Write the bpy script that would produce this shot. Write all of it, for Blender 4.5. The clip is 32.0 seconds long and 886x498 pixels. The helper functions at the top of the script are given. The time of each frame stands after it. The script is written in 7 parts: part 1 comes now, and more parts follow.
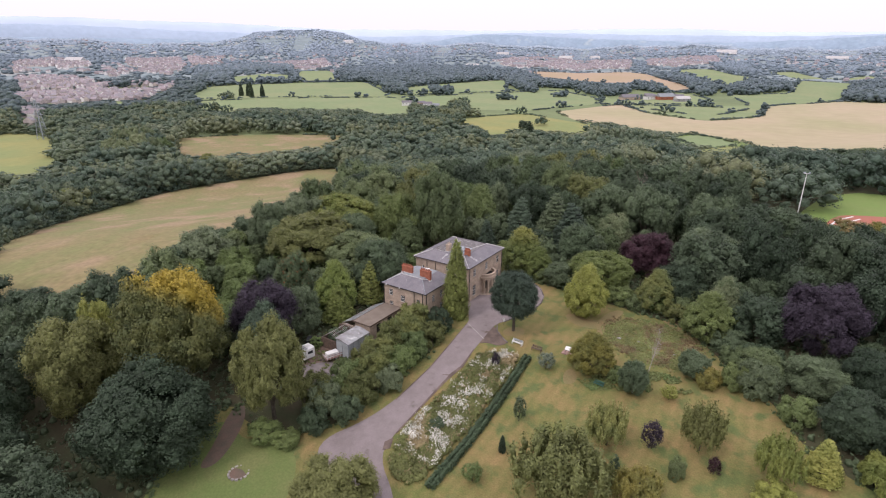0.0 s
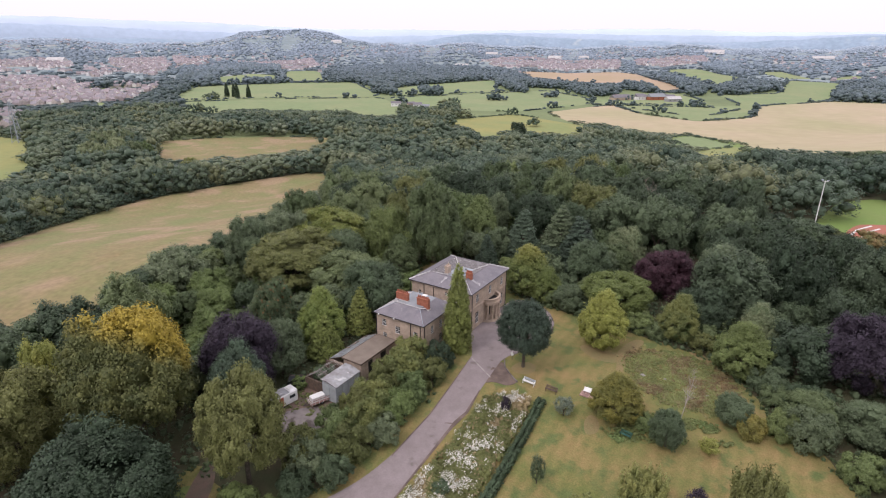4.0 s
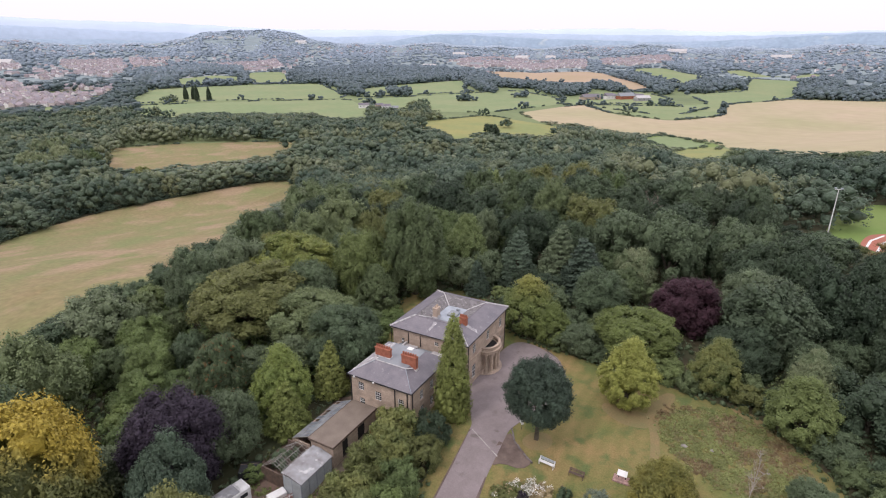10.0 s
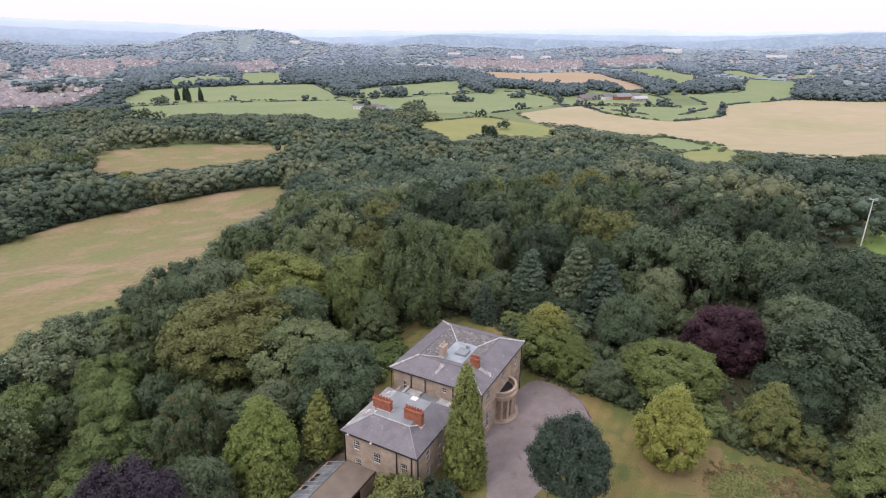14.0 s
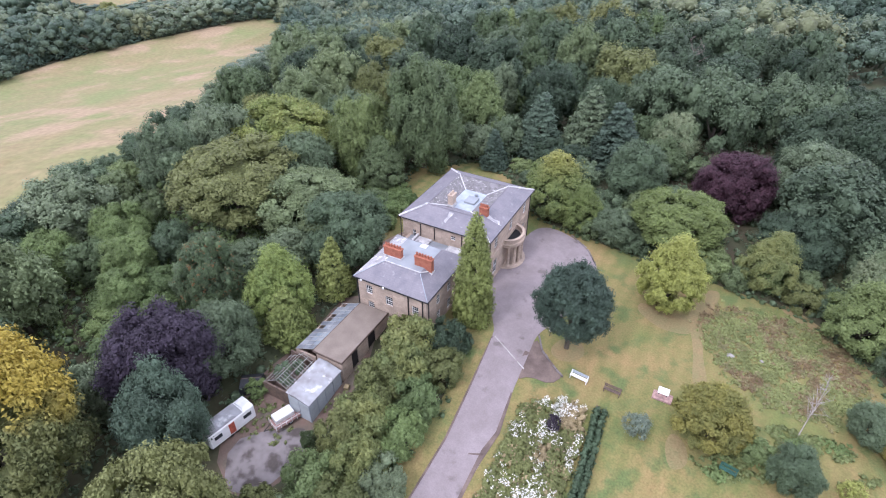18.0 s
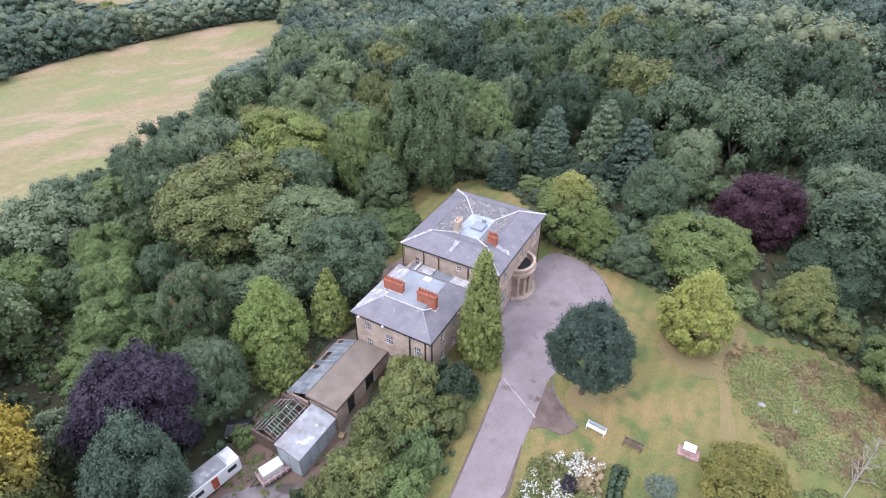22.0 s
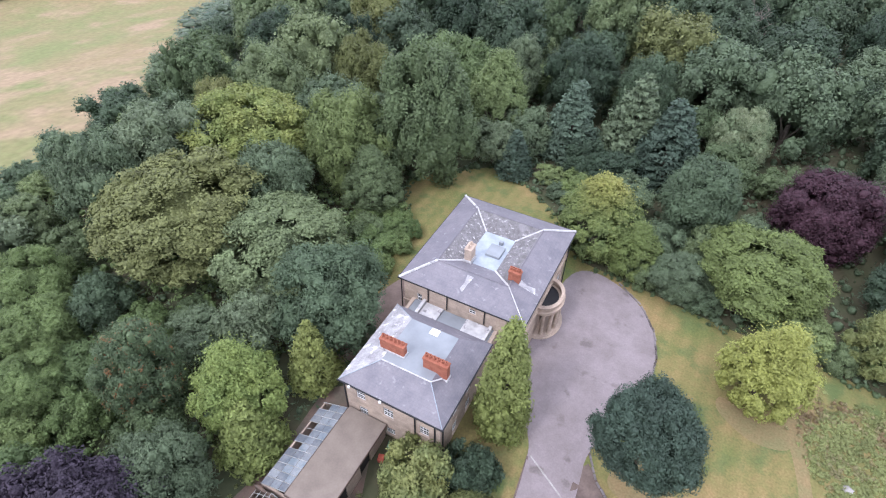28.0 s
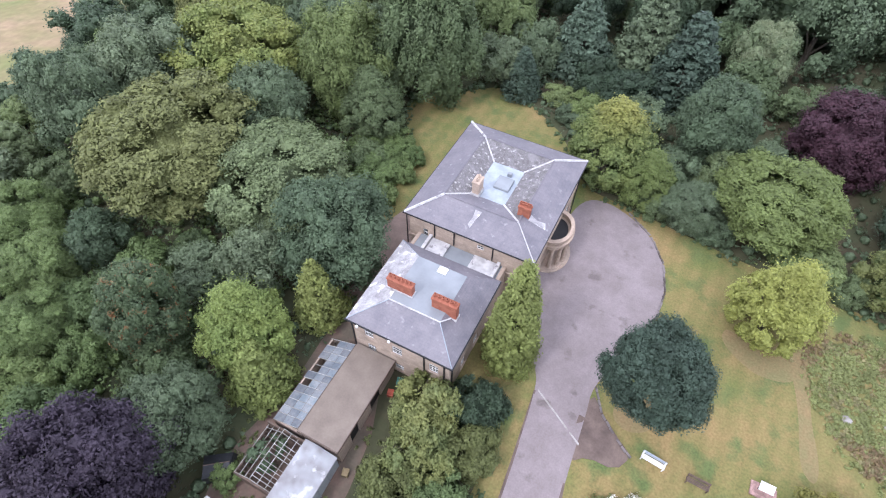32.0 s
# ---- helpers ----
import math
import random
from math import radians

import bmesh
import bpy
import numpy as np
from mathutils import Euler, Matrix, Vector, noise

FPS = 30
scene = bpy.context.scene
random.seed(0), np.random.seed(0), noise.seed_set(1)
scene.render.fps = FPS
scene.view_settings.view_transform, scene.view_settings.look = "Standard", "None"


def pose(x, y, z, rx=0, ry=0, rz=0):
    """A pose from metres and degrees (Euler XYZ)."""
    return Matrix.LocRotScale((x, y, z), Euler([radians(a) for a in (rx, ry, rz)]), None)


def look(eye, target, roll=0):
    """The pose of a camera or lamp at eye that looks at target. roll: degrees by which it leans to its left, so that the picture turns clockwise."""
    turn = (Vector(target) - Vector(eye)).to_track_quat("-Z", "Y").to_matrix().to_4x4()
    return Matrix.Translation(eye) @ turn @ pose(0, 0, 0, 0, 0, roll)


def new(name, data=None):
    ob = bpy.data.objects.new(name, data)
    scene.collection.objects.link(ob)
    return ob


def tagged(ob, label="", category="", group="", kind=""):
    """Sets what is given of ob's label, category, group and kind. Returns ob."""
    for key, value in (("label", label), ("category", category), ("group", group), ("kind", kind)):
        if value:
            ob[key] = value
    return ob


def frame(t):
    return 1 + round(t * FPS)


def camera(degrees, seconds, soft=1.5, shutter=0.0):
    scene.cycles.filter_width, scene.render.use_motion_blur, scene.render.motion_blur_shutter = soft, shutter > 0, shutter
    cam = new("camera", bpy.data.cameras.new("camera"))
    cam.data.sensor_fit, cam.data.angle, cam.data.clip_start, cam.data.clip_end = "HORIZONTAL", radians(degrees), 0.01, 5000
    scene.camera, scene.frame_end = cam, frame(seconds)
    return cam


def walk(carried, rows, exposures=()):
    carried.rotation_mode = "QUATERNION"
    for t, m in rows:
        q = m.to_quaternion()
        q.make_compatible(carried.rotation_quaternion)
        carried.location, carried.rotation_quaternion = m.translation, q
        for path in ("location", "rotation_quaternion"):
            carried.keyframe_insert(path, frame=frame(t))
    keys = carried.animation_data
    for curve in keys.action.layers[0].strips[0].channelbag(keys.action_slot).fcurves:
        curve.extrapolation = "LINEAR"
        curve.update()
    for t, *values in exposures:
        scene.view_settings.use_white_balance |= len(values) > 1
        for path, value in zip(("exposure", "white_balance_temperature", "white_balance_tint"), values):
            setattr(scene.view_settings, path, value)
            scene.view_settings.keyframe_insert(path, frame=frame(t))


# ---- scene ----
from mathutils import geometry

cam = camera(77.6, 32.0, soft=1.12)
PATH = [
    (0, (72.747, -99.371, 54.729), (71.723, -97.793, 54.05), 0.5),
    (0.5, (71.529, -98.1, 54.752), (70.527, -96.508, 54.074), 0.5),
    (1, (70.364, -96.804, 54.78), (69.364, -95.21, 54.101), 0.5),
    (1.5, (69.185, -95.489, 54.794), (68.187, -93.895, 54.115), 0.5),
    (2, (68.075, -94.115, 54.776), (67.079, -92.519, 54.097), 0.5),
    (2.5, (66.943, -92.735, 54.737), (65.947, -91.138, 54.058), 0.5),
    (3, (65.757, -91.306, 54.702), (64.764, -89.709, 54.023), 0.5),
    (3.5, (64.589, -89.882, 54.68), (63.596, -88.284, 54.001), 0.5),
    (5.5, (59.773, -84.357, 54.55), (58.783, -82.758, 53.871), 0.5),
    (6, (58.596, -82.939, 54.503), (57.607, -81.339, 53.823), 0.4),
    (6.5, (57.42, -81.469, 54.464), (56.431, -79.869, 53.784), 0.4),
    (7, (56.199, -80.031, 54.411), (55.209, -78.432, 53.731), 0.4),
    (7.5, (55.02, -78.667, 54.349), (54.048, -77.056, 53.669), 0.4),
    (8, (53.926, -77.285, 54.3), (53.01, -75.642, 53.621), 0.4),
    (8.5, (52.797, -75.822, 54.251), (51.893, -74.172, 53.573), 0.3),
    (9, (51.683, -74.364, 54.194), (50.78, -72.714, 53.516), 0.3),
    (9.5, (50.594, -72.934, 54.1), (49.691, -71.283, 53.421), 0.3),
    (10, (49.548, -71.501, 54.022), (48.647, -69.85, 53.345), 0.3),
    (10.5, (48.432, -70.074, 53.953), (47.532, -68.421, 53.276), 0.3),
    (11, (47.323, -68.581, 53.905), (46.426, -66.927, 53.227), 0.4),
    (11.5, (46.264, -67.104, 53.885), (45.367, -65.45, 53.207), 0.3),
    (12, (45.315, -65.715, 53.859), (44.42, -64.06, 53.181), 0.3),
    (12.5, (44.335, -64.338, 53.819), (43.441, -62.683, 53.141), 0.2),
    (13, (43.271, -62.939, 53.765), (42.38, -61.282, 53.087), 0.2),
    (13.5, (42.168, -61.493, 53.731), (41.279, -59.834, 53.054), 0.3),
    (14, (41.186, -60.205, 53.7), (40.3, -58.545, 53.024), 0.3),
    (14.5, (40.486, -59.315, 53.666), (39.611, -57.658, 52.966), 0.1),
    (15, (39.92, -59.076, 53.64), (39.102, -57.49, 52.736), 0.1),
    (15.5, (39.621, -59.171, 53.641), (38.859, -57.677, 52.551), 0.3),
    (17.5, (39.885, -59.323, 53.851), (39.117, -57.895, 52.68), 0.1),
    (18, (39.886, -59.162, 53.853), (39.112, -57.741, 52.678), 0.1),
    (18.5, (39.748, -58.874, 53.846), (38.965, -57.459, 52.669), 0.0),
    (19, (39.455, -58.413, 53.845), (38.668, -57.002, 52.665), 0.2),
    (19.5, (39.064, -57.783, 53.87), (38.276, -56.374, 52.689), 0.2),
    (20, (38.561, -56.963, 53.912), (37.773, -55.555, 52.731), 0.3),
    (20.5, (38.025, -55.997, 53.969), (37.237, -54.588, 52.787), 0.3),
    (21, (37.418, -54.978, 53.992), (36.629, -53.569, 52.812), 0.3),
    (21.5, (36.766, -53.893, 53.984), (35.982, -52.481, 52.806), 0.3),
    (22, (36.026, -52.735, 53.948), (35.244, -51.321, 52.769), 0.4),
    (22.5, (35.212, -51.563, 53.9), (34.434, -50.148, 52.72), 0.5),
    (23, (34.369, -50.355, 53.868), (33.594, -48.938, 52.689), 0.5),
    (23.5, (33.538, -49.102, 53.841), (32.766, -47.684, 52.66), 0.5),
    (24, (32.651, -47.8, 53.802), (31.883, -46.381, 52.619), 0.6),
    (24.5, (31.607, -46.416, 53.735), (30.842, -44.996, 52.553), 0.6),
    (26.5, (27.314, -40.841, 53.533), (26.59, -39.45, 52.291), 1.1),
    (27, (26.309, -39.388, 53.511), (25.609, -38.036, 52.215), 1.0),
    (27.5, (25.338, -37.985, 53.477), (24.664, -36.677, 52.122), 1.0),
    (28, (24.401, -36.601, 53.439), (23.729, -35.296, 52.08), 1.0),
    (28.5, (23.526, -35.285, 53.43), (22.851, -33.977, 52.077), 1.0),
    (29, (22.756, -34.356, 53.448), (22.084, -33.039, 52.102), 0.9),
    (29.5, (22.145, -34.055, 53.491), (21.493, -32.739, 52.133), 1.0),
    (30, (21.807, -34.053, 53.558), (21.169, -32.746, 52.185), 1.2),
    (30.5, (21.682, -34.091, 53.622), (21.064, -32.825, 52.202), 1.3),
    (31, (21.681, -34.139, 53.64), (21.09, -32.931, 52.159), 1.3),
    (31.5, (21.773, -34.174, 53.647), (21.206, -33.025, 52.111), 1.2),
    (32, (21.885, -34.183, 53.625), (21.335, -33.08, 52.05), 1.2),
]
EXPOSURES = [(0, -0.11, 6600, 22), (14.2, -0.11, 6500, 20), (15.6, 0.43, 5950, 24), (17.5, 0.65, 5700, 23), (32, 0.66, 5760, 19)]
walk(cam, [(t, look(eye, target, roll)) for t, eye, target, roll in PATH], EXPOSURES)

# world, sun and exposure
SUN_EL, SUN_AZ = radians(52), radians(200)
sky_world = bpy.data.worlds.new("overcast_sky")
scene.world = sky_world
sky_world.use_nodes = True
wn, wl = sky_world.node_tree.nodes, sky_world.node_tree.links
sky = wn.new("ShaderNodeTexSky")
sky.sky_type, sky.sun_disc, sky.sun_elevation, sky.sun_rotation = "NISHITA", False, SUN_EL, SUN_AZ
sky.air_density, sky.dust_density = 1.0, 3.0
veil = wn.new("ShaderNodeMixRGB")
veil.inputs[0].default_value = 0.82
veil.inputs[2].default_value = (15.2, 15.4, 16.0, 1)
wl.new(sky.outputs[0], veil.inputs[1])
coord, split, glow, lift = wn.new("ShaderNodeTexCoord"), wn.new("ShaderNodeSeparateXYZ"), wn.new("ShaderNodeMapRange"), wn.new("ShaderNodeMixRGB")
wl.new(coord.outputs["Generated"], split.inputs[0])
wl.new(split.outputs["Z"], glow.inputs[0])
for k, v in zip((1, 2, 3, 4), (0.0, 1.0, 0.80, 1.26)):
    glow.inputs[k].default_value = v
lift.blend_type, lift.inputs[0].default_value = "MULTIPLY", 1.0
wl.new(veil.outputs[0], lift.inputs[1])
wl.new(glow.outputs[0], lift.inputs[2])
wl.new(lift.outputs[0], wn["Background"].inputs[0])
wn["Background"].inputs[1].default_value = 0.1
sun_lamp = bpy.data.lights.new("sun", "SUN")
sun_lamp.energy, sun_lamp.angle, sun_lamp.color = 1.15, radians(10), (1.0, 0.96, 0.9)
sun = new("sun", sun_lamp)
sun.rotation_euler = (radians(90) - SUN_EL, 0, math.pi - SUN_AZ)


# ---- materials
def coursed(n, l, geo, colour, width, height, joint, contrast):
    """Courses of slates or ashlar over a colour: faces that look along x run along y, the others along x."""
    nrm, pos = n.new("ShaderNodeSeparateXYZ"), n.new("ShaderNodeSeparateXYZ")
    l.new(geo.outputs["True Normal"], nrm.inputs[0])
    l.new(geo.outputs["Position"], pos.inputs[0])
    ax, ay, more = (n.new("ShaderNodeMath") for _ in range(3))
    ax.operation = ay.operation = "ABSOLUTE"
    l.new(nrm.outputs["X"], ax.inputs[0])
    l.new(nrm.outputs["Y"], ay.inputs[0])
    more.operation = "GREATER_THAN"
    l.new(ax.outputs[0], more.inputs[0])
    l.new(ay.outputs[0], more.inputs[1])
    run = n.new("ShaderNodeMix")
    l.new(more.outputs[0], run.inputs[0])
    l.new(pos.outputs["X"], run.inputs[2])
    l.new(pos.outputs["Y"], run.inputs[3])
    join_uv = n.new("ShaderNodeCombineXYZ")
    l.new(run.outputs[0], join_uv.inputs[0])
    l.new(pos.outputs["Z"], join_uv.inputs[1])
    bricks = n.new("ShaderNodeTexBrick")
    l.new(join_uv.outputs[0], bricks.inputs["Vector"])
    for key, v in (("Scale", 1.0), ("Brick Width", width), ("Row Height", height), ("Mortar Size", joint), ("Mortar Smooth", 0.3), ("Bias", 0.0)):
        bricks.inputs[key].default_value = v
    bricks.inputs["Color1"].default_value = (1, 1, 1, 1)
    bricks.inputs["Color2"].default_value = (1 - contrast,) * 3 + (1,)
    bricks.inputs["Mortar"].default_value = (1 - 1.5 * contrast,) * 3 + (1,)
    out = n.new("ShaderNodeMixRGB")
    out.blend_type, out.inputs[0].default_value = "MULTIPLY", 1.0
    l.new(colour, out.inputs[1])
    l.new(bricks.outputs["Color"], out.inputs[2])
    return out.outputs[0]


def material(name, base, rough=0.8, metal=0.0, vary=0.25, scale=1.0, fine=8.0, bump=0.2, second=None, island=0.0, per_object=0.0,
             translucent=0.0, spots=None, spec=0.3, grit=0.5, blocks=None, mown=0.0, relief=0.05):
    """A surface with broad stains, fine grain and relief; sizes in metres."""
    m = bpy.data.materials.new(name)
    m.use_nodes = True
    n, l = m.node_tree.nodes, m.node_tree.links
    p = n["Principled BSDF"]
    p.inputs["Roughness"].default_value, p.inputs["Metallic"].default_value = rough, metal
    p.inputs["Specular IOR Level"].default_value = spec
    geo = n.new("ShaderNodeNewGeometry")
    a, b = n.new("ShaderNodeTexNoise"), n.new("ShaderNodeTexNoise")
    for tex, size, detail in ((a, scale, 5), (b, fine, 3)):
        tex.inputs["Scale"].default_value, tex.inputs["Detail"].default_value = size, detail
        l.new(geo.outputs["Position"], tex.inputs["Vector"])
    a.inputs["Roughness"].default_value = grit
    mix = n.new("ShaderNodeMixRGB")
    mix.inputs[1].default_value = (*base, 1)
    mix.inputs[2].default_value = (*(second or [c * 0.6 for c in base]), 1)
    ramp = n.new("ShaderNodeMapRange")
    ramp.inputs[1].default_value, ramp.inputs[2].default_value = 0.38, 0.64
    l.new(a.outputs[0], ramp.inputs[0])
    l.new(ramp.outputs[0], mix.inputs[0])
    colour = mix.outputs[0]
    if spots:
        sn = n.new("ShaderNodeTexNoise")
        sn.inputs["Scale"].default_value, sn.inputs["Detail"].default_value = spots[1], 6
        l.new(geo.outputs["Position"], sn.inputs["Vector"])
        sr = n.new("ShaderNodeMapRange")
        sr.inputs[1].default_value, sr.inputs[2].default_value = spots[2], spots[2] + (spots[3] if len(spots) > 3 else 0.06)
        l.new(sn.outputs[0], sr.inputs[0])
        sm = n.new("ShaderNodeMixRGB")
        sm.inputs[2].default_value = (*spots[0], 1)
        l.new(sr.outputs[0], sm.inputs[0])
        l.new(colour, sm.inputs[1])
        colour = sm.outputs[0]
    if mown:
        wave = n.new("ShaderNodeTexWave")
        wave.bands_direction = "X"
        for key, v in (("Scale", 0.16), ("Distortion", 5.0), ("Detail", 2.0), ("Detail Scale", 0.35)):
            wave.inputs[key].default_value = v
        l.new(geo.outputs["Position"], wave.inputs["Vector"])
        band = n.new("ShaderNodeMixRGB")
        band.blend_type, band.inputs[2].default_value = "MULTIPLY", (1 - mown, 1 - 0.7 * mown, 1 - mown, 1)
        l.new(wave.outputs["Fac"], band.inputs[0])
        l.new(colour, band.inputs[1])
        colour = band.outputs[0]
    if blocks:
        colour = coursed(n, l, geo, colour, *blocks)
    hsv = n.new("ShaderNodeHueSaturation")
    l.new(colour, hsv.inputs["Color"])
    value = n.new("ShaderNodeMath")
    value.operation, value.inputs[1].default_value, value.inputs[2].default_value = "MULTIPLY_ADD", vary * 2, 1 - vary
    l.new(b.outputs[0], value.inputs[0])
    last = value.outputs[0]
    if island:
        add = n.new("ShaderNodeMath")
        add.operation, add.inputs[1].default_value = "MULTIPLY_ADD", island * 2
        l.new(geo.outputs["Random Per Island"], add.inputs[0])
        l.new(last, add.inputs[2])
        off = n.new("ShaderNodeMath")
        off.inputs[1].default_value = -island
        l.new(add.outputs[0], off.inputs[0])
        last = off.outputs[0]
    if per_object:
        info = n.new("ShaderNodeObjectInfo")
        add = n.new("ShaderNodeMath")
        add.operation, add.inputs[1].default_value, add.inputs[2].default_value = "MULTIPLY_ADD", per_object * 2, 1 - per_object
        l.new(info.outputs["Random"], add.inputs[0])
        mul = n.new("ShaderNodeMath")
        mul.operation = "MULTIPLY"
        l.new(add.outputs[0], mul.inputs[0])
        l.new(last, mul.inputs[1])
        last = mul.outputs[0]
        hue = n.new("ShaderNodeMath")
        hue.operation, hue.inputs[1].default_value, hue.inputs[2].default_value = "MULTIPLY_ADD", -per_object * 0.12, 0.5 + per_object * 0.06
        l.new(info.outputs["Random"], hue.inputs[0])
        l.new(hue.outputs[0], hsv.inputs["Hue"])
    l.new(last, hsv.inputs["Value"])
    l.new(hsv.outputs[0], p.inputs["Base Color"])
    if bump:
        bn = n.new("ShaderNodeBump")
        bn.inputs["Strength"].default_value, bn.inputs["Distance"].default_value = bump, relief
        l.new(b.outputs[0], bn.inputs["Height"])
        l.new(bn.outputs[0], p.inputs["Normal"])
    if translucent:
        tr, ms = n.new("ShaderNodeBsdfTranslucent"), n.new("ShaderNodeMixShader")
        l.new(hsv.outputs[0], tr.inputs[0])
        ms.inputs[0].default_value = translucent
        l.new(p.outputs[0], ms.inputs[1])
        l.new(tr.outputs[0], ms.inputs[2])
        l.new(ms.outputs[0], n["Material Output"].inputs[0])
    return m


def leafage(name, base, second=None, vary=0.28, per_object=0.22, island=0.2, fine=2.2, relief=0.35):
    return material(name, base, 0.55, vary=vary, scale=0.35, fine=fine, bump=0.9, relief=relief, second=second or [c * 0.7 for c in base], island=island,
                    per_object=per_object, translucent=0.13, spec=0.22)


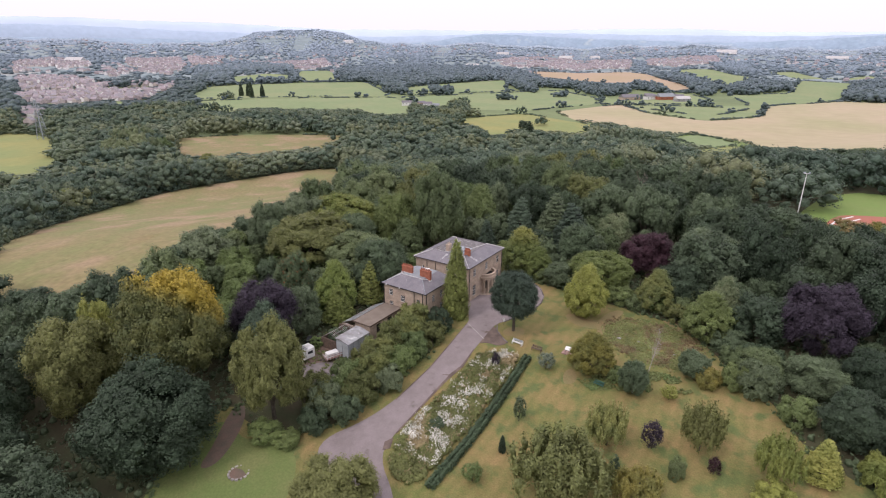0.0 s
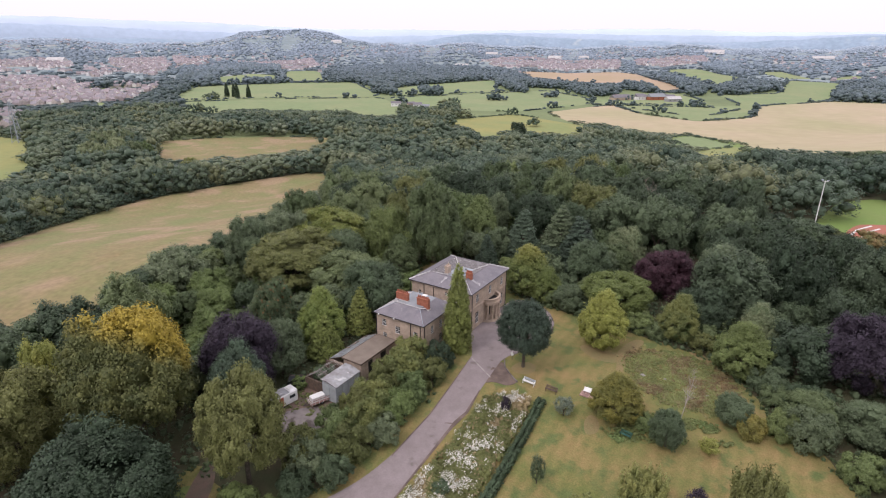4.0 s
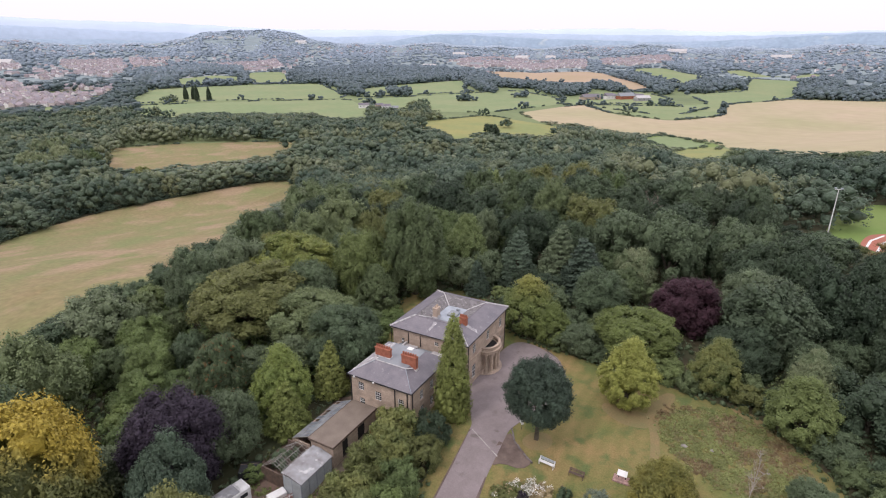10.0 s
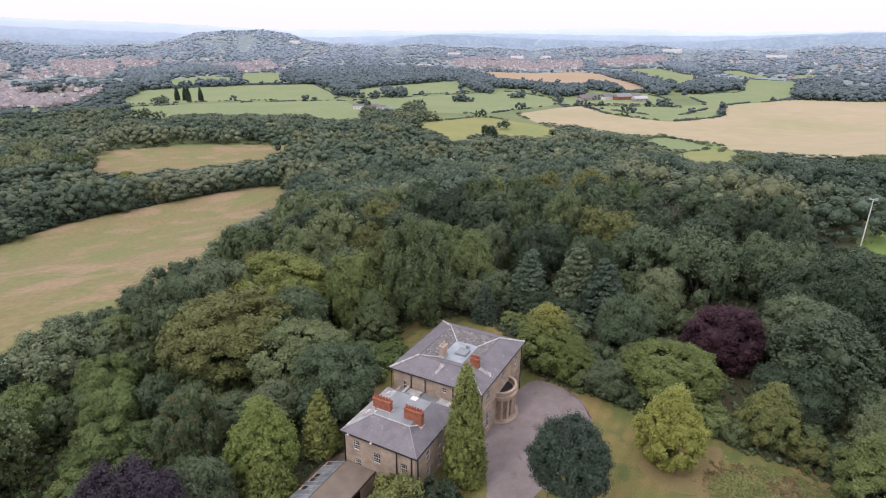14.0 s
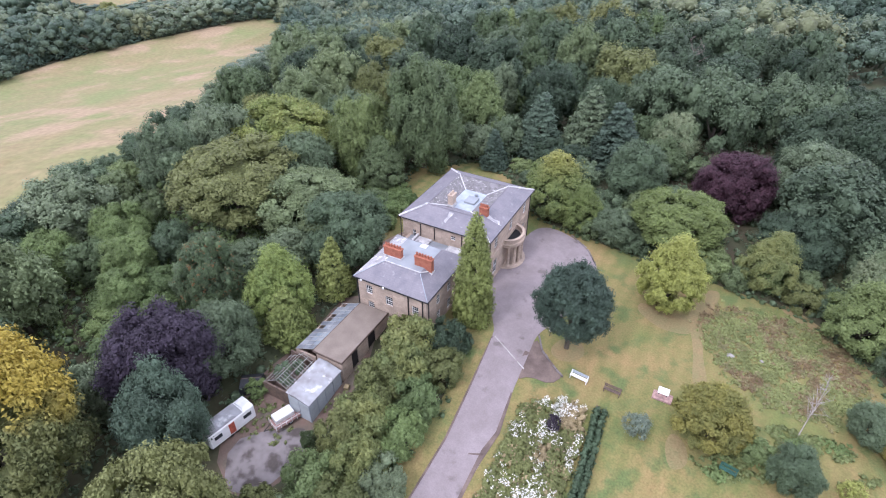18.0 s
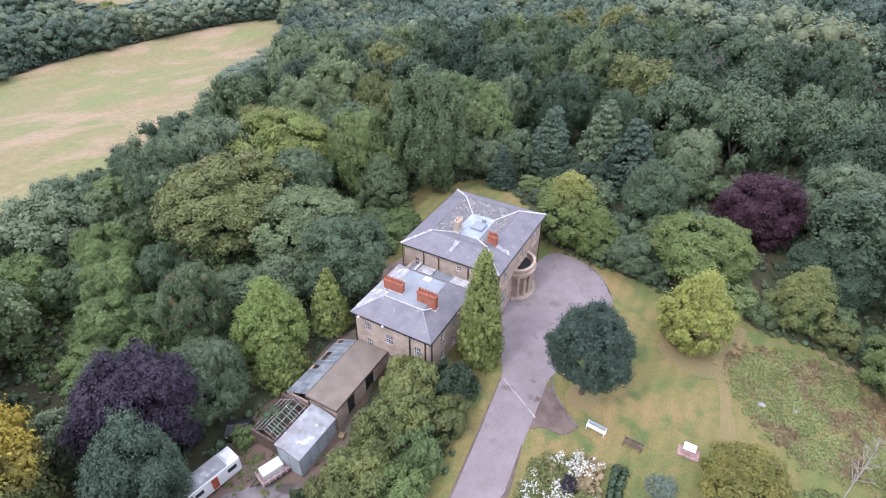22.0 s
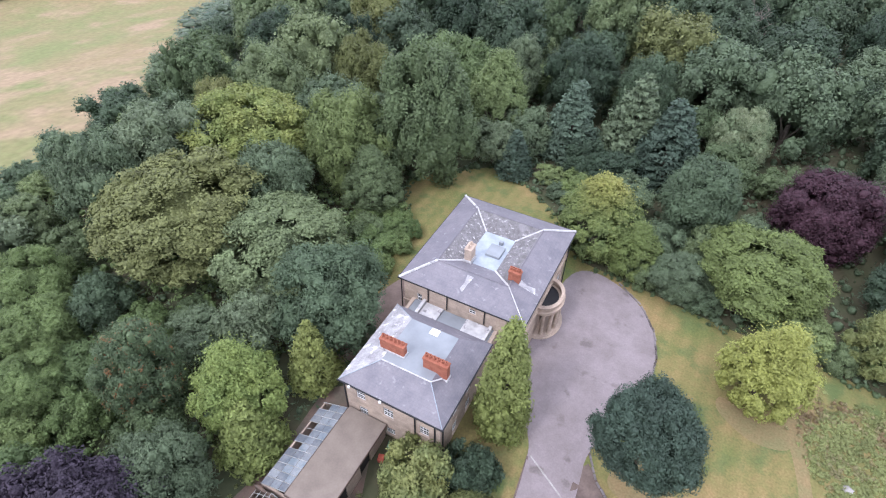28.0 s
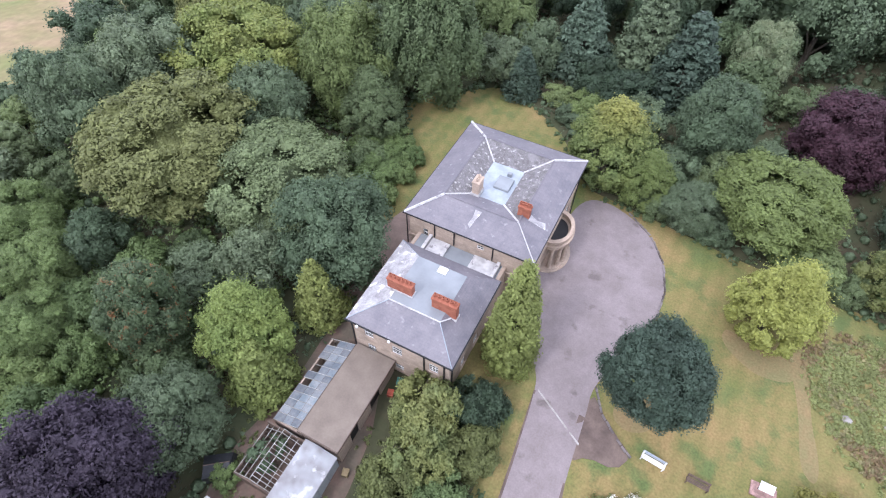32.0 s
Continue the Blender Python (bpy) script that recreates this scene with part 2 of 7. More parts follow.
M = {
    "green": leafage("leaves_green", (0.131, 0.177, 0.082), per_object=0.3),
    "dark": leafage("leaves_dark", (0.105, 0.149, 0.082), per_object=0.3),
    "deep": leafage("leaves_deep", (0.062, 0.094, 0.055), per_object=0.3),
    "grey": leafage("leaves_grey", (0.142, 0.186, 0.104), per_object=0.22),
    "olive": leafage("leaves_olive", (0.156, 0.176, 0.064)),
    "lime": leafage("leaves_lime", (0.320, 0.345, 0.090), per_object=0.05),
    "fresh": leafage("leaves_fresh", (0.165, 0.221, 0.087), per_object=0.3),
    "yellow": leafage("leaves_yellow", (0.330, 0.262, 0.060), (0.255, 0.225, 0.060)),
    "sunny": leafage("leaves_sunny", (0.285, 0.305, 0.086), (0.205, 0.242, 0.070)),
    "teal": leafage("leaves_teal", (0.078, 0.118, 0.080)),
    "citrus": leafage("leaves_citrus", (0.222, 0.236, 0.080), (0.155, 0.186, 0.070)),
    "cypress": leafage("leaves_cypress", (0.182, 0.222, 0.066)),
    "copper": leafage("leaves_copper", (0.066, 0.031, 0.041)),
    "plum": leafage("leaves_plum", (0.054, 0.042, 0.060)),
    "fir": leafage("leaves_fir", (0.090, 0.134, 0.090), per_object=0.22),
    "blue": leafage("leaves_blue", (0.19, 0.235, 0.176)),
    "field_maple": leafage("leaves_field_maple", (0.178, 0.226, 0.080), per_object=0.05),
    "spring": leafage("leaves_spring", (0.150, 0.196, 0.062), per_object=0.05),
    "weed": leafage("leaves_weed", (0.188, 0.222, 0.084)),
    "fern_brown": leafage("leaves_fern_brown", (0.300, 0.205, 0.118)),
    "bronze": leafage("leaves_bronze", (0.228, 0.206, 0.054), (0.160, 0.164, 0.050)),
    "sward": leafage("leaves_sward", (0.290, 0.262, 0.130)),
    "straw": leafage("leaves_straw", (0.34, 0.275, 0.150)),
    "bracken": leafage("leaves_bracken", (0.158, 0.218, 0.078)),
    "petal": leafage("petals_white", (0.75, 0.74, 0.68), (0.5, 0.5, 0.42)),
    "bark": material("bark", (0.10, 0.085, 0.065), 0.9, scale=2, fine=12, bump=0.5),
    "birch_bark": material("pale_birch_bark", (0.40, 0.36, 0.32), 0.8, scale=2, fine=12, bump=0.3, second=(0.26, 0.23, 0.20)),
    "deadwood": material("dead_wood", (0.27, 0.22, 0.19), 0.9, scale=2, fine=12, bump=0.4),
    "far_wood": None,
    "distant_wood": None,
    "lawn": material("lawn", (0.136, 0.150, 0.047), 0.95, scale=0.085, fine=4.5, vary=0.45, grit=0.78, second=(0.250, 0.178, 0.077), bump=0.5, spots=((0.106, 0.134, 0.046), 0.30, 0.53, 0.14), mown=0.12),
    "worn": material("worn_grass", (0.226, 0.163, 0.080), 0.95, scale=0.3, fine=4.5, vary=0.4, grit=0.78, second=(0.180, 0.160, 0.072), bump=0.5),
    "turf": material("green_turf", (0.118, 0.160, 0.050), 0.95, scale=0.2, fine=3, vary=0.3, grit=0.65, second=(0.150, 0.168, 0.062), bump=0.4),
    "woodland": material("woodland_floor", (0.060, 0.070, 0.034), 0.95, scale=0.2, fine=2, second=(0.07, 0.06, 0.035)),
    "asphalt": material("worn_asphalt", (0.240, 0.205, 0.205), 0.9, scale=0.3, fine=6, vary=0.2, grit=0.72, second=(0.190, 0.160, 0.156), bump=0.2, spots=((0.150, 0.126, 0.120), 0.4, 0.62, 0.08)),
    "yard": material("patched_yard", (0.215, 0.190, 0.185), 0.8, scale=0.5, fine=4, vary=0.2, second=(0.13, 0.115, 0.11), grit=0.65, spots=((0.075, 0.062, 0.055), 0.5, 0.52, 0.1)),
    "stain": material("damp_earth", (0.10, 0.075, 0.065), 0.95, scale=0.6, fine=5, vary=0.2, second=(0.16, 0.12, 0.10)),
    "path_earth": material("trodden_earth", (0.290, 0.218, 0.182), 0.95, scale=0.5, fine=4, vary=0.3, second=(0.205, 0.152, 0.125), grit=0.65),
    "earth": material("bare_earth", (0.165, 0.112, 0.088), 0.95, scale=0.5, fine=4, second=(0.12, 0.10, 0.075)),
    "hay": material("hay_field", (0.226, 0.176, 0.090), 0.95, scale=0.03, fine=0.6, vary=0.34, grit=0.7, second=(0.165, 0.178, 0.068), bump=0, spots=((0.275, 0.202, 0.122), 0.05, 0.52, 0.14)),
    "rough": material("rough_pasture", (0.165, 0.205, 0.092), 0.95, scale=0.012, fine=0.15, vary=0.2, second=(0.125, 0.165, 0.078), bump=0),
    "stubble": material("stubble_field", (0.400, 0.322, 0.218), 0.95, scale=0.0035, fine=0.06, vary=0.14, grit=0.6, second=(0.305, 0.288, 0.158), bump=0),
    "meadow": material("yellowing_meadow", (0.255, 0.245, 0.090), 0.95, scale=0.02, fine=0.2, vary=0.16, second=(0.200, 0.230, 0.088), bump=0),
    "pasture": material("pasture", (0.176, 0.232, 0.108), 0.95, scale=0.010, fine=0.12, vary=0.18, second=(0.215, 0.246, 0.122), bump=0, grit=0.65),
    "plough": material("ripe_field", (0.370, 0.275, 0.195), 0.95, scale=0.008, fine=0.1, vary=0.1, second=(0.340, 0.262, 0.165), bump=0),
    "sports": material("sports_turf", (0.150, 0.230, 0.060), 0.95, scale=0.05, fine=0.6, vary=0.1, bump=0, second=(0.17, 0.22, 0.07)),
    "tartan": material("running_track", (0.380, 0.130, 0.090), 0.9, scale=0.1, fine=2, vary=0.08, bump=0, second=(0.34, 0.14, 0.10)),
    # far land: blue-grey haze is part of this base colour
    "hazy_ground": material("haze_tinted_hill", (0.185, 0.236, 0.250), 0.95, scale=0.004, fine=0.03, vary=0.3, grit=0.65, second=(0.225, 0.270, 0.275), bump=0, spots=((0.285, 0.300, 0.290), 0.006, 0.58)),
    # three ridge colours with the blue haze painted in, paler when farther
    "haze_near": material("hazy_near_hills", (0.285, 0.365, 0.455), 1.0, scale=0.006, fine=0.04, vary=0.22, second=(0.24, 0.32, 0.395), bump=0, grit=0.7, spots=((0.36, 0.42, 0.46), 0.009, 0.58, 0.1)),
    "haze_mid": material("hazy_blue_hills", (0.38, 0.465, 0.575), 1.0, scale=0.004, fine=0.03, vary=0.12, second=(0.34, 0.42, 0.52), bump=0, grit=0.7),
    "haze_far": material("hazy_far_hills", (0.53, 0.62, 0.74), 1.0, scale=0.003, fine=0.01, vary=0.05, second=(0.49, 0.58, 0.70), bump=0),
    "slate": material("slate", (0.182, 0.168, 0.184), 0.6, scale=0.45, fine=5, vary=0.18, second=(0.138, 0.130, 0.148), bump=0.3, spec=0.5, grit=0.62,
                      spots=((0.27, 0.26, 0.27), 1.6, 0.62, 0.12), blocks=(0.34, 0.15, 0.010, 0.09)),
    "moss_slate": material("mossy_slate", (0.120, 0.112, 0.110), 0.9, scale=1.0, fine=9, vary=0.45, second=(0.190, 0.180, 0.185), bump=0.8, grit=0.7,
                           spots=((0.40, 0.39, 0.375), 2.6, 0.57, 0.14)),
    "pale_slate": material("lichen_slate", (0.400, 0.390, 0.390), 0.8, scale=0.9, fine=6, vary=0.3, second=(0.235, 0.226, 0.235), bump=0.4, grit=0.7, spots=((0.62, 0.61, 0.60), 1.3, 0.58, 0.1)),
    "lead": material("lead_sheet", (0.33, 0.37, 0.41), 0.45, scale=0.7, fine=3, vary=0.1, second=(0.25, 0.28, 0.31), bump=0.1),
    "white_lead": material("pale_flashing", (0.56, 0.55, 0.54), 0.6, scale=1.5, fine=6, vary=0.2, second=(0.36, 0.35, 0.35), grit=0.7, spots=((0.24, 0.23, 0.24), 1.3, 0.60, 0.06)),
    "felt": material("roofing_felt", (0.255, 0.275, 0.290), 0.8, scale=0.5, fine=4, vary=0.1, second=(0.21, 0.225, 0.24), bump=0.1),
    "sandstone": material("sandstone", (0.500, 0.395, 0.310), 0.9, scale=0.6, fine=4, vary=0.18, second=(0.370, 0.298, 0.240), bump=0.3, grit=0.6, blocks=(0.75, 0.36, 0.012, 0.16)),
    "brick": material("red_brick", (0.330, 0.122, 0.075), 0.85, scale=2, fine=9, vary=0.25, second=(0.26, 0.09, 0.055)),
    "white": material("white_paint", (0.74, 0.74, 0.73), 0.5, scale=1, fine=5, vary=0.06, second=(0.62, 0.62, 0.6), bump=0.05),
    "iron": material("black_iron", (0.025, 0.025, 0.027), 0.5, vary=0.2, bump=0.05),
    "timber": material("weathered_timber", (0.155, 0.110, 0.085), 0.85, scale=2, fine=14, second=(0.10, 0.075, 0.06)),
    "concrete": material("concrete", (0.36, 0.34, 0.32), 0.9, scale=0.8, fine=6, second=(0.27, 0.25, 0.23)),
}
def tinted_leaves(name, ramp, island=0.25, fine=1.0, relief=0.8):
    """Leaves whose colour goes tree by tree through a ramp, by the mesh's own tint."""
    m = leafage(name, (0.1, 0.1, 0.1), per_object=0, island=island, fine=fine, relief=relief, vary=0.38)
    n, l = m.node_tree.nodes, m.node_tree.links
    attr, cr = n.new("ShaderNodeAttribute"), n.new("ShaderNodeValToRGB")
    attr.attribute_name = "tint"
    while len(cr.color_ramp.elements) < len(ramp):
        cr.color_ramp.elements.new(0.5)
    for e, (at, col) in zip(cr.color_ramp.elements, ramp):
        e.position, e.color = at, (*col, 1)
    l.new(attr.outputs["Fac"], cr.inputs[0])
    mixes = [x for x in n if x.type == "MIX_RGB"]
    l.new(cr.outputs[0], mixes[0].inputs[1])
    low = n.new("ShaderNodeMixRGB")
    low.blend_type, low.inputs[0].default_value, low.inputs[2].default_value = "MULTIPLY", 1.0, (0.72, 0.72, 0.72, 1)
    l.new(cr.outputs[0], low.inputs[1])
    l.new(low.outputs[0], mixes[0].inputs[2])
    return m


M["far_wood"] = tinted_leaves("far_leaves", [(0.0, (0.070, 0.110, 0.078)), (0.3, (0.106, 0.152, 0.100)), (0.55, (0.146, 0.188, 0.114)), (0.8, (0.190, 0.214, 0.112)), (1.0, (0.205, 0.244, 0.160))], 0.12)
# aerial haze painted into the leaves: bluer and paler along the ramp
M["distant_wood"] = tinted_leaves("haze_tinted_leaves", [(0.0, (0.074, 0.110, 0.096)), (0.25, (0.118, 0.162, 0.170)), (0.5, (0.200, 0.260, 0.305)), (0.75, (0.310, 0.385, 0.465)), (1.0, (0.450, 0.540, 0.640))], 0.1, 0.35, 2.0)
M["chestnut"] = material("leaves_chestnut", (0.098, 0.136, 0.066), 0.55, vary=0.28, scale=0.35, fine=1.6, bump=0, second=(0.075, 0.108, 0.055), island=0.26, translucent=0.13, spec=0.22, spots=((0.250, 0.135, 0.062), 1.1, 0.60, 0.05))
M["walnut"] = leafage("leaves_walnut", (0.215, 0.270, 0.076), (0.165, 0.220, 0.064), per_object=0.05)
M["pale"] = leafage("leaves_pale", (0.235, 0.270, 0.150), (0.165, 0.215, 0.110))
M["rusty"] = leafage("leaves_rusty", (0.235, 0.165, 0.070), (0.150, 0.160, 0.062))
M["gold_top"] = leafage("leaves_golden_top", (0.140, 0.150, 0.052), (0.098, 0.118, 0.048), per_object=0)


def gild(m, low, high, colour, lean=0.0):
    """Leaves that have turned golden towards the top of the crown, and more on its northern side."""
    n, l = m.node_tree.nodes, m.node_tree.links
    geo = next(x for x in n if x.type == "NEW_GEOMETRY")
    grain = next(x for x in n if x.type == "TEX_NOISE")
    split, height, edge, mix = n.new("ShaderNodeSeparateXYZ"), n.new("ShaderNodeMath"), n.new("ShaderNodeMapRange"), n.new("ShaderNodeMixRGB")
    l.new(geo.outputs["Position"], split.inputs[0])
    height.operation, height.inputs[1].default_value = "MULTIPLY_ADD", 7.0
    l.new(grain.outputs[0], height.inputs[0])
    north = n.new("ShaderNodeMath")
    north.operation, north.inputs[1].default_value = "MULTIPLY_ADD", lean
    l.new(split.outputs["Y"], north.inputs[0])
    l.new(split.outputs["Z"], north.inputs[2])
    l.new(north.outputs[0], height.inputs[2])
    edge.inputs[1].default_value, edge.inputs[2].default_value = low, high
    l.new(height.outputs[0], edge.inputs[0])
    hsv = next(x for x in n if x.type == "HUE_SAT")
    l.new(hsv.inputs["Color"].links[0].from_socket, mix.inputs[1])
    mix.inputs[2].default_value = (*colour, 1)
    l.new(edge.outputs[0], mix.inputs[0])
    l.new(mix.outputs[0], hsv.inputs["Color"])


gild(M["gold_top"], 15.2 - 51.6 * 0.8, 19.0 - 51.6 * 0.8, (0.400, 0.312, 0.056), 0.8)
M["sun_top"] = leafage("leaves_sun_top", (0.160, 0.200, 0.062), (0.120, 0.160, 0.056), per_object=0)
gild(M["sun_top"], 11.0, 17.0, (0.300, 0.290, 0.075))
# near-black colour standing in for the shade inside open doorways
M["shade"] = material("painted_interior_shade", (0.03, 0.028, 0.026), 0.9, bump=0)
glass = bpy.data.materials.new("window_glass")
glass.use_nodes = True
gp = glass.node_tree.nodes["Principled BSDF"]
gp.inputs["Base Color"].default_value, gp.inputs["Roughness"].default_value = (0.03, 0.035, 0.04, 1), 0.08
M["glass"] = glass


# ---- the lie of the land
def smooth01(v):
    v = np.clip(v, 0, 1)
    return v * v * (3 - 2 * v)


def ground_z(x, y):
    """A hilltop round the house, falling to a wide valley, with hills beyond."""
    x, y = np.asarray(x, float), np.asarray(y, float)
    s = smooth01((-0.85 * x + 0.5 * y - 35) / 225)
    r = np.hypot(x - 40, y + 60)
    az = np.degrees(np.arctan2(x - 40, y + 60)) + 31.5
    far = np.clip((r - 1300) / 3300, 0, None)
    far = np.minimum(far, 0.66 + 0.25 * (far - 0.66))
    ridge = 1 + 0.10 * np.sin(az * 0.33 + 1.0) + 0.06 * np.sin(az * 0.9) + 0.03 * np.sin(az * 2.3 + 2)
    knoll = 88 * np.exp(-((az + 14.5) / 6.5) ** 2 - ((r - 4000) / 520) ** 2)
    return -32 * s - np.minimum(0.13 * np.clip(-y - 9, 0, None), 9) * (1 - s) + 190 * far**1.5 * ridge + knoll


def gz(x, y):
    return float(ground_z(x, y))


def inside(poly, x, y):
    """Whether points lie in a polygon."""
    x, y = np.asarray(x, float), np.asarray(y, float)
    hit = np.zeros(x.shape, bool)
    px, py = poly[-1]
    for qx, qy in poly:
        if qy != py:
            cross = ((qy > y) != (py > y)) & (x < (px - qx) * (y - qy) / (py - qy) + qx)
            hit ^= cross
        px, py = qx, qy
    return hit


def rounded(poly, times=2, cut=0.25):
    """Corner-cut outline."""
    for _ in range(times):
        out = []
        for (ax, ay), (bx, by) in zip(poly, poly[1:] + poly[:1]):
            out += [((1 - cut) * ax + cut * bx, (1 - cut) * ay + cut * by), (cut * ax + (1 - cut) * bx, cut * ay + (1 - cut) * by)]
        poly = out
    return poly


FIELDS = []


def field(kind, outline, times=1, cut=0.1):
    FIELDS.append((kind, rounded(outline, times, cut)))


field("hay", [(-234, 216), (-204, 204), (-165, 126), (-112, 60), (-87, 16), (-83, -2), (-75, -19), (-72, -37), (-82, -50), (-115, -60), (-216, 6), (-246, 39), (-263, 86), (-254, 141)], 2, 0.25)
field("hay", [(-462, 225), (-439, 270), (-376, 324), (-337, 347), (-324, 330), (-296, 255), (-321, 225), (-349, 174), (-356, 162), (-389, 178)])
field("pasture", [(-978, 588), (-1143, 749), (-1056, 978), (-958, 1102), (-637, 805), (-750, 684), (-867, 514)])
field("pasture", [(-832, 491), (-724, 659), (-612, 774), (-460, 632), (-392, 534), (-440, 508), (-515, 557), (-574, 515), (-660, 454), (-618, 410), (-688, 400)])
field("pasture", [(-1359, 971), (-1364, 1105), (-1284, 1122), (-1103, 953), (-1193, 850)])
field("pasture", [(-1391, 1257), (-1330, 1345), (-1058, 1103), (-1083, 1004), (-1145, 1022)])
field("pasture", [(-770, 1015), (-761, 1197), (-692, 1413), (-518, 1069), (-572, 931), (-617, 817)])
field("pasture", [(-602, 782), (-548, 901), (-438, 1170), (-290, 1015), (-245, 879), (-295, 692), (-367, 667), (-489, 686)])
field("meadow", [(-332, 526), (-280, 660), (-177, 603), (-152, 591), (-123, 503), (-181, 486), (-209, 486), (-202, 424), (-256, 477)])
field("plough", [(-779, 1771), (-436, 1909), (-164, 1411), (-210, 1292), (-336, 1518), (-441, 1478), (-674, 1584)])
field("pasture", [(-366, 2042), (-260, 2147), (-91, 1880), (-127, 1560), (-212, 1745)])
field("pasture", [(-209, 909), (-126, 944), (-73, 958), (-18, 1032), (-87, 1277), (27, 1392), (26, 1844), (152, 1779), (121, 1263), (5, 1037), (12, 829), (-45, 735), (-130, 780)])
field("stubble", [(-254, 713), (-226, 842), (-205, 894), (-129, 772), (-43, 725), (13, 821), (7, 1030), (120, 1235), (199, 1241), (480, 1340), (330, 560), (109, 318), (77, 322), (33, 516), (19, 554), (-37, 589), (-64, 562), (-134, 612), (-181, 616)])
field("sports", [(-49, 540), (-36, 581), (19, 548), (31, 510), (22, 459), (-16, 488)])
field("pasture", [(-83, 2125), (3, 2176), (77, 1951), (140, 1968), (21, 1879), (-31, 2005)])
field("meadow", [(-640, 150), (-568, 158), (-428, 102), (-395, 84), (-376, 52), (-480, 40), (-610, 90)])
field("pasture", [(-910, 398), (-923, 424), (-810, 363), (-804, 347)])
field("pasture", [(121, 1932), (198, 2041), (218, 1958), (138, 1884)])
field("pasture", [(-331, 1174), (-263, 1006), (-217, 997), (-190, 1173), (-173, 1269), (-109, 1152), (-77, 990), (-213, 924), (-236, 873)])
field("pasture", [(-55, 514), (-29, 583), (21, 532), (-11, 477)])
field("meadow", [(-14, 464), (24, 523), (51, 444), (41, 317), (22, 330)])
field("pasture", [(-201, 895), (-81, 948), (-13, 951), (-39, 827), (-82, 804), (-151, 847)])
field("sports", [(76, 133), (84, 171), (97, 185), (150, 190), (150, 120), (81, 118)])
OPEN_A = [(-646, 846), (-689, 1163), (-412, 1391), (-252, 1266), (-133, 1276), (-93, 1534), (62, 1782), (61, 1178), (195, 1194), (120, 434), (-47, 553), (-109, 610), (-163, 624), (-281, 571), (-358, 597), (-527, 713)]
OPEN_B = [(-759, 445), (-1135, 745), (-946, 1094), (-665, 872), (-439, 593), (-487, 541), (-654, 457)]
FIELD_EDGE = [(-214, 204), (-150, 150), (-92, 62), (-64, 14), (-60, -4), (-54, -22), (-52, -40), (-60, -56), (-100, -46), (-92, -37), (-95, -19), (-103, -2), (-107, 16), (-136, 60), (-195, 132)]
TRACK = rounded([(83, 117), (86, 133), (91, 142), (120, 150), (135, 117)])
LAWN = rounded([(-4, -9), (-7, -3), (-8, 11), (-11, 19), (-16, 28), (-9, 33), (-3, 38), (4, 34), (10, 30), (14, 22), (25, 20.5), (34, 19), (46, 18), (58, 16),
                (66, 8), (70, 1), (76, -3), (79.5, -11), (86, -17), (104, -21), (112, -60), (84, -118), (20, -104), (0, -66), (-6, -56), (-4, -49), (2, -52), (12, -50), (17, -42), (19, -12), (12, -12)], 1)
YARD = rounded([(-3, -9), (5, -14), (8, -22), (8, -36), (5, -42), (-3, -38), (-5, -28), (-3, -20)], 1)
SIDE_TRACK = rounded([(0.2, -9), (-4, -10), (-6.6, -3), (-5.6, 3), (-3.5, 9), (-1.5, 9), (-0.6, 2)], 2)
TURF = rounded([(-3, -52), (5, -55), (13, -51), (19, -56), (22, -66), (12, -76), (2, -72), (-3, -62)])
EARTH_TRACK = rounded([(-4, -48), (0, -50), (3, -54), (5.5, -60), (3.5, -62.5), (1.5, -58), (-2, -53)])
MEADOW = rounded([(43, 10), (49, -2), (58, -4), (66, 2), (61, 14), (51, 14.5)])


WORN = [rounded([(44, 15.8), (46.6, 16.6), (45.8, 11.3), (45.4, 6), (45.7, 1.5), (47, -3), (46.8, -5.5), (45.2, -4.2), (44.7, 1), (43.8, 5), (42.5, 8.1)]), rounded([(54.5, 18), (57.4, 16.6), (61.5, 13.2), (65, 9.4), (65, 7.4), (61.4, 10.2), (57.5, 13.9), (54.3, 16.2)]), rounded([(44.4, -12.1), (46.1, -13.1), (46.9, -15.6), (45.1, -17.2), (43.9, -14.3)]),
        rounded([(36.2, 8.5), (36.0, 6.4), (38.4, 4.6), (40.6, 3.8), (44.0, 4.6), (45.0, 8.8), (42.5, 8.6), (38.5, 7.6)]), rounded([(27.6, -7.4), (29.4, -8.6), (31.6, -7.6), (32.2, -5.4), (30.6, -3.6), (28.4, -4.4)])]


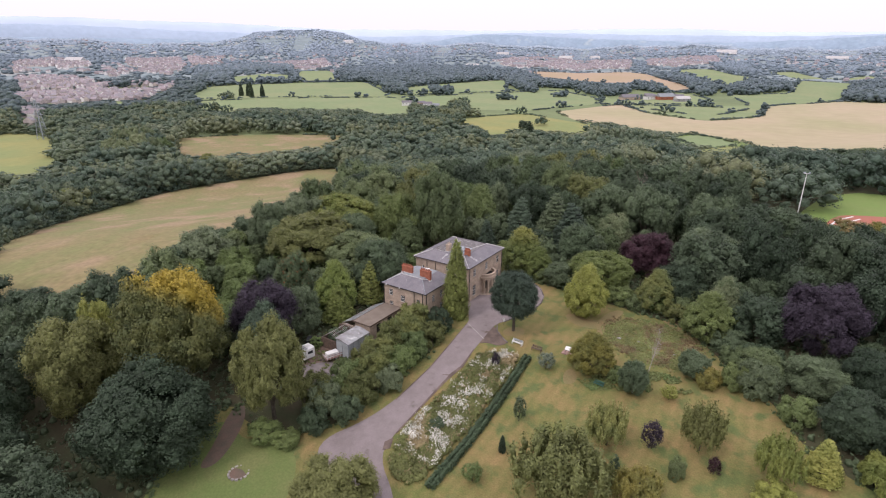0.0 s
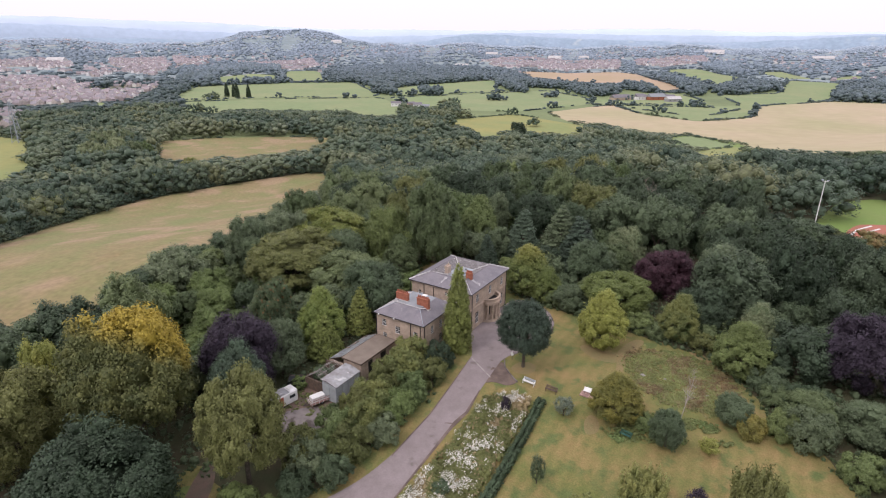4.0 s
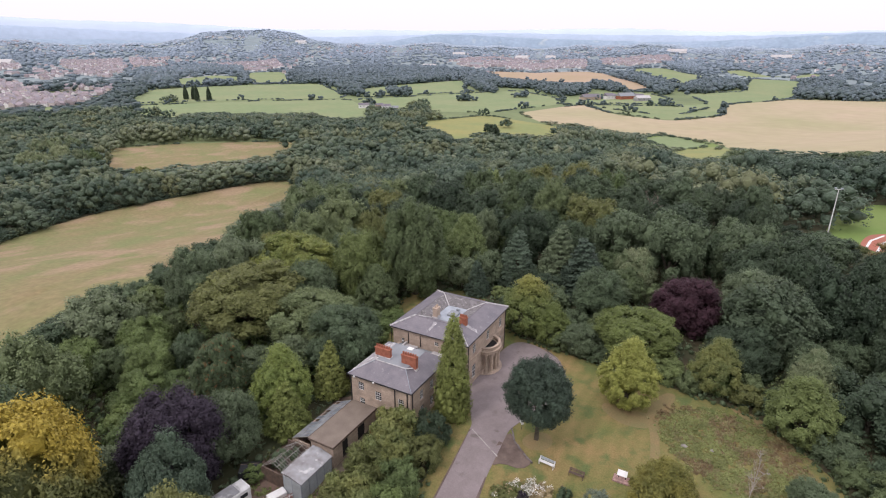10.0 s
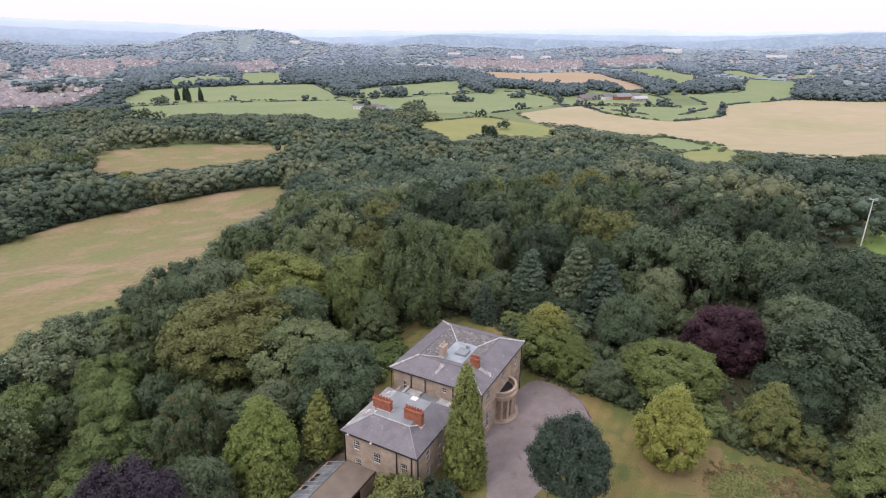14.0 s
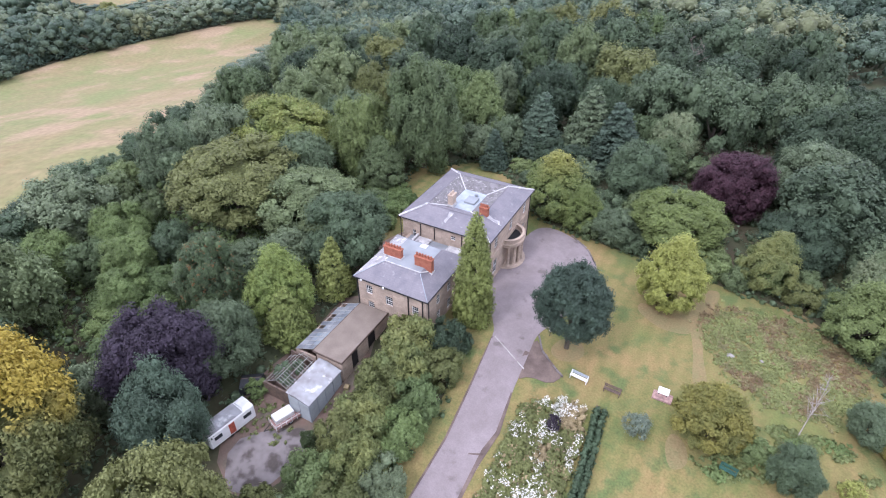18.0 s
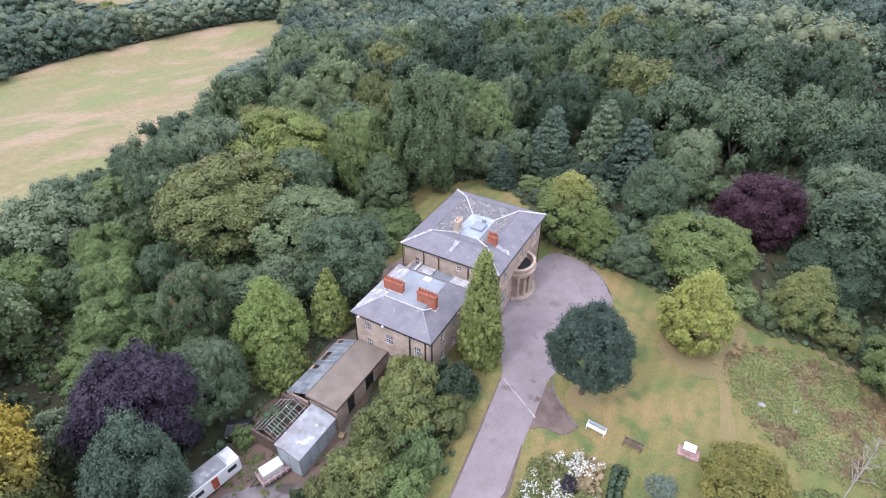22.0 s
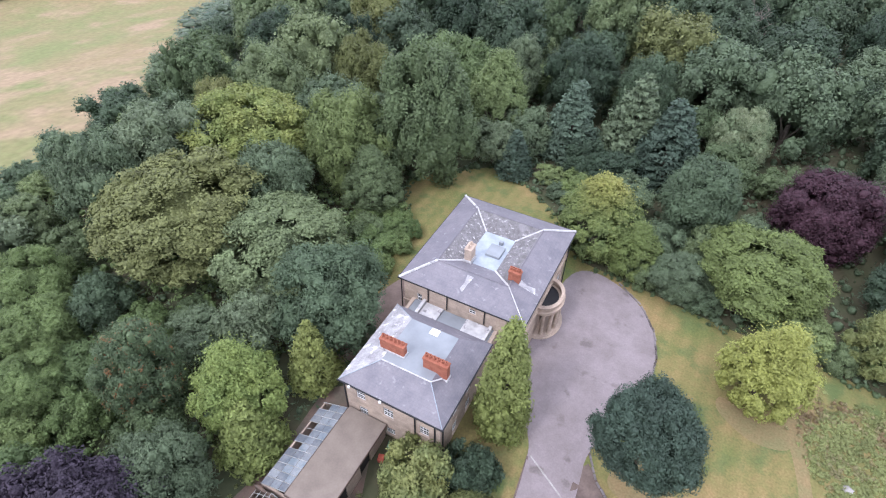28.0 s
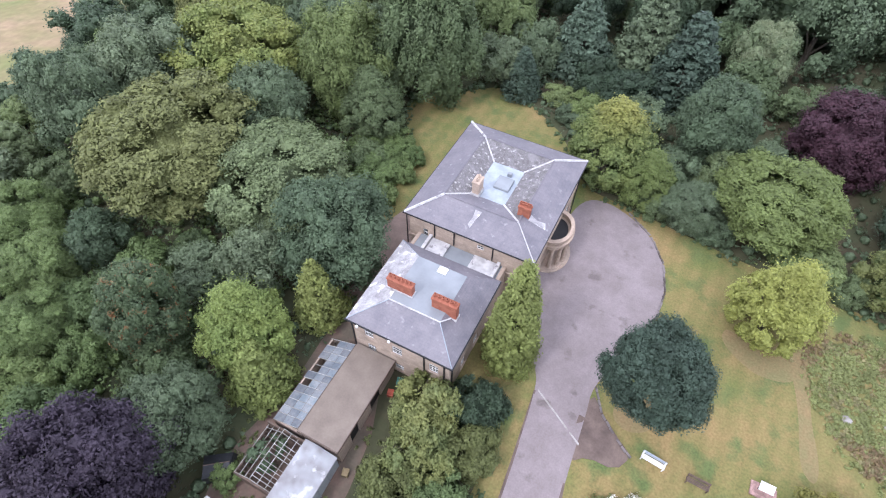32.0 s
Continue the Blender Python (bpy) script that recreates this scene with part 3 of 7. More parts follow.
def build_ground():
    near = [(x, y) for x in np.arange(-150, 200, 7.0) for y in np.arange(-120, 270, 7.0)]
    ring = []
    r = 240.0
    while r < 4850:
        n = 150
        ring += [(40 + r * math.sin(a), 40 + r * math.cos(a)) for a in np.linspace(0, 2 * math.pi, n, endpoint=False) + r]
        r *= 1.075
    pts = [Vector(p) for p in near + [p for p in ring if not (-150 < p[0] < 200 and -120 < p[1] < 270)]]
    edges = []
    regions = [("hay", FIELD_EDGE)] + FIELDS + [("tartan", TRACK), ("lawn", LAWN), *[("worn", w) for w in WORN], ("turf", TURF), ("earth", EARTH_TRACK), ("earth", YARD), ("path_earth", SIDE_TRACK)]
    for kind, poly in regions:
        start = len(pts)
        for (ax, ay), (bx, by) in zip(poly, poly[1:] + poly[:1]):
            steps = max(1, int(math.hypot(bx - ax, by - ay) / 40))
            for i in range(steps):
                pts.append(Vector((ax + (bx - ax) * i / steps, ay + (by - ay) * i / steps)))
        edges += [(i, i + 1) for i in range(start, len(pts) - 1)] + [(len(pts) - 1, start)]
    verts, _, faces, *_ = geometry.delaunay_2d_cdt(pts, edges, [], 0, 1e-4)
    xy = np.array([(v.x, v.y) for v in verts])
    z = ground_z(xy[:, 0], xy[:, 1])
    me = bpy.data.meshes.new("ground")
    me.from_pydata([(x, y, h) for (x, y), h in zip(xy, z)], [], faces)
    kinds = ["woodland", "hazy_ground", "rough"] + sorted({k for k, _ in regions})
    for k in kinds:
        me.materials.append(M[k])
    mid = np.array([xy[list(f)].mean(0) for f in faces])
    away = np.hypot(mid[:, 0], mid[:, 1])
    # beyond 1500 m the ground takes the colour with haze painted in
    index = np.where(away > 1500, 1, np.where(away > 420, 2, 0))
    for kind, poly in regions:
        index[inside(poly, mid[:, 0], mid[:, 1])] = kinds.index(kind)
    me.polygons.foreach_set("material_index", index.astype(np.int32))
    me.polygons.foreach_set("use_smooth", np.ones(len(faces), bool))
    ob = new("ground", me)
    tagged(ob, "rolling ground with lawns, woodland floor and patchwork fields", "ground", kind="structure")


build_ground()


# ---- mesh helpers
def mesh_of(name, verts, faces, mats=(), smooth=False):
    me = bpy.data.meshes.new(name)
    me.from_pydata([tuple(v) for v in verts], [], [tuple(f) for f in faces])
    for m in mats:
        me.materials.append(M[m] if isinstance(m, str) else m)
    if smooth:
        me.polygons.foreach_set("use_smooth", np.ones(len(me.polygons), bool))
    me.update()
    return me


def part(name, shape, mat, parent, label="", smooth=False):
    """shape: (verts, faces). One mesh object under parent."""
    ob = new(name, mesh_of(name, shape[0], shape[1], [mat], smooth))
    ob.parent = parent
    if label:
        tagged(ob, label)
    return ob


def root(name, at, label, category, group="", turn=0.0, kind=""):
    ob = new(name)
    ob.empty_display_size = 0.3
    ob.matrix_basis = pose(*at, 0, 0, turn)
    return tagged(ob, label, category, group, kind)


def join(*shapes):
    verts, faces = [], []
    for v, f in shapes:
        n = len(verts)
        verts += list(v)
        faces += [tuple(i + n for i in g) for g in f]
    return verts, faces


def box(x0, x1, y0, y1, z0, z1, b=0.0):
    """A block; b: width of its chamfered vertical and top edges."""
    if not b:
        v = [(x, y, z) for z in (z0, z1) for x, y in ((x0, y0), (x1, y0), (x1, y1), (x0, y1))]
        return v, [(3, 2, 1, 0), (4, 5, 6, 7), (0, 1, 5, 4), (1, 2, 6, 5), (2, 3, 7, 6), (3, 0, 4, 7)]
    ring = [(x0 + b, y0), (x1 - b, y0), (x1, y0 + b), (x1, y1 - b), (x1 - b, y1), (x0 + b, y1), (x0, y1 - b), (x0, y0 + b)]
    top = [(min(max(x, x0 + b), x1 - b), min(max(y, y0 + b), y1 - b)) for x, y in ring]
    v = [(x, y, z0) for x, y in ring] + [(x, y, z1 - b) for x, y in ring] + [(x, y, z1) for x, y in top]
    f = [tuple(range(7, -1, -1)), tuple(range(16, 24))]
    for k in (0, 8):
        f += [(k + i, k + (i + 1) % 8, k + 8 + (i + 1) % 8, k + 8 + i) for i in range(8)]
    return v, f


def lathe(profile, n=16, cx=0.0, cy=0.0, a0=0.0, a1=2 * math.pi):
    """Turned shape from (radius, z) pairs."""
    full = abs(a1 - a0 - 2 * math.pi) < 1e-6
    cols = n if full else n + 1
    v = [(cx + r * math.cos(a0 + (a1 - a0) * i / n), cy + r * math.sin(a0 + (a1 - a0) * i / n), z) for r, z in profile for i in range(cols)]
    f = []
    for k in range(len(profile) - 1):
        for i in range(n):
            j = (i + 1) % cols
            f.append((k * cols + i, k * cols + j, (k + 1) * cols + j, (k + 1) * cols + i))
    if full:
        f += [tuple(range(cols - 1, -1, -1)), tuple((len(profile) - 1) * cols + i for i in range(cols))]
    return v, f


def rod(p, q, r0, r1=None, n=6):
    """Tapered rod from p to q."""
    p, q = Vector(p), Vector(q)
    r1 = r0 if r1 is None else r1
    t = (q - p).normalized().to_track_quat("Z", "Y").to_matrix()
    v = [tuple(c + t @ Vector((r * math.cos(2 * math.pi * i / n), r * math.sin(2 * math.pi * i / n), 0))) for c, r in ((p, r0), (q, r1)) for i in range(n)]
    return v, [(i, (i + 1) % n, n + (i + 1) % n, n + i) for i in range(n)] + [tuple(range(n - 1, -1, -1)), tuple(range(n, 2 * n))]


def moved(shape, m):
    return [tuple(m @ Vector(v)) for v in shape[0]], shape[1]


# ---- trees
ICO = bmesh.new()
bmesh.ops.create_icosphere(ICO, subdivisions=1, radius=1)
ICO_V = np.array([v.co[:] for v in ICO.verts])
ICO_F = np.array([[v.index for v in f.verts] for f in ICO.faces])
ICO.free()


def foliage(rng, lobes, leaf, per, core=0.86, droop=0.0, centre=None, skip=-0.35, cores=None, bury=0.0):
    """Clumps of leaf sprays: lobes are rows of centre and radii. cores: inner bodies in place of a core in each clump.
    bury: sprays deeper than this inside another clump are left out."""
    lobes = np.asarray(lobes, float)
    C, R = lobes[:, :3], lobes[:, 3:6]
    mid = C.mean(0) if centre is None else np.asarray(centre, float)
    k = len(C) * per
    which = np.repeat(np.arange(len(C)), per)
    d = rng.normal(size=(k, 3))
    d /= np.linalg.norm(d, axis=1)[:, None]
    out = C - mid
    out /= np.linalg.norm(out, axis=1)[:, None] + 1e-6
    keep = (d * out[which]).sum(1) > skip
    d, which = d[keep], which[keep]
    at = C[which] + d * R[which] * rng.uniform(0.62, 1.22, (len(d), 1))
    if bury:
        deep = np.zeros(len(at), bool)
        for c, r in np.unique(lobes, axis=0).reshape(-1, 2, 3):
            deep |= (((at - c) / r) ** 2).sum(1) < bury * bury
        d, which, at = d[~deep], which[~deep], at[~deep]
    k = len(d)
    nrm = 0.8 * d + 0.3 * out[which] + rng.normal(scale=0.46, size=(k, 3)) + (0, 0, 0.25)
    nrm /= np.linalg.norm(nrm, axis=1)[:, None]
    side = np.cross(nrm, rng.normal(size=(k, 3)))
    side /= np.linalg.norm(side, axis=1)[:, None]
    up = np.cross(nrm, side)
    size = leaf * rng.uniform(0.6, 1.3, (k, 1))
    down = np.array([0, 0, -droop]) * size
    spray = np.stack([at - side * size + down, at + side * size * 0.7 + up * size * 0.62, at + side * size * 0.7 - up * size * 0.62 + down * 0.3], 1).reshape(-1, 3)
    faces = np.arange(3 * k).reshape(-1, 3)
    if cores is not None:
        cores = np.asarray(cores, float)
        blob = (ICO_V[None] * cores[:, None, 3:6] * 0.74 * rng.uniform(0.7, 1.08, (len(cores), len(ICO_V), 1)) + cores[:, None, :3]).reshape(-1, 3)
        tri = (ICO_F[None] + (np.arange(len(cores)) * len(ICO_V))[:, None, None]).reshape(-1, 3) + len(spray)
        return np.concatenate([spray, blob]), faces, tri
    if core:
        blob = (ICO_V[None] * R[:, None] * core * rng.uniform(0.75, 1.05, (len(C), len(ICO_V), 1)) + C[:, None]).reshape(-1, 3)
        tri = (ICO_F[None] + (np.arange(len(C)) * len(ICO_V))[:, None, None]).reshape(-1, 3) + len(spray)
        return np.concatenate([spray, blob]), faces, tri
    return spray, faces, np.zeros((0, 3), int)


def mesh_from_arrays(name, verts, sprays, bodies, mat=None):
    """A mesh of flat leaf sprays and smooth inner bodies, all triangles."""
    me = bpy.data.meshes.new(name)
    me.vertices.add(len(verts))
    me.vertices.foreach_set("co", np.asarray(verts, np.float32).ravel())
    n = len(sprays) + len(bodies)
    me.loops.add(3 * n)
    me.loops.foreach_set("vertex_index", np.concatenate([np.asarray(sprays).ravel(), np.asarray(bodies).ravel()]).astype(np.int32))
    me.polygons.add(n)
    me.polygons.foreach_set("loop_start", (np.arange(n) * 3).astype(np.int32))
    me.polygons.foreach_set("use_smooth", np.arange(n) >= len(sprays))
    if mat:
        me.materials.append(M[mat])
    me.update(calc_edges=True)
    me.validate()
    return me


def golden(n, rng, low=-0.8):
    """Even directions over a ball, above a lower cut."""
    i = np.arange(n) + 0.5
    z = 1 - (1 - low) * i / n
    a = i * 2.39996 + rng.uniform(0, 6.28)
    s = np.sqrt(1 - z * z)
    d = np.stack([s * np.cos(a), s * np.sin(a), z], 1) + rng.normal(scale=0.13, size=(n, 3))
    return d / np.linalg.norm(d, axis=1)[:, None]


def lobes_round(rng, R, H, base, n, size=0.30, tall=1.0, rough=0.10):
    d = golden(n, rng)
    half = (H - base) / 2
    reach = rng.uniform(0.71, 0.87, (n, 1)) * (1 + rough * np.sin(3 * np.arctan2(d[:, 1], d[:, 0]) + rng.uniform(0, 6))[:, None])
    c = np.array([0, 0, base + half]) + d * reach * (R, R, half)
    r = R * size * rng.uniform(0.8, 1.25, n)
    return np.column_stack([c, r * rng.uniform(0.85, 1.2, n), r * rng.uniform(0.85, 1.2, n), r * tall * min(1.15, half / R) * rng.uniform(0.9, 1.2, n)])


def clustered(rng, lobes, n, centre, size=0.46):
    """Each big lobe broken into smaller ones on its outer side."""
    out = []
    for x, y, z, a, b, c in lobes:
        away = np.array((x, y, z)) - centre
        away /= np.linalg.norm(away) + 1e-6
        d = golden(n * 2, rng, -0.95)
        d = d[np.argsort(-(d @ away))][:n]
        for k in d:
            s = size * rng.uniform(0.75, 1.25)
            q = k * (a, b, c) * rng.uniform(0.62, 0.82)
            out.append((x + q[0], y + q[1], z + q[2], a * s, b * s, c * s * 1.08))
    return np.array(out)


def lobes_cone(rng, R, H, base, rows, power=1.0, size=0.3, flat=0.7):
    out = []
    for i in range(rows):
        f = i / (rows - 1)
        z = base + (H - base) * (f * 0.97)
        ring = R * (1 - f**power) + 0.12 * R
        n = max(1, int(2 * math.pi * ring / (R * size * 1.35)))
        for j in range(n):
            a = 2 * math.pi * (j + 0.5 * (i % 2)) / n + rng.uniform(-0.3, 0.3)
            q = ring * rng.uniform(0.6, 0.85)
            s = R * size * rng.uniform(0.75, 1.2) * (0.55 + 0.45 * (1 - f))
            out.append((q * math.cos(a), q * math.sin(a), z, s, s, s * flat))
    return np.array(out)


def lobes_ovate(rng, R, H, base, n, size=0.25, point=1.25):
    """An egg-shaped crown, widest low down, with a blunt point."""
    f = (np.arange(n) + 0.5) / n
    f = f**0.92
    prof = np.sin(np.pi * np.clip(f, 0, 1) ** 0.62) ** 0.8 * (1 - 0.25 * f**point)
    a = np.arange(n) * 2.39996 + rng.uniform(0, 6)
    q = R * np.clip(prof, 0.1, 1) * rng.uniform(0.68, 0.95, n)
    r = R * size * rng.uniform(0.75, 1.2, n)
    z = base + 0.5 + (H - base - 0.8) * f
    return np.column_stack([q * np.cos(a), q * np.sin(a), z, r, r, r * 1.1])


def trunk_shape(rng, R, H, base, fork=0.45):
    r = 0.028 * H
    shapes = [rod((0, 0, -0.4), (0, 0, base + 0.2 * (H - base)), r * 1.25, r * 0.8, 8)]
    for i in range(5):
        a = 2 * math.pi * i / 5 + rng.uniform(-0.4, 0.4)
        z0 = base * rng.uniform(0.75, 1.1) + 0.1
        shapes.append(rod((0, 0, z0), (math.cos(a) * R * fork, math.sin(a) * R * fork, z0 + (H - z0) * rng.uniform(0.3, 0.5)), r * 0.5, r * 0.15, 5))
    return join(*shapes)


PROTO = {}


def proto(kind, R, H, base, verts, quads, tris, trunk):
    crown = mesh_from_arrays("crown", verts, quads, tris, "green")
    R = float(np.percentile(np.hypot(verts[:, 0], verts[:, 1]), 98))
    H = float(verts[:, 2].max())
    PROTO.setdefault(kind, []).append((R, H, crown, mesh_of("trunk", trunk[0], trunk[1], ["bark"])))


def crown_of(rng, big, clumps, centre, leaf, per, size=0.44, droop=0.0):
    """A crown of limbs, each broken into leafy clumps with dark gaps between them."""
    small = clustered(rng, big, clumps, centre, size)
    mid = (big[:, :3].min(0) + big[:, :3].max(0)) / 2
    body = np.concatenate([mid, np.ptp(big[:, :3], axis=0) * 0.52])
    inner = np.vstack([big * (1, 1, 1, 1.0, 1.0, 1.0), small * (1, 1, 1, 0.80, 0.80, 0.80), body])
    return foliage(rng, np.vstack([small, *[body] * 14]), leaf, per, droop=droop, centre=centre, skip=-0.25, cores=inner, bury=0.6)


def make_protos():
    rng = np.random.default_rng(7)
    for i in range(6):
        big = lobes_round(rng, 6, 14, 0.6, 24 + 3 * (i % 3), 0.34, 1.0, 0.12)
        proto("round", 6, 14, 2, *crown_of(rng, big, 8, (0, 0, 5), 0.17, 195), trunk_shape(rng, 6, 14, 2.6))
    for i in range(3):
        big = lobes_round(rng, 6, 13, 2.0, 44, 0.27, 0.9, 0.06)
        proto("dome", 6, 13, 2, *crown_of(rng, big, 6, (0, 0, 6), 0.155, 180, 0.44), trunk_shape(rng, 6, 13, 2.6))
    for i in range(3):
        big = lobes_ovate(rng, 5, 12.5, 0.7, 54, 0.24)
        proto("ovate", 5, 12.5, 1, *crown_of(rng, big, 5, (0, 0, 4), 0.145, 150, 0.48), trunk_shape(rng, 5, 12.5, 2))
    for i in range(3):
        big = lobes_round(rng, 6, 18, 0.4, 34, 0.30, 1.5, 0.14)
        proto("tall", 6, 18, 1.5, *crown_of(rng, big, 8, (0, 0, 7), 0.185, 190, 0.40, 0.4), trunk_shape(rng, 6, 18, 3))
    for i in range(6):
        big = lobes_round(rng, 6, 14, 0.8, 18 + 2 * (i % 3), 0.36, 1.0, 0.12)
        proto("mid", 6, 14, 2, *crown_of(rng, big, 5, (0, 0, 5), 0.26, 110, 0.5), trunk_shape(rng, 6, 14, 2.6))
    for i in range(2):
        lobes = lobes_cone(rng, 2.7, 18, 0.8, 26, 2.2, 0.33, 1.5)
        proto("cypress", 2.7, 18, 0.5, *foliage(rng, lobes, 0.175, 95, core=0.66, centre=(0, 0, 8), skip=-0.1), trunk_shape(rng, 0.5, 18, 1))
    for i in range(3):
        lobes = lobes_cone(rng, 3.2, 12, 1.0, 14, 1.15, 0.30, 0.5)
        proto("fir", 3.2, 12, 1, *foliage(rng, lobes, 0.22, 80, core=0.7, droop=0.6), trunk_shape(rng, 0.6, 12, 1.5))
    for i in range(2):
        d = golden(90, rng, -0.2)
        c = d * (4.2, 4.2, 2.2) * rng.uniform(0.45, 0.95, (90, 1)) + (0, 0, 2.8)
        lobes = np.column_stack([c, np.full((90, 2), 0.5), np.full(90, 1.4)])
        proto("weeping", 4.6, 6, 0.8, *foliage(rng, lobes, 0.15, 120, core=0.62, droop=1.0), trunk_shape(rng, 3, 6, 2))
    for i in range(4):
        big = lobes_round(rng, 3, 4.2, -0.4, 20, 0.32, 1.0, 0.15)
        proto("shrub", 3, 4.2, 0, *crown_of(rng, big, 6, (0, 0, 0.8), 0.13, 105, 0.45), trunk_shape(rng, 2, 3.5, 0.6))
    for i in range(3):
        lobes = np.vstack([lobes_round(rng, 2, 4.5, 0.5, 36, 0.28, 1.0, 0.2), (0, 0, 3.9, 0.7, 0.7, 0.6), (0, 0, 2.8, 0.9, 0.9, 1.2)])
        proto("sapling", 2, 4.5, 0.5, *foliage(rng, lobes, 0.13, 90, core=0.5), trunk_shape(rng, 1.5, 4.5, 1))


def make_standard():
    """A round crown on a clear stem."""
    rng = np.random.default_rng(31)
    big = lobes_round(rng, 6, 14.5, 3.9, 52, 0.31, 1.0, 0.08)
    proto("standard", 6, 14.5, 4, *crown_of(rng, big, 7, (0, 0, 8.5), 0.155, 190, 0.46), trunk_shape(rng, 6, 14.5, 4.2, 0.3))


make_protos()
make_standard()
TREES = []
rng_tree = np.random.default_rng(11)


def plant(kind, x, y, top, r, mat, name="tree", label="", group="", z=None, height=None):
    """A tree by its place, the height of its top above the hilltop (or its own height) and its radius."""
    z = gz(x, y) if z is None else z
    h = height if height else top - z
    R, H, crown, trunk = PROTO[kind][len(TREES) % len(PROTO[kind])]
    m = Matrix.Translation((x, y, z)) @ Matrix.Rotation(rng_tree.uniform(0, 6.28), 4, "Z") @ Matrix.Diagonal((r / R, r / R, h / H, 1))
    base = new(name)
    base.matrix_basis = m
    tagged(base, label or "broadleaf tree in full green leaf", "shrub" if kind == "shrub" else "tree", group)
    for pname, data, mm in (("trunk", trunk, "bark"), ("crown", crown, mat)):
        ob = new(pname, data)
        ob.parent = base
        ob.material_slots[0].link = "OBJECT"
        ob.material_slots[0].material = M[mm]
    TREES.append((x, y, r))
    return base


def build_backdrop():
    """Skyline hills with haze put into their colour, ridge behind ridge: bearing and height of each crest."""
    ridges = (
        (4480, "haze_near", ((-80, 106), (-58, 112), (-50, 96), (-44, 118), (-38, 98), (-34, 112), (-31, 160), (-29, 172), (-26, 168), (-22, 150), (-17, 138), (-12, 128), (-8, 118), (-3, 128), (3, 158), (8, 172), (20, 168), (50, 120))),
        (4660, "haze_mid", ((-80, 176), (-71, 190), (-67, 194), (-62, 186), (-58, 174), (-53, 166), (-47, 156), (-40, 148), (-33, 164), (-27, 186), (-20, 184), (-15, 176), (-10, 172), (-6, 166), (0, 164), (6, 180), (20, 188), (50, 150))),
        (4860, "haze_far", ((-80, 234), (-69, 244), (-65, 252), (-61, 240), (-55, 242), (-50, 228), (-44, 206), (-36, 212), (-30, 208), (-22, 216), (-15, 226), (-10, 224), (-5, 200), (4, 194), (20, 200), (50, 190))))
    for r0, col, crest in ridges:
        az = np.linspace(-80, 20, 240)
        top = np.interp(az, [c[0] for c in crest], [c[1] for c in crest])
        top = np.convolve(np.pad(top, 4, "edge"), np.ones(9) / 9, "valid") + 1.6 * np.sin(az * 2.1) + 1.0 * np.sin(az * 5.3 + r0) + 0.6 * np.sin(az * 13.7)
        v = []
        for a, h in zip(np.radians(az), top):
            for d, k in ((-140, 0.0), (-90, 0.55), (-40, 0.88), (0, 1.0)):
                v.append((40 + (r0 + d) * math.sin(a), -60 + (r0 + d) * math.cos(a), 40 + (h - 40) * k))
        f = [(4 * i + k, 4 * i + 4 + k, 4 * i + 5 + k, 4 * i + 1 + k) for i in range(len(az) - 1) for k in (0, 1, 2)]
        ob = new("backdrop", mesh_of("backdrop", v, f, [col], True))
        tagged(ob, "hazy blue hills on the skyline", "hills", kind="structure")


build_backdrop()

# ---- the trees that stand out, by place, height and spread
plant("cypress", 16.2, -6.9, 18.1, 2.9, "cypress", "cypress_tree", "tall columnar cypress beside the house wall and drive")
plant("standard", 29.6, -5.8, 13.6, 5.0, "teal", "oak_tree", "round blue-green oak on a clear trunk at the drive's bend")
plant("ovate", 39.3, 9.3, 12.3, 4.8, "lime", "lime_tree", "yellow-green lime tree alone on the lawn")
plant("ovate", 16.5, 25.8, 12.2, 6.4, "sun_top", "lime_tree", "broad lime tree with yellowing top behind the house")
plant("ovate", 22.4, 23.1, 8.6, 3.8, "spring", "maple_tree", "small round green maple beside the drive's turning circle")
plant("round", 28.6, 22.0, 5.9, 3.9, "grey", "willow_tree", "low grey-green willow beside the turning circle")
plant("dome", 37.6, 25.4, 10.2, 7.9, "spring", "chestnut_tree", "wide green chestnut at the lawn's edge")
plant("round", 44.5, 41.4, 12.4, 7.2, "copper", "copper_beech", "dark red copper beech in the wood")
plant("tall", -13.1, 29.7, 24.2, 8.0, "green", "beech_tree", "very tall drooping beech behind the house")
plant("dome", -36.6, 15.6, 16.1, 10.0, "sunny", "maple_tree", "broad yellow-green maple on the slope")
plant("round", -21.8, 20.7, 17.9, 6.9, "field_maple", "ash_tree", "tall light green ash on the slope behind the house")
plant("dome", -31.5, -3.3, 14.7, 11.3, "olive", "oak_tree", "huge spreading oak with brownish leaves")
plant("dome", -17.7, -0.5, 11.8, 9.2, "green", "oak_tree", "broad green oak beside the house track")
plant("round", -18.3, -21.5, 13.0, 4.6, "chestnut", "chestnut_tree", "chestnut tree with browned leaf tips")
plant("ovate", -8.3, -18.0, 11.6, 4.8, "walnut", "walnut_tree", "light green walnut tree beside the glasshouse")
plant("fir", -4.4, -11.2, 9.9, 3.1, "cypress", "yew_tree", "dark conical yew beside the service wing")
plant("fir", -5.5, -20.5, 7.0, 3.8, "cypress", "yew_tree", "low dark yew over the glasshouse")
plant("round", -11.3, -35.3, 12.2, 6.8, "plum", "copper_beech", "near-black purple beech behind the caravan")
plant("round", -9.0, -28.4, 9.6, 4.7, "grey", "hornbeam", "rounded grey-green hornbeam beside the yard")
plant("round", -5.9, -40.0, 11.0, 4.8, "fir", "yew_tree", "deep green yew beside the white caravan")
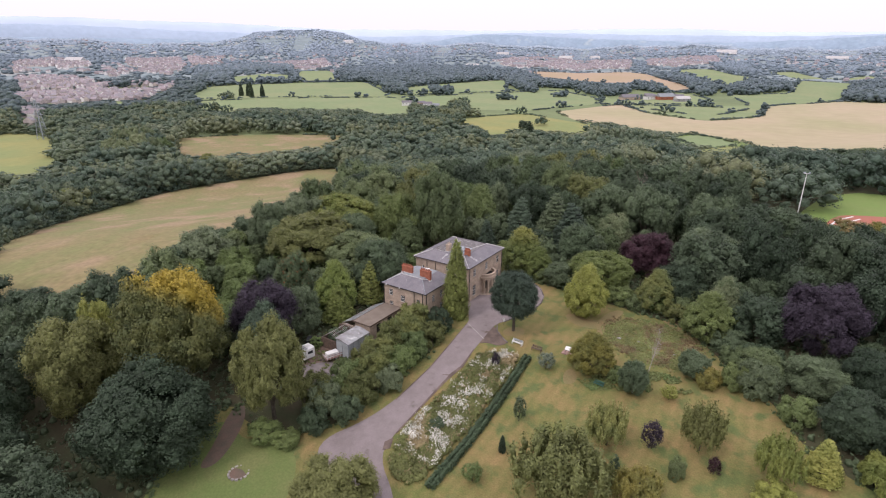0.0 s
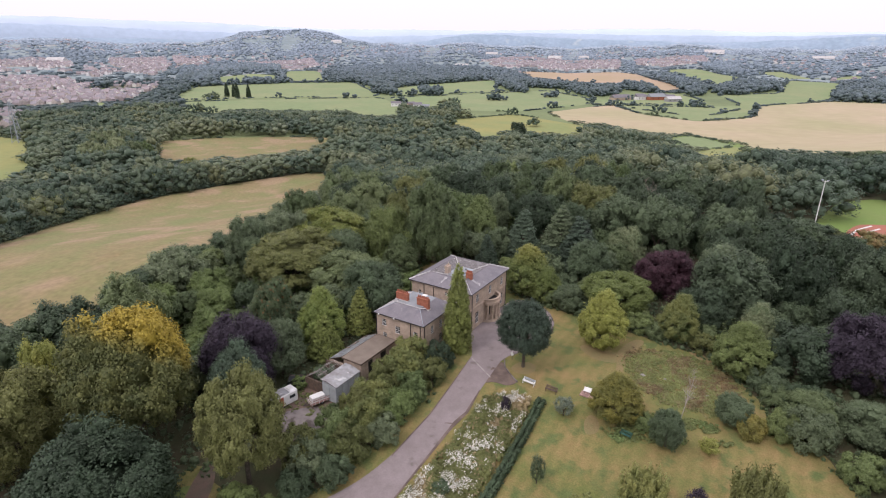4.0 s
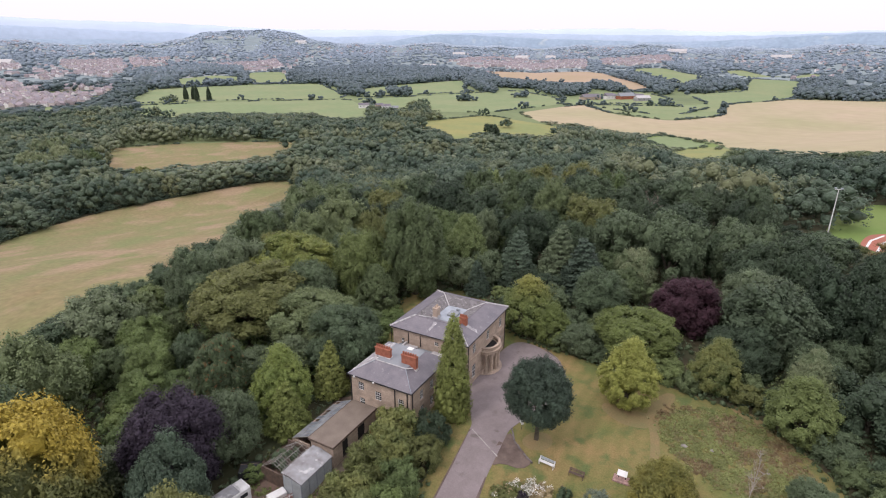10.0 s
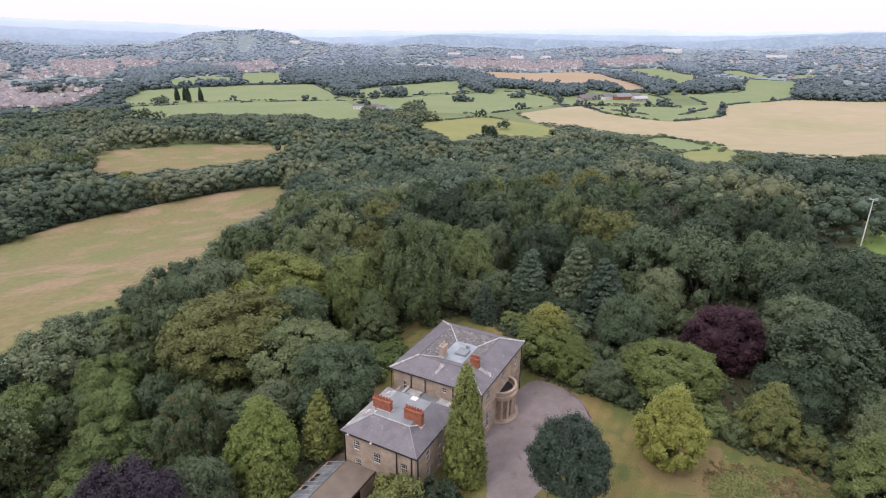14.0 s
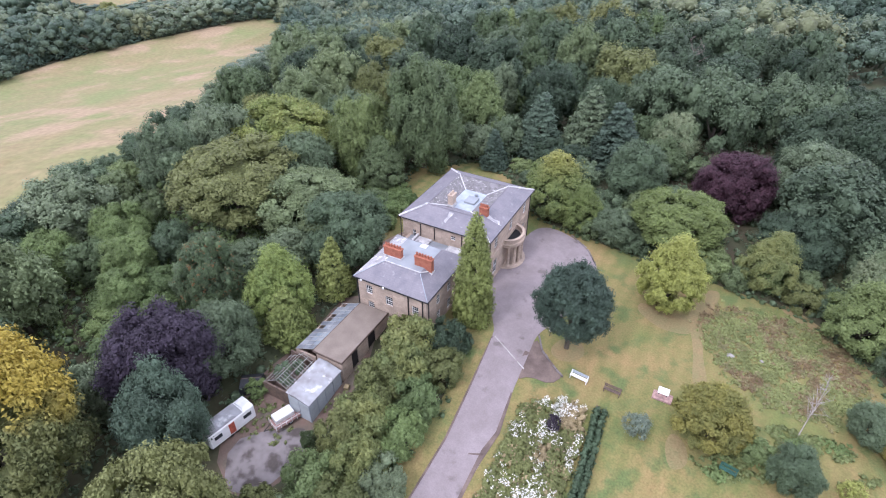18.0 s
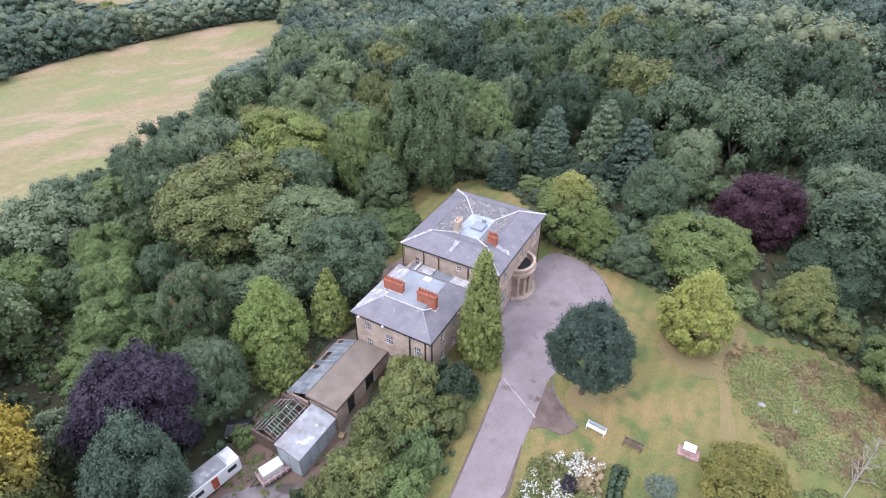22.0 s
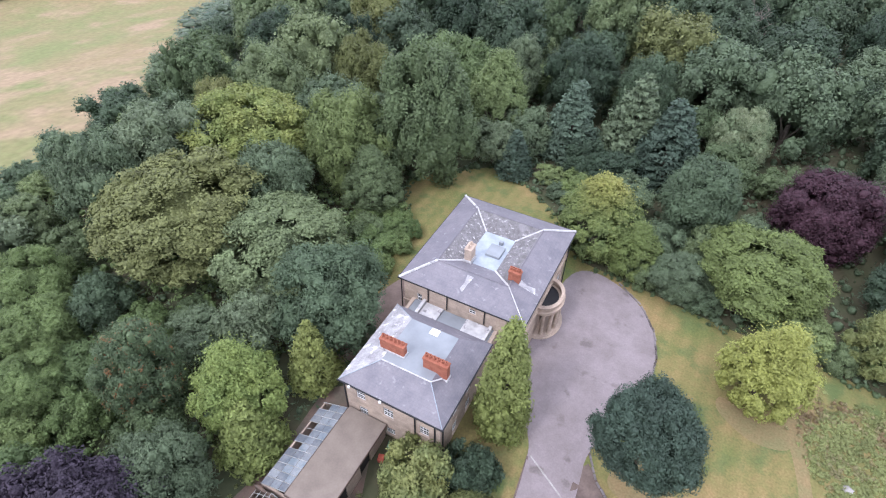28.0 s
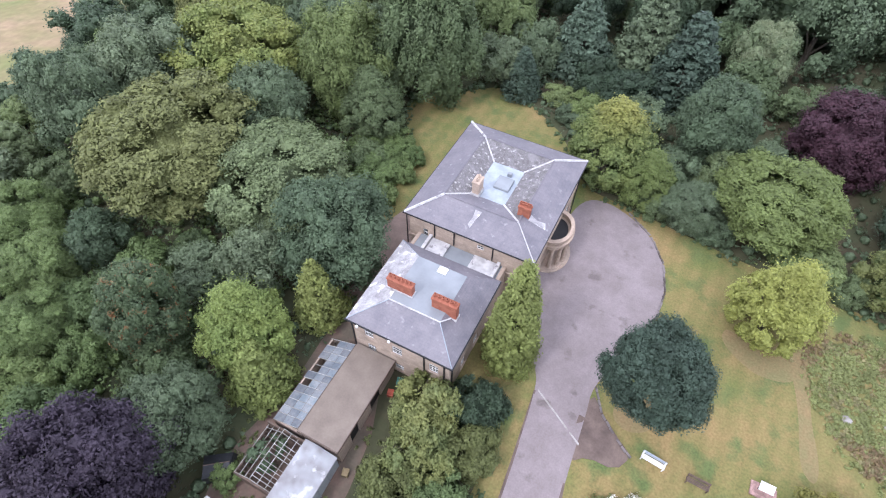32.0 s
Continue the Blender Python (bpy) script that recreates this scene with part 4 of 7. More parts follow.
plant("dome", -15.7, -51.6, 19.5, 9.2, "gold_top", "beech_tree", "giant beech whose crown has turned golden on top")
plant("dome", 5.8, -48.8, 15.2, 6.2, "olive", "oak_tree", "brownish-green oak beside the yard track")
plant("ovate", 51.6, 20.6, 10.2, 4.2, "citrus", "rowan_tree", "slim yellowing rowan at the lawn's edge")
plant("ovate", 64.9, 22.6, 11.0, 3.7, "pale", "whitebeam_tree", "pale whitebeam at the wood's edge")
plant("ovate", 63.4, 13.6, 10.4, 5.6, "field_maple", "maple_tree", "rounded light green maple at the lawn's edge")
plant("round", -4.2, -64.0, 10.3, 9.8, "deep", "oak_tree", "massive deep green oak beside the earth track")
plant("round", -27.0, -64.0, 12.0, 7.4, "olive", "oak_tree", "olive-green oak in the wood below the house")
plant("round", -33.4, -56.5, 12.0, 3.8, "sunny", "field_maple", "small yellow-green maple in the wood")
plant("round", 88.0, -8.5, 8.6, 6.0, "deep", "oak_tree", "dark oak at the lawn's edge")
plant("round", 96.5, -11.5, 8.4, 6.4, "deep", "oak_tree", "deep green oak at the lawn's edge")
plant("round", 82.0, 2.5, 7.4, 5.0, "dark", "hazel_bush", "dark hazel thicket below the purple beech")
plant("round", 99.0, -1.0, 10.5, 7.0, "green", "ash_tree", "broad ash at the wood's edge")
plant("round", 91.0, 6.0, 9.0, 6.0, "deep", "oak_tree", "deep green oak below the purple beech")
plant("round", 82.2, 18.9, 15.8, 7.8, "plum", "copper_beech", "large dark purple beech at the lawn's edge")
plant("ovate", 47.8, -10.9, 7.7, 4.4, "bronze", "hornbeam", "bushy bronze-green hornbeam on the lawn")
plant("sapling", 40.7, -14.6, 3.0, 1.7, "blue", "olive_bush", "silvery grey-green bush on the lawn")
plant("shrub", 52.9, -11.2, 0.0, 2.1, "fresh", "elder_bush", "low light green shrub beside the hornbeam", height=2.2)
plant("sapling", 62.2, -24.4, 3.2, 1.7, "plum", "plum_tree", "small purple-leaved plum on the lawn")
plant("sapling", 70.9, -25.0, 1.0, 1.1, "copper", "plum_tree", "tiny red-leaved plum on the lawn")
plant("cypress", 42.8, -36.0, -0.4, 0.6, "deep", "juniper", "slim dark juniper column on the lawn")
plant("sapling", 42.2, -28.9, 2.4, 1.2, "grey", "sapling", "thin young tree on the lawn")
plant("sapling", 41.6, -43.0, -1.2, 1.7, "bracken", "sapling", "bright green young tree beside the hedge")
plant("weeping", 56.1, -27.0, 5.6, 3.4, "citrus", "willow_tree", "yellow-green weeping willow on the lawn")
plant("weeping", 53.2, -39.2, 6.4, 7.2, "olive", "willow_tree", "wide weeping willow on the lawn")
plant("weeping", 68.3, -21.4, 7.2, 3.5, "olive", "birch_tree", "drooping olive-green birch on the lawn")
plant("weeping", 63.0, -35.0, 1.8, 3.8, "bronze", "willow_tree", "low brownish weeping willow on the lawn")
plant("round", 28.5, -58.0, 3.6, 6.2, "olive", "maple_tree", "round olive-green maple beside the lower drive")
plant("sapling", 2.0, -62.5, -0.6, 2.2, "dark", "sapling", "small dark tree on the lower lawn")
plant("fir", -0.4, 36.8, 8.6, 3.2, "fir", "spruce_tree", "small dark spruce at the back lawn")
plant("ovate", -15.9, 18.2, 10.9, 4.9, "green", "maple_tree", "small green maple at the back lawn")
plant("fir", 5.5, 47.0, 14.0, 5.6, "fir", "pine_tree", "dark pine in the wood behind the house")
plant("fir", 15.1, 50.0, 16.0, 6.0, "grey", "larch_tree", "grey-green larch in the wood behind the house")
plant("fir", 21.5, 47.0, 14.6, 6.4, "fir", "pine_tree", "blue-green pine in the wood behind the house")
plant("round", 28.0, 35.5, 12.6, 5.8, "dark", "ash_tree", "dark ash in the wood")
plant("round", 31.5, 57.0, 11.8, 5.2, "pale", "whitebeam_tree", "pale green whitebeam in the wood")
plant("ovate", -8.0, 46.0, 16.6, 6.2, "fresh", "poplar_tree", "tall light green poplar in the wood")
for x, y, h, r in ((-36, -22, 8.0, 4.6), (-43, -18, 9.0, 5.0), (-31, -27, 7.5, 4.2), (-47, -28, 9.0, 5.0)):
    plant("round", x, y, 0, r, "bracken", "birch_tree", "young light green birch on the slope", "birches on the slope", height=h)
plant("round", -56.0, 46.0, 15.6, 8.2, "deep", "oak_tree", "dark oak with an open crown at the wood's edge")
plant("round", 57.0, 50.0, 13.5, 8.5, "grey", "willow_tree", "broad grey willow in the wood")
plant("weeping", 78.2, -22.4, 6.6, 3.2, "sunny", "larch_tree", "young yellow-green larch at the lawn's edge")
plant("fir", 83.6, -18.6, 5.4, 2.7, "sunny", "larch_tree", "young conical larch at the lawn's edge")
plant("fir", 59.0, -33.0, 1.4, 1.3, "dark", "spruce_tree", "slim young spruce beside the weeping willow")
plant("round", 74.0, 1.6, 6.4, 3.8, "green", "hazel_bush", "hazel thicket at the lawn's edge")
plant("sapling", 61.9, -12.2, 0, 1.6, "lime", "hazel_bush", "yellow-green shrub at the lawn's edge", height=2.6)
plant("round", 63.8, -3.0, 5.2, 3.0, "dark", "holly_bush", "dark rounded shrub in the rough grass")
plant("round", 56.2, -13.6, 5.6, 2.7, "dark", "laurel_bush", "dark shrub on the lawn")

# shrubs that fill the bank between yard and drive
def bank_shrub(x, y, top, r, mat):
    plant("shrub", x, y, top, r, mat, "shrub", "dense leafy shrub on the bank", "shrubs on the bank")


bank_shrub(-24, -27, 3.0, 3.6, "bracken")
bank_shrub(-29, -22, 2.6, 3.6, "fresh")
bank_shrub(-23, -12, 3.0, 3.0, "green")
bank_shrub(11.6, -16.4, 5.8, 4.0, "citrus")
bank_shrub(15.6, -13.4, 4.6, 3.3, "deep")
bank_shrub(13, -20.5, 5.0, 3.8, "citrus")
bank_shrub(17.2, -17.5, 3.6, 3.0, "olive")
bank_shrub(11.8, -24, 4.4, 3.4, "olive")
bank_shrub(16.4, -22.5, 3.4, 3.3, "fresh")
bank_shrub(12.6, -28, 3.6, 3.8, "citrus")
bank_shrub(17.2, -27.6, 2.6, 3.2, "bracken")
bank_shrub(11.2, -31, 3.2, 3.1, "olive")
bank_shrub(14.4, -32.6, 3.0, 3.8, "citrus")
bank_shrub(18.2, -33, 1.4, 2.8, "grey")
bank_shrub(11.8, -37, 2.6, 3.6, "fresh")
bank_shrub(15.6, -38, 2.0, 3.6, "olive")
bank_shrub(11.8, -42.6, 1.6, 3.6, "grey")
bank_shrub(16.6, -42.6, 0.2, 2.8, "dark")
bank_shrub(13.4, -47, -0.8, 2.8, "dark")
bank_shrub(9.6, -42.4, 2.6, 3.4, "olive")
bank_shrub(7.6, -52.5, -2.6, 3.2, "bracken")
bank_shrub(12.0, -51.5, -3.4, 2.4, "bracken")
bank_shrub(-10.5, 10.5, 3.2, 3.6, "bracken")
bank_shrub(-12.5, 5.0, 3.0, 3.6, "bracken")
bank_shrub(-9.6, 14.5, 2.8, 2.8, "bracken")
bank_shrub(-13.0, 12.0, 3.4, 3.0, "green")
bank_shrub(9.0, 34.5, 2.4, 2.6, "grey")
bank_shrub(5.5, 38.0, 2.6, 2.6, "fresh")
bank_shrub(13.0, 33.0, 3.0, 2.8, "dark")
bank_shrub(44, 20.5, 4.2, 3.4, "fresh")
bank_shrub(57, 18.5, 3.8, 3.0, "olive")
bank_shrub(68, 10, 4.4, 3.6, "dark")
bank_shrub(-3.2, -29.8, -0.6, 1.7, "bracken")
bank_shrub(7.6, -32.6, -0.2, 1.1, "green")
bank_shrub(70.4, -3.2, 5.0, 2.3, "fresh")
bank_shrub(74.2, -3.4, 6.6, 3.6, "grey")
bank_shrub(66.6, -5.0, 3.6, 2.4, "bronze")
bank_shrub(74.0, 4.5, 5.6, 3.8, "dark")
bank_shrub(60.5, 18.5, 4.0, 2.8, "dark")
bank_shrub(63.0, 16.6, 3.2, 2.4, "green")
bank_shrub(56.5, 20.8, 4.4, 3.0, "green")
bank_shrub(53.0, 21.0, 3.6, 2.8, "bracken")
bank_shrub(69.5, 6.0, 3.4, 2.8, "green")
bank_shrub(24.5, 21.8, 4.0, 2.6, "green")
bank_shrub(32.5, 20.8, 3.4, 2.4, "dark")
bank_shrub(25.0, 27.5, 6.0, 3.4, "dark")
bank_shrub(31.0, 29.0, 6.4, 3.8, "green")
bank_shrub(40.5, 21.2, 3.2, 2.6, "bracken")
bank_shrub(47.5, 19.0, 3.4, 2.4, "green")
bank_shrub(18.5, 28.5, 4.0, 2.6, "bracken")
bank_shrub(10.5, 37.0, 4.0, 3.2, "bracken")
bank_shrub(-26, -16, 4.5, 3.6, "bracken")
bank_shrub(-33, -28, 2.4, 3.8, "fresh")
bank_shrub(-37, -20, 3.0, 4.0, "bracken")
bank_shrub(-28, -32, 2.0, 3.6, "bracken")
bank_shrub(-15, -25, 5.0, 3.6, "green")
bank_shrub(-24, -20, 5.0, 3.6, "grey")
for x, y, r in ((-7.6, 7.0, 2.2), (-7.6, 11.6, 2.2), (-15.0, 14.6, 2.6), (-8.2, 3.2, 2.0), (-11.0, 17.2, 2.4), (-7.6, 15.2, 1.8)):
    bank_shrub(x, y, 2.3, r, "bracken")
bank_shrub(80.0, -8.0, 4.6, 3.0, "fresh")
bank_shrub(78.5, -26.5, 1.2, 3.0, "lime")
bank_shrub(66.5, -28.4, 1.0, 1.3, "green")
bank_shrub(90.0, -17.0, 4.6, 2.6, "sunny")

# ---- the wood round the grounds
TOWNS = [
    [(-1619, 524), (-1637, 607), (-1526, 650), (-1365, 636), (-1300, 739), (-1193, 700), (-1041, 556), (-891, 444), (-935, 383), (-917, 300), (-1062, 311)],
    [(-843, 229), (-882, 264), (-786, 246), (-671, 177), (-683, 168)],
    [(-2179, 742), (-2290, 889), (-2156, 958), (-1887, 842), (-1896, 718), (-1786, 589)],
    [(-2236, 1140), (-2229, 1375), (-1789, 1108), (-1509, 879), (-1645, 883), (-1956, 996)],
    [(-1772, 731), (-1744, 787), (-1804, 903), (-1668, 870), (-1542, 729)],
    [(-2210, 1388), (-2168, 1552), (-1816, 1252), (-1838, 1164)],
    [(-1700, 1350), (-1709, 1713), (-1444, 1470), (-1408, 1296), (-1585, 1254)],
    [(-1120, 2111), (-1151, 2424), (-993, 2461), (-612, 2415), (-505, 2030), (-560, 1941), (-766, 1922), (-959, 1931)],
    [(-572, 2535), (-334, 2786), (-261, 2447), (-381, 2192), (-501, 2257)],
]
COPSES = [
    [(-1042, 1118), (-923, 1074), (-818, 1059), (-744, 1211), (-700, 1423), (-514, 1116), (-444, 1057), (-609, 1463), (-809, 1723), (-1054, 1747), (-1269, 1684), (-1388, 1499), (-1242, 1284)],
    [(-513, 1228), (-420, 1235), (-298, 1036), (-269, 1096), (-285, 1248), (-315, 1348), (-346, 1265), (-481, 1397), (-561, 1353)],
    [(-328, 1422), (-274, 1295), (-194, 1195), (-236, 1360), (-342, 1500)],
    [(-371, 1885), (-286, 1638), (-163, 1350), (-120, 1158), (-115, 1292), (-164, 1558), (-276, 1762)],
    [(-99, 1304), (-54, 1282), (22, 1469), (21, 1636), (-44, 1721), (-98, 1569), (-110, 1407)],
    [(125, 1335), (157, 1297), (205, 1247), (250, 1819), (151, 1722)],
    [(-246, 2200), (-129, 1985), (-110, 2095), (-181, 2464), (-292, 2376)], [(-120, 2448), (-46, 2240), (-85, 2554)],
    [(-843, 1041), (-675, 850), (-619, 818), (-765, 1008)], [(-595, 875), (-543, 878), (-615, 985), (-667, 990)],
    [(-353, 575), (-324, 570), (-396, 696), (-438, 739), (-419, 679)],
    [(-155, 412), (-92, 414), (-50, 471), (-57, 522), (-108, 468), (-166, 452)],
    [(-1114, 864), (-1068, 909), (-1136, 970), (-1169, 910)],
    [(-1218, 747), (-1223, 846), (-1459, 1063), (-1367, 1208), (-1086, 970), (-1548, 1375), (-1698, 1296), (-1736, 1116)],
]
EYE0, AHEAD0 = np.array((72.2, -100.0)), np.array((-0.53, 0.848))


def in_view(x, y, spread=0.92, near=35):
    """Whether the walk ever shows a place."""
    dx, dy = x - EYE0[0], y - EYE0[1]
    a = dx * AHEAD0[0] + dy * AHEAD0[1]
    b = dx * AHEAD0[1] - dy * AHEAD0[0]
    return (a > near) & (np.abs(b) < spread * a + 12)


def open_land(x, y):
    free = np.zeros(np.shape(x), bool)
    for _, poly in FIELDS:
        free |= inside(poly, x, y)
    for poly in (LAWN, YARD, TRACK, OPEN_A, OPEN_B):
        free |= inside(poly, x, y)
    free |= (np.asarray(x) > -2) & (np.asarray(x) < 30) & (np.asarray(y) > -50) & (np.asarray(y) < 22)
    return free


def hides_field(x, y, h):
    """Whether a tree of that height would stand before one of the fields, as seen from over the drive."""
    x, y, h = (np.asarray(v, float) for v in (x, y, h))
    z0 = ground_z(x, y)
    bad = np.zeros(x.shape, bool)
    for f in (0.5, 0.9):
        dx, dy, dz = x - 52, y + 74, z0 + h * f - 54
        done = np.zeros(x.shape, bool)
        for s in np.geomspace(1.02, 6.0, 50):
            px, py, pz = 52 + dx * s, -74 + dy * s, 54 + dz * s
            land = ~done & (pz <= ground_z(px, py))
            if land.any():
                here = np.zeros(x.shape, bool)
                for poly in [p for _, p in FIELDS] + TOWNS:
                    here |= inside(poly, px, py)
                bad |= land & here
                done |= land
            if done.all():
                break
    return bad


WOOD_MIX = ["green", "dark", "dark", "deep", "green", "grey", "green", "dark", "fresh", "deep", "fir", "olive", "dark", "green"]
WOOD_LABEL = {"green": "green broadleaf tree in the wood", "dark": "dark green broadleaf tree in the wood", "deep": "deep green oak in the wood",
              "olive": "olive-brown tinged oak in the wood", "grey": "grey-green willow in the wood", "fresh": "light green maple in the wood",
              "fir": "dark conifer in the wood", "bracken": "light green young tree on the slope"}


def grow_wood():
    rng = np.random.default_rng(23)
    for gx in np.arange(-130, 130, 9.2):
        for gy in np.arange(-95, 150, 9.2):
            x, y = gx + rng.uniform(-4.2, 4.2), gy + rng.uniform(-4.2, 4.2)
            pick, u, v = rng.integers(len(WOOD_MIX)), rng.uniform(), rng.uniform()
            d = math.hypot(x - 5, y - 10)
            if d > 128 or not in_view(x, y) or open_land(x, y) or (66 < x < 104 and -60 < y < 14) or (-17 < x < -2 and 1 < y < 18):
                continue
            if any(math.hypot(x - a, y - b) < 0.70 * r + 3.9 for a, b, r in TREES):
                continue
            mat = WOOD_MIX[pick]
            if y < -38 and x < 15:
                mat = ("deep", "deep", "dark", "deep")[pick % 4]
            elif -60 < x < -12 and -38 < y < 12:
                mat = (("bracken", "green", "dark", "green", "grey") if y < -8 else ("green", "dark", "fresh", "grey", "dark"))[pick % 5]
            elif x > 18:
                mat = ("deep", "dark", "deep", "dark", "deep", "green", "deep")[pick % 7]
            if x > 38 and y > 8:
                mat = ("deep", "deep", "dark", "deep")[pick % 4] if y > 34 else "deep"
            r = 4.6 + 4.2 * u
            h = 5.0 + 1.1 * r + 6.5 * v
            if y < -40 and x > 40:
                h *= 0.6
            if 40 < x < 80 and 12 < y < 34:
                h = min(h, 10.0)
            if x > 62 and y > 60:
                h = min(h, 0.235 * (132 - y) + 2)
            while h > 4 and hides_field([x], [y], [h * 0.82])[0]:
                h *= 0.88
            if h < 4:
                continue
            r = min(r, h * 0.7)
            kind = "fir" if mat == "fir" else ("round" if d < 58 else "mid")
            plant(kind, x, y, 0, r, mat, "conifer" if mat == "fir" else "broadleaf_tree", WOOD_LABEL[mat], "trees of the wood", height=h)


grow_wood()


def fill_wood():
    """Smaller trees that close the gaps of the wood near the grounds."""
    rng = np.random.default_rng(77)
    for gx in np.arange(-75, 100, 5.0):
        for gy in np.arange(-45, 95, 5.0):
            x, y = gx + rng.uniform(-1.8, 1.8), gy + rng.uniform(-1.8, 1.8)
            pick, v = int(rng.integers(5)), rng.uniform()
            if math.hypot(x - 5, y - 10) > 88 or not in_view(x, y) or open_land(x, y) or (66 < x < 104 and -60 < y < 14) or (-17 < x < -2 and 1 < y < 18):
                continue
            if any(math.hypot(x - a, y - b) < 0.80 * r + 1.9 for a, b, r in TREES):
                continue
            h = 5.5 + 3.5 * v
            if hides_field([x], [y], [h * 0.8])[0]:
                continue
            mat = ("green", "dark", "fresh", "grey", "green")[pick] if x < 10 else ("dark", "deep", "deep", "dark", "green")[pick]
            plant("mid", x, y, 0, 3.2 + 1.4 * v, mat, "young_tree", "young tree filling a gap in the wood", "trees of the wood", height=h)


fill_wood()
for x, y, h, r, mat in ((-398, 128, 19, 8, "pale"), (-378, 128, 20, 8, "pale"), (-389, 146, 21, 8, "pale"), (-368, 146, 20, 8, "pale"), (-373, 160, 18, 7, "fresh"), (-432, 165, 22, 8, "pale"), (-431, 180, 21, 8, "pale"), (-436, 155, 21, 8, "pale"),
                        (-256, 36, 14, 7.5, "sunny"), (-262, 44, 12, 6, "citrus"), (-278, 106, 12, 7, "sunny"), (-286, 100, 12, 7, "citrus"), (-404, 98, 13, 9, "grey"), (-318, 162, 10, 7, "citrus")):
    plant("mid", x, y, 0, r, mat, "broadleaf_tree", "light green tree standing out of the valley wood", "light trees of the valley", height=h)
for x, y, h, r, mat in ((89, 104, 7.0, 5.5, "rusty"), (98, 108, 6.5, 5.0, "bronze"), (80, 110, 5.0, 4.4, "olive")):
    plant("mid", x, y, 0, r, mat, "broadleaf_tree", "low tree with rusty autumn tints beside the sports field", "trees of the wood", height=h)
for x, y, top, r, mat in ((40, 226, 6.0, 8.5, "dark"), (47, 258, 6.4, 9.5, "green"), (58, 248, 6.0, 9.0, "olive"), (71, 230, 5.0, 8.0, "green"), (82, 256, 6.0, 9.5, "deep"), (92, 272, 6.4, 10.0, "dark"), (103, 284, 6.4, 10.0, "green"), (64, 240, 4.0, 8.0, "dark"), (76, 244, 4.4, 8.0, "grey")):
    plant("mid", x, y, top, r, mat, "broadleaf_tree", WOOD_LABEL[mat], "trees of the wood")


def far_woods():
    """Woods, hedges and copses of the valley, each a sheet of many crowns."""
    rng = np.random.default_rng(31)
    shapes = []
    for n, clumps, leaf, per, size in ((16, 4, 0.36, 34, 0.36), (11, 2, 0.60, 16, 0.42), (5, 0, 0, 0, 0.55), (1, 0, 0, 0, 1.0)):
        group = []
        for _ in range(6):
            big = lobes_round(rng, 5.5, 12, 0.5, n, size) if n > 1 else np.array([(0, 0, 5.5, 5.0, 5.0, 6.0)])
            if clumps:
                small = clustered(rng, big, clumps, (0, 0, 4), 0.5)
                group.append(foliage(rng, small, leaf, per, centre=(0, 0, 4), skip=0.0, cores=big * (1, 1, 1, 1.02, 1.02, 1.02), bury=0.75))
            else:
                body = (ICO_V[None] * big[:, None, 3:6] * rng.uniform(0.75, 1.15, (n, len(ICO_V), 1)) + big[:, None, :3]).reshape(-1, 3)
                group.append((body, np.zeros((0, 3), int), (ICO_F[None] + (np.arange(n) * len(ICO_V))[:, None, None]).reshape(-1, 3)))
        shapes.append(group)
    spots = []

    def add(x, y, lod, sr, sh):
        spots.append(np.column_stack([np.broadcast_to(v, np.shape(x)) for v in (x, y, lod, sr, sh)]))

    for lo, hi, step, lod in ((0, 300, 12.0, 0), (300, 800, 13.6, 1), (800, 1500, 15.5, 2), (1500, 4500, 20.0, 3)):
        g = np.arange(-hi - 100, hi + 100, step)
        x, y = np.meshgrid(g, g)
        x, y = (x + rng.uniform(-0.45, 0.45, x.shape) * step).ravel(), (y + rng.uniform(-0.45, 0.45, y.shape) * step).ravel()
        d = np.hypot(x - 5, y - 10)
        ok = (d > max(lo, 128)) & (d <= hi) & in_view(x, y, 0.86)
        x, y, d = x[ok], y[ok], d[ok]
        ok = ~open_land(x, y) & ~((x > 75) & (x < 150) & (y > 90) & (y < 140))
        if lod == 3:
            patch = np.sin(x * 0.011 + 1) * np.sin(y * 0.009) + 0.5 * np.sin(x * 0.027 + y * 0.02) + 0.4 * np.sin(y * 0.006 - x * 0.004)
            ok &= rng.uniform(size=x.shape) < np.where(patch > 0.0, 0.95, 0.30)
        for poly in TOWNS:
            ok &= ~inside(poly, x, y) | (rng.uniform(size=x.shape) < 0.34)
        x, y, d = x[ok], y[ok], d[ok]
        size = rng.uniform(0.75, 1.3, x.shape) * step / (8.4, 8.8, 9.4, 11.5)[lod]
        tall = rng.uniform(0.85, 1.45, x.shape) * (1, 1.0, 0.95, 0.62)[lod]
        near = d < 2400
        for _ in range(4):
            tall[near] = np.where(hides_field(x[near], y[near], tall[near] * 12), tall[near] * 0.7, tall[near])
        keep = ~near | (tall < 0.45)
        keep[near] |= ~hides_field(x[near], y[near], tall[near] * 12)
        add(x[keep], y[keep], lod, size[keep], tall[keep])
    for poly in COPSES:
        px, py = np.array(poly).T
        x, y = np.meshgrid(np.arange(px.min(), px.max(), 12.5), np.arange(py.min(), py.max(), 12.5))
        x, y = (x + rng.uniform(-5, 5, x.shape)).ravel(), (y + rng.uniform(-5, 5, x.shape)).ravel()
        ok = inside(poly, x, y)
        x, y = x[ok], y[ok]
        far = np.hypot(px, py).mean()
        add(x, y, 1 if far < 800 else (2 if far < 1700 else 3), rng.uniform(1.0, 1.6, x.shape), rng.uniform(0.85, 1.35, x.shape) * (0.6 if far < 500 else 1))
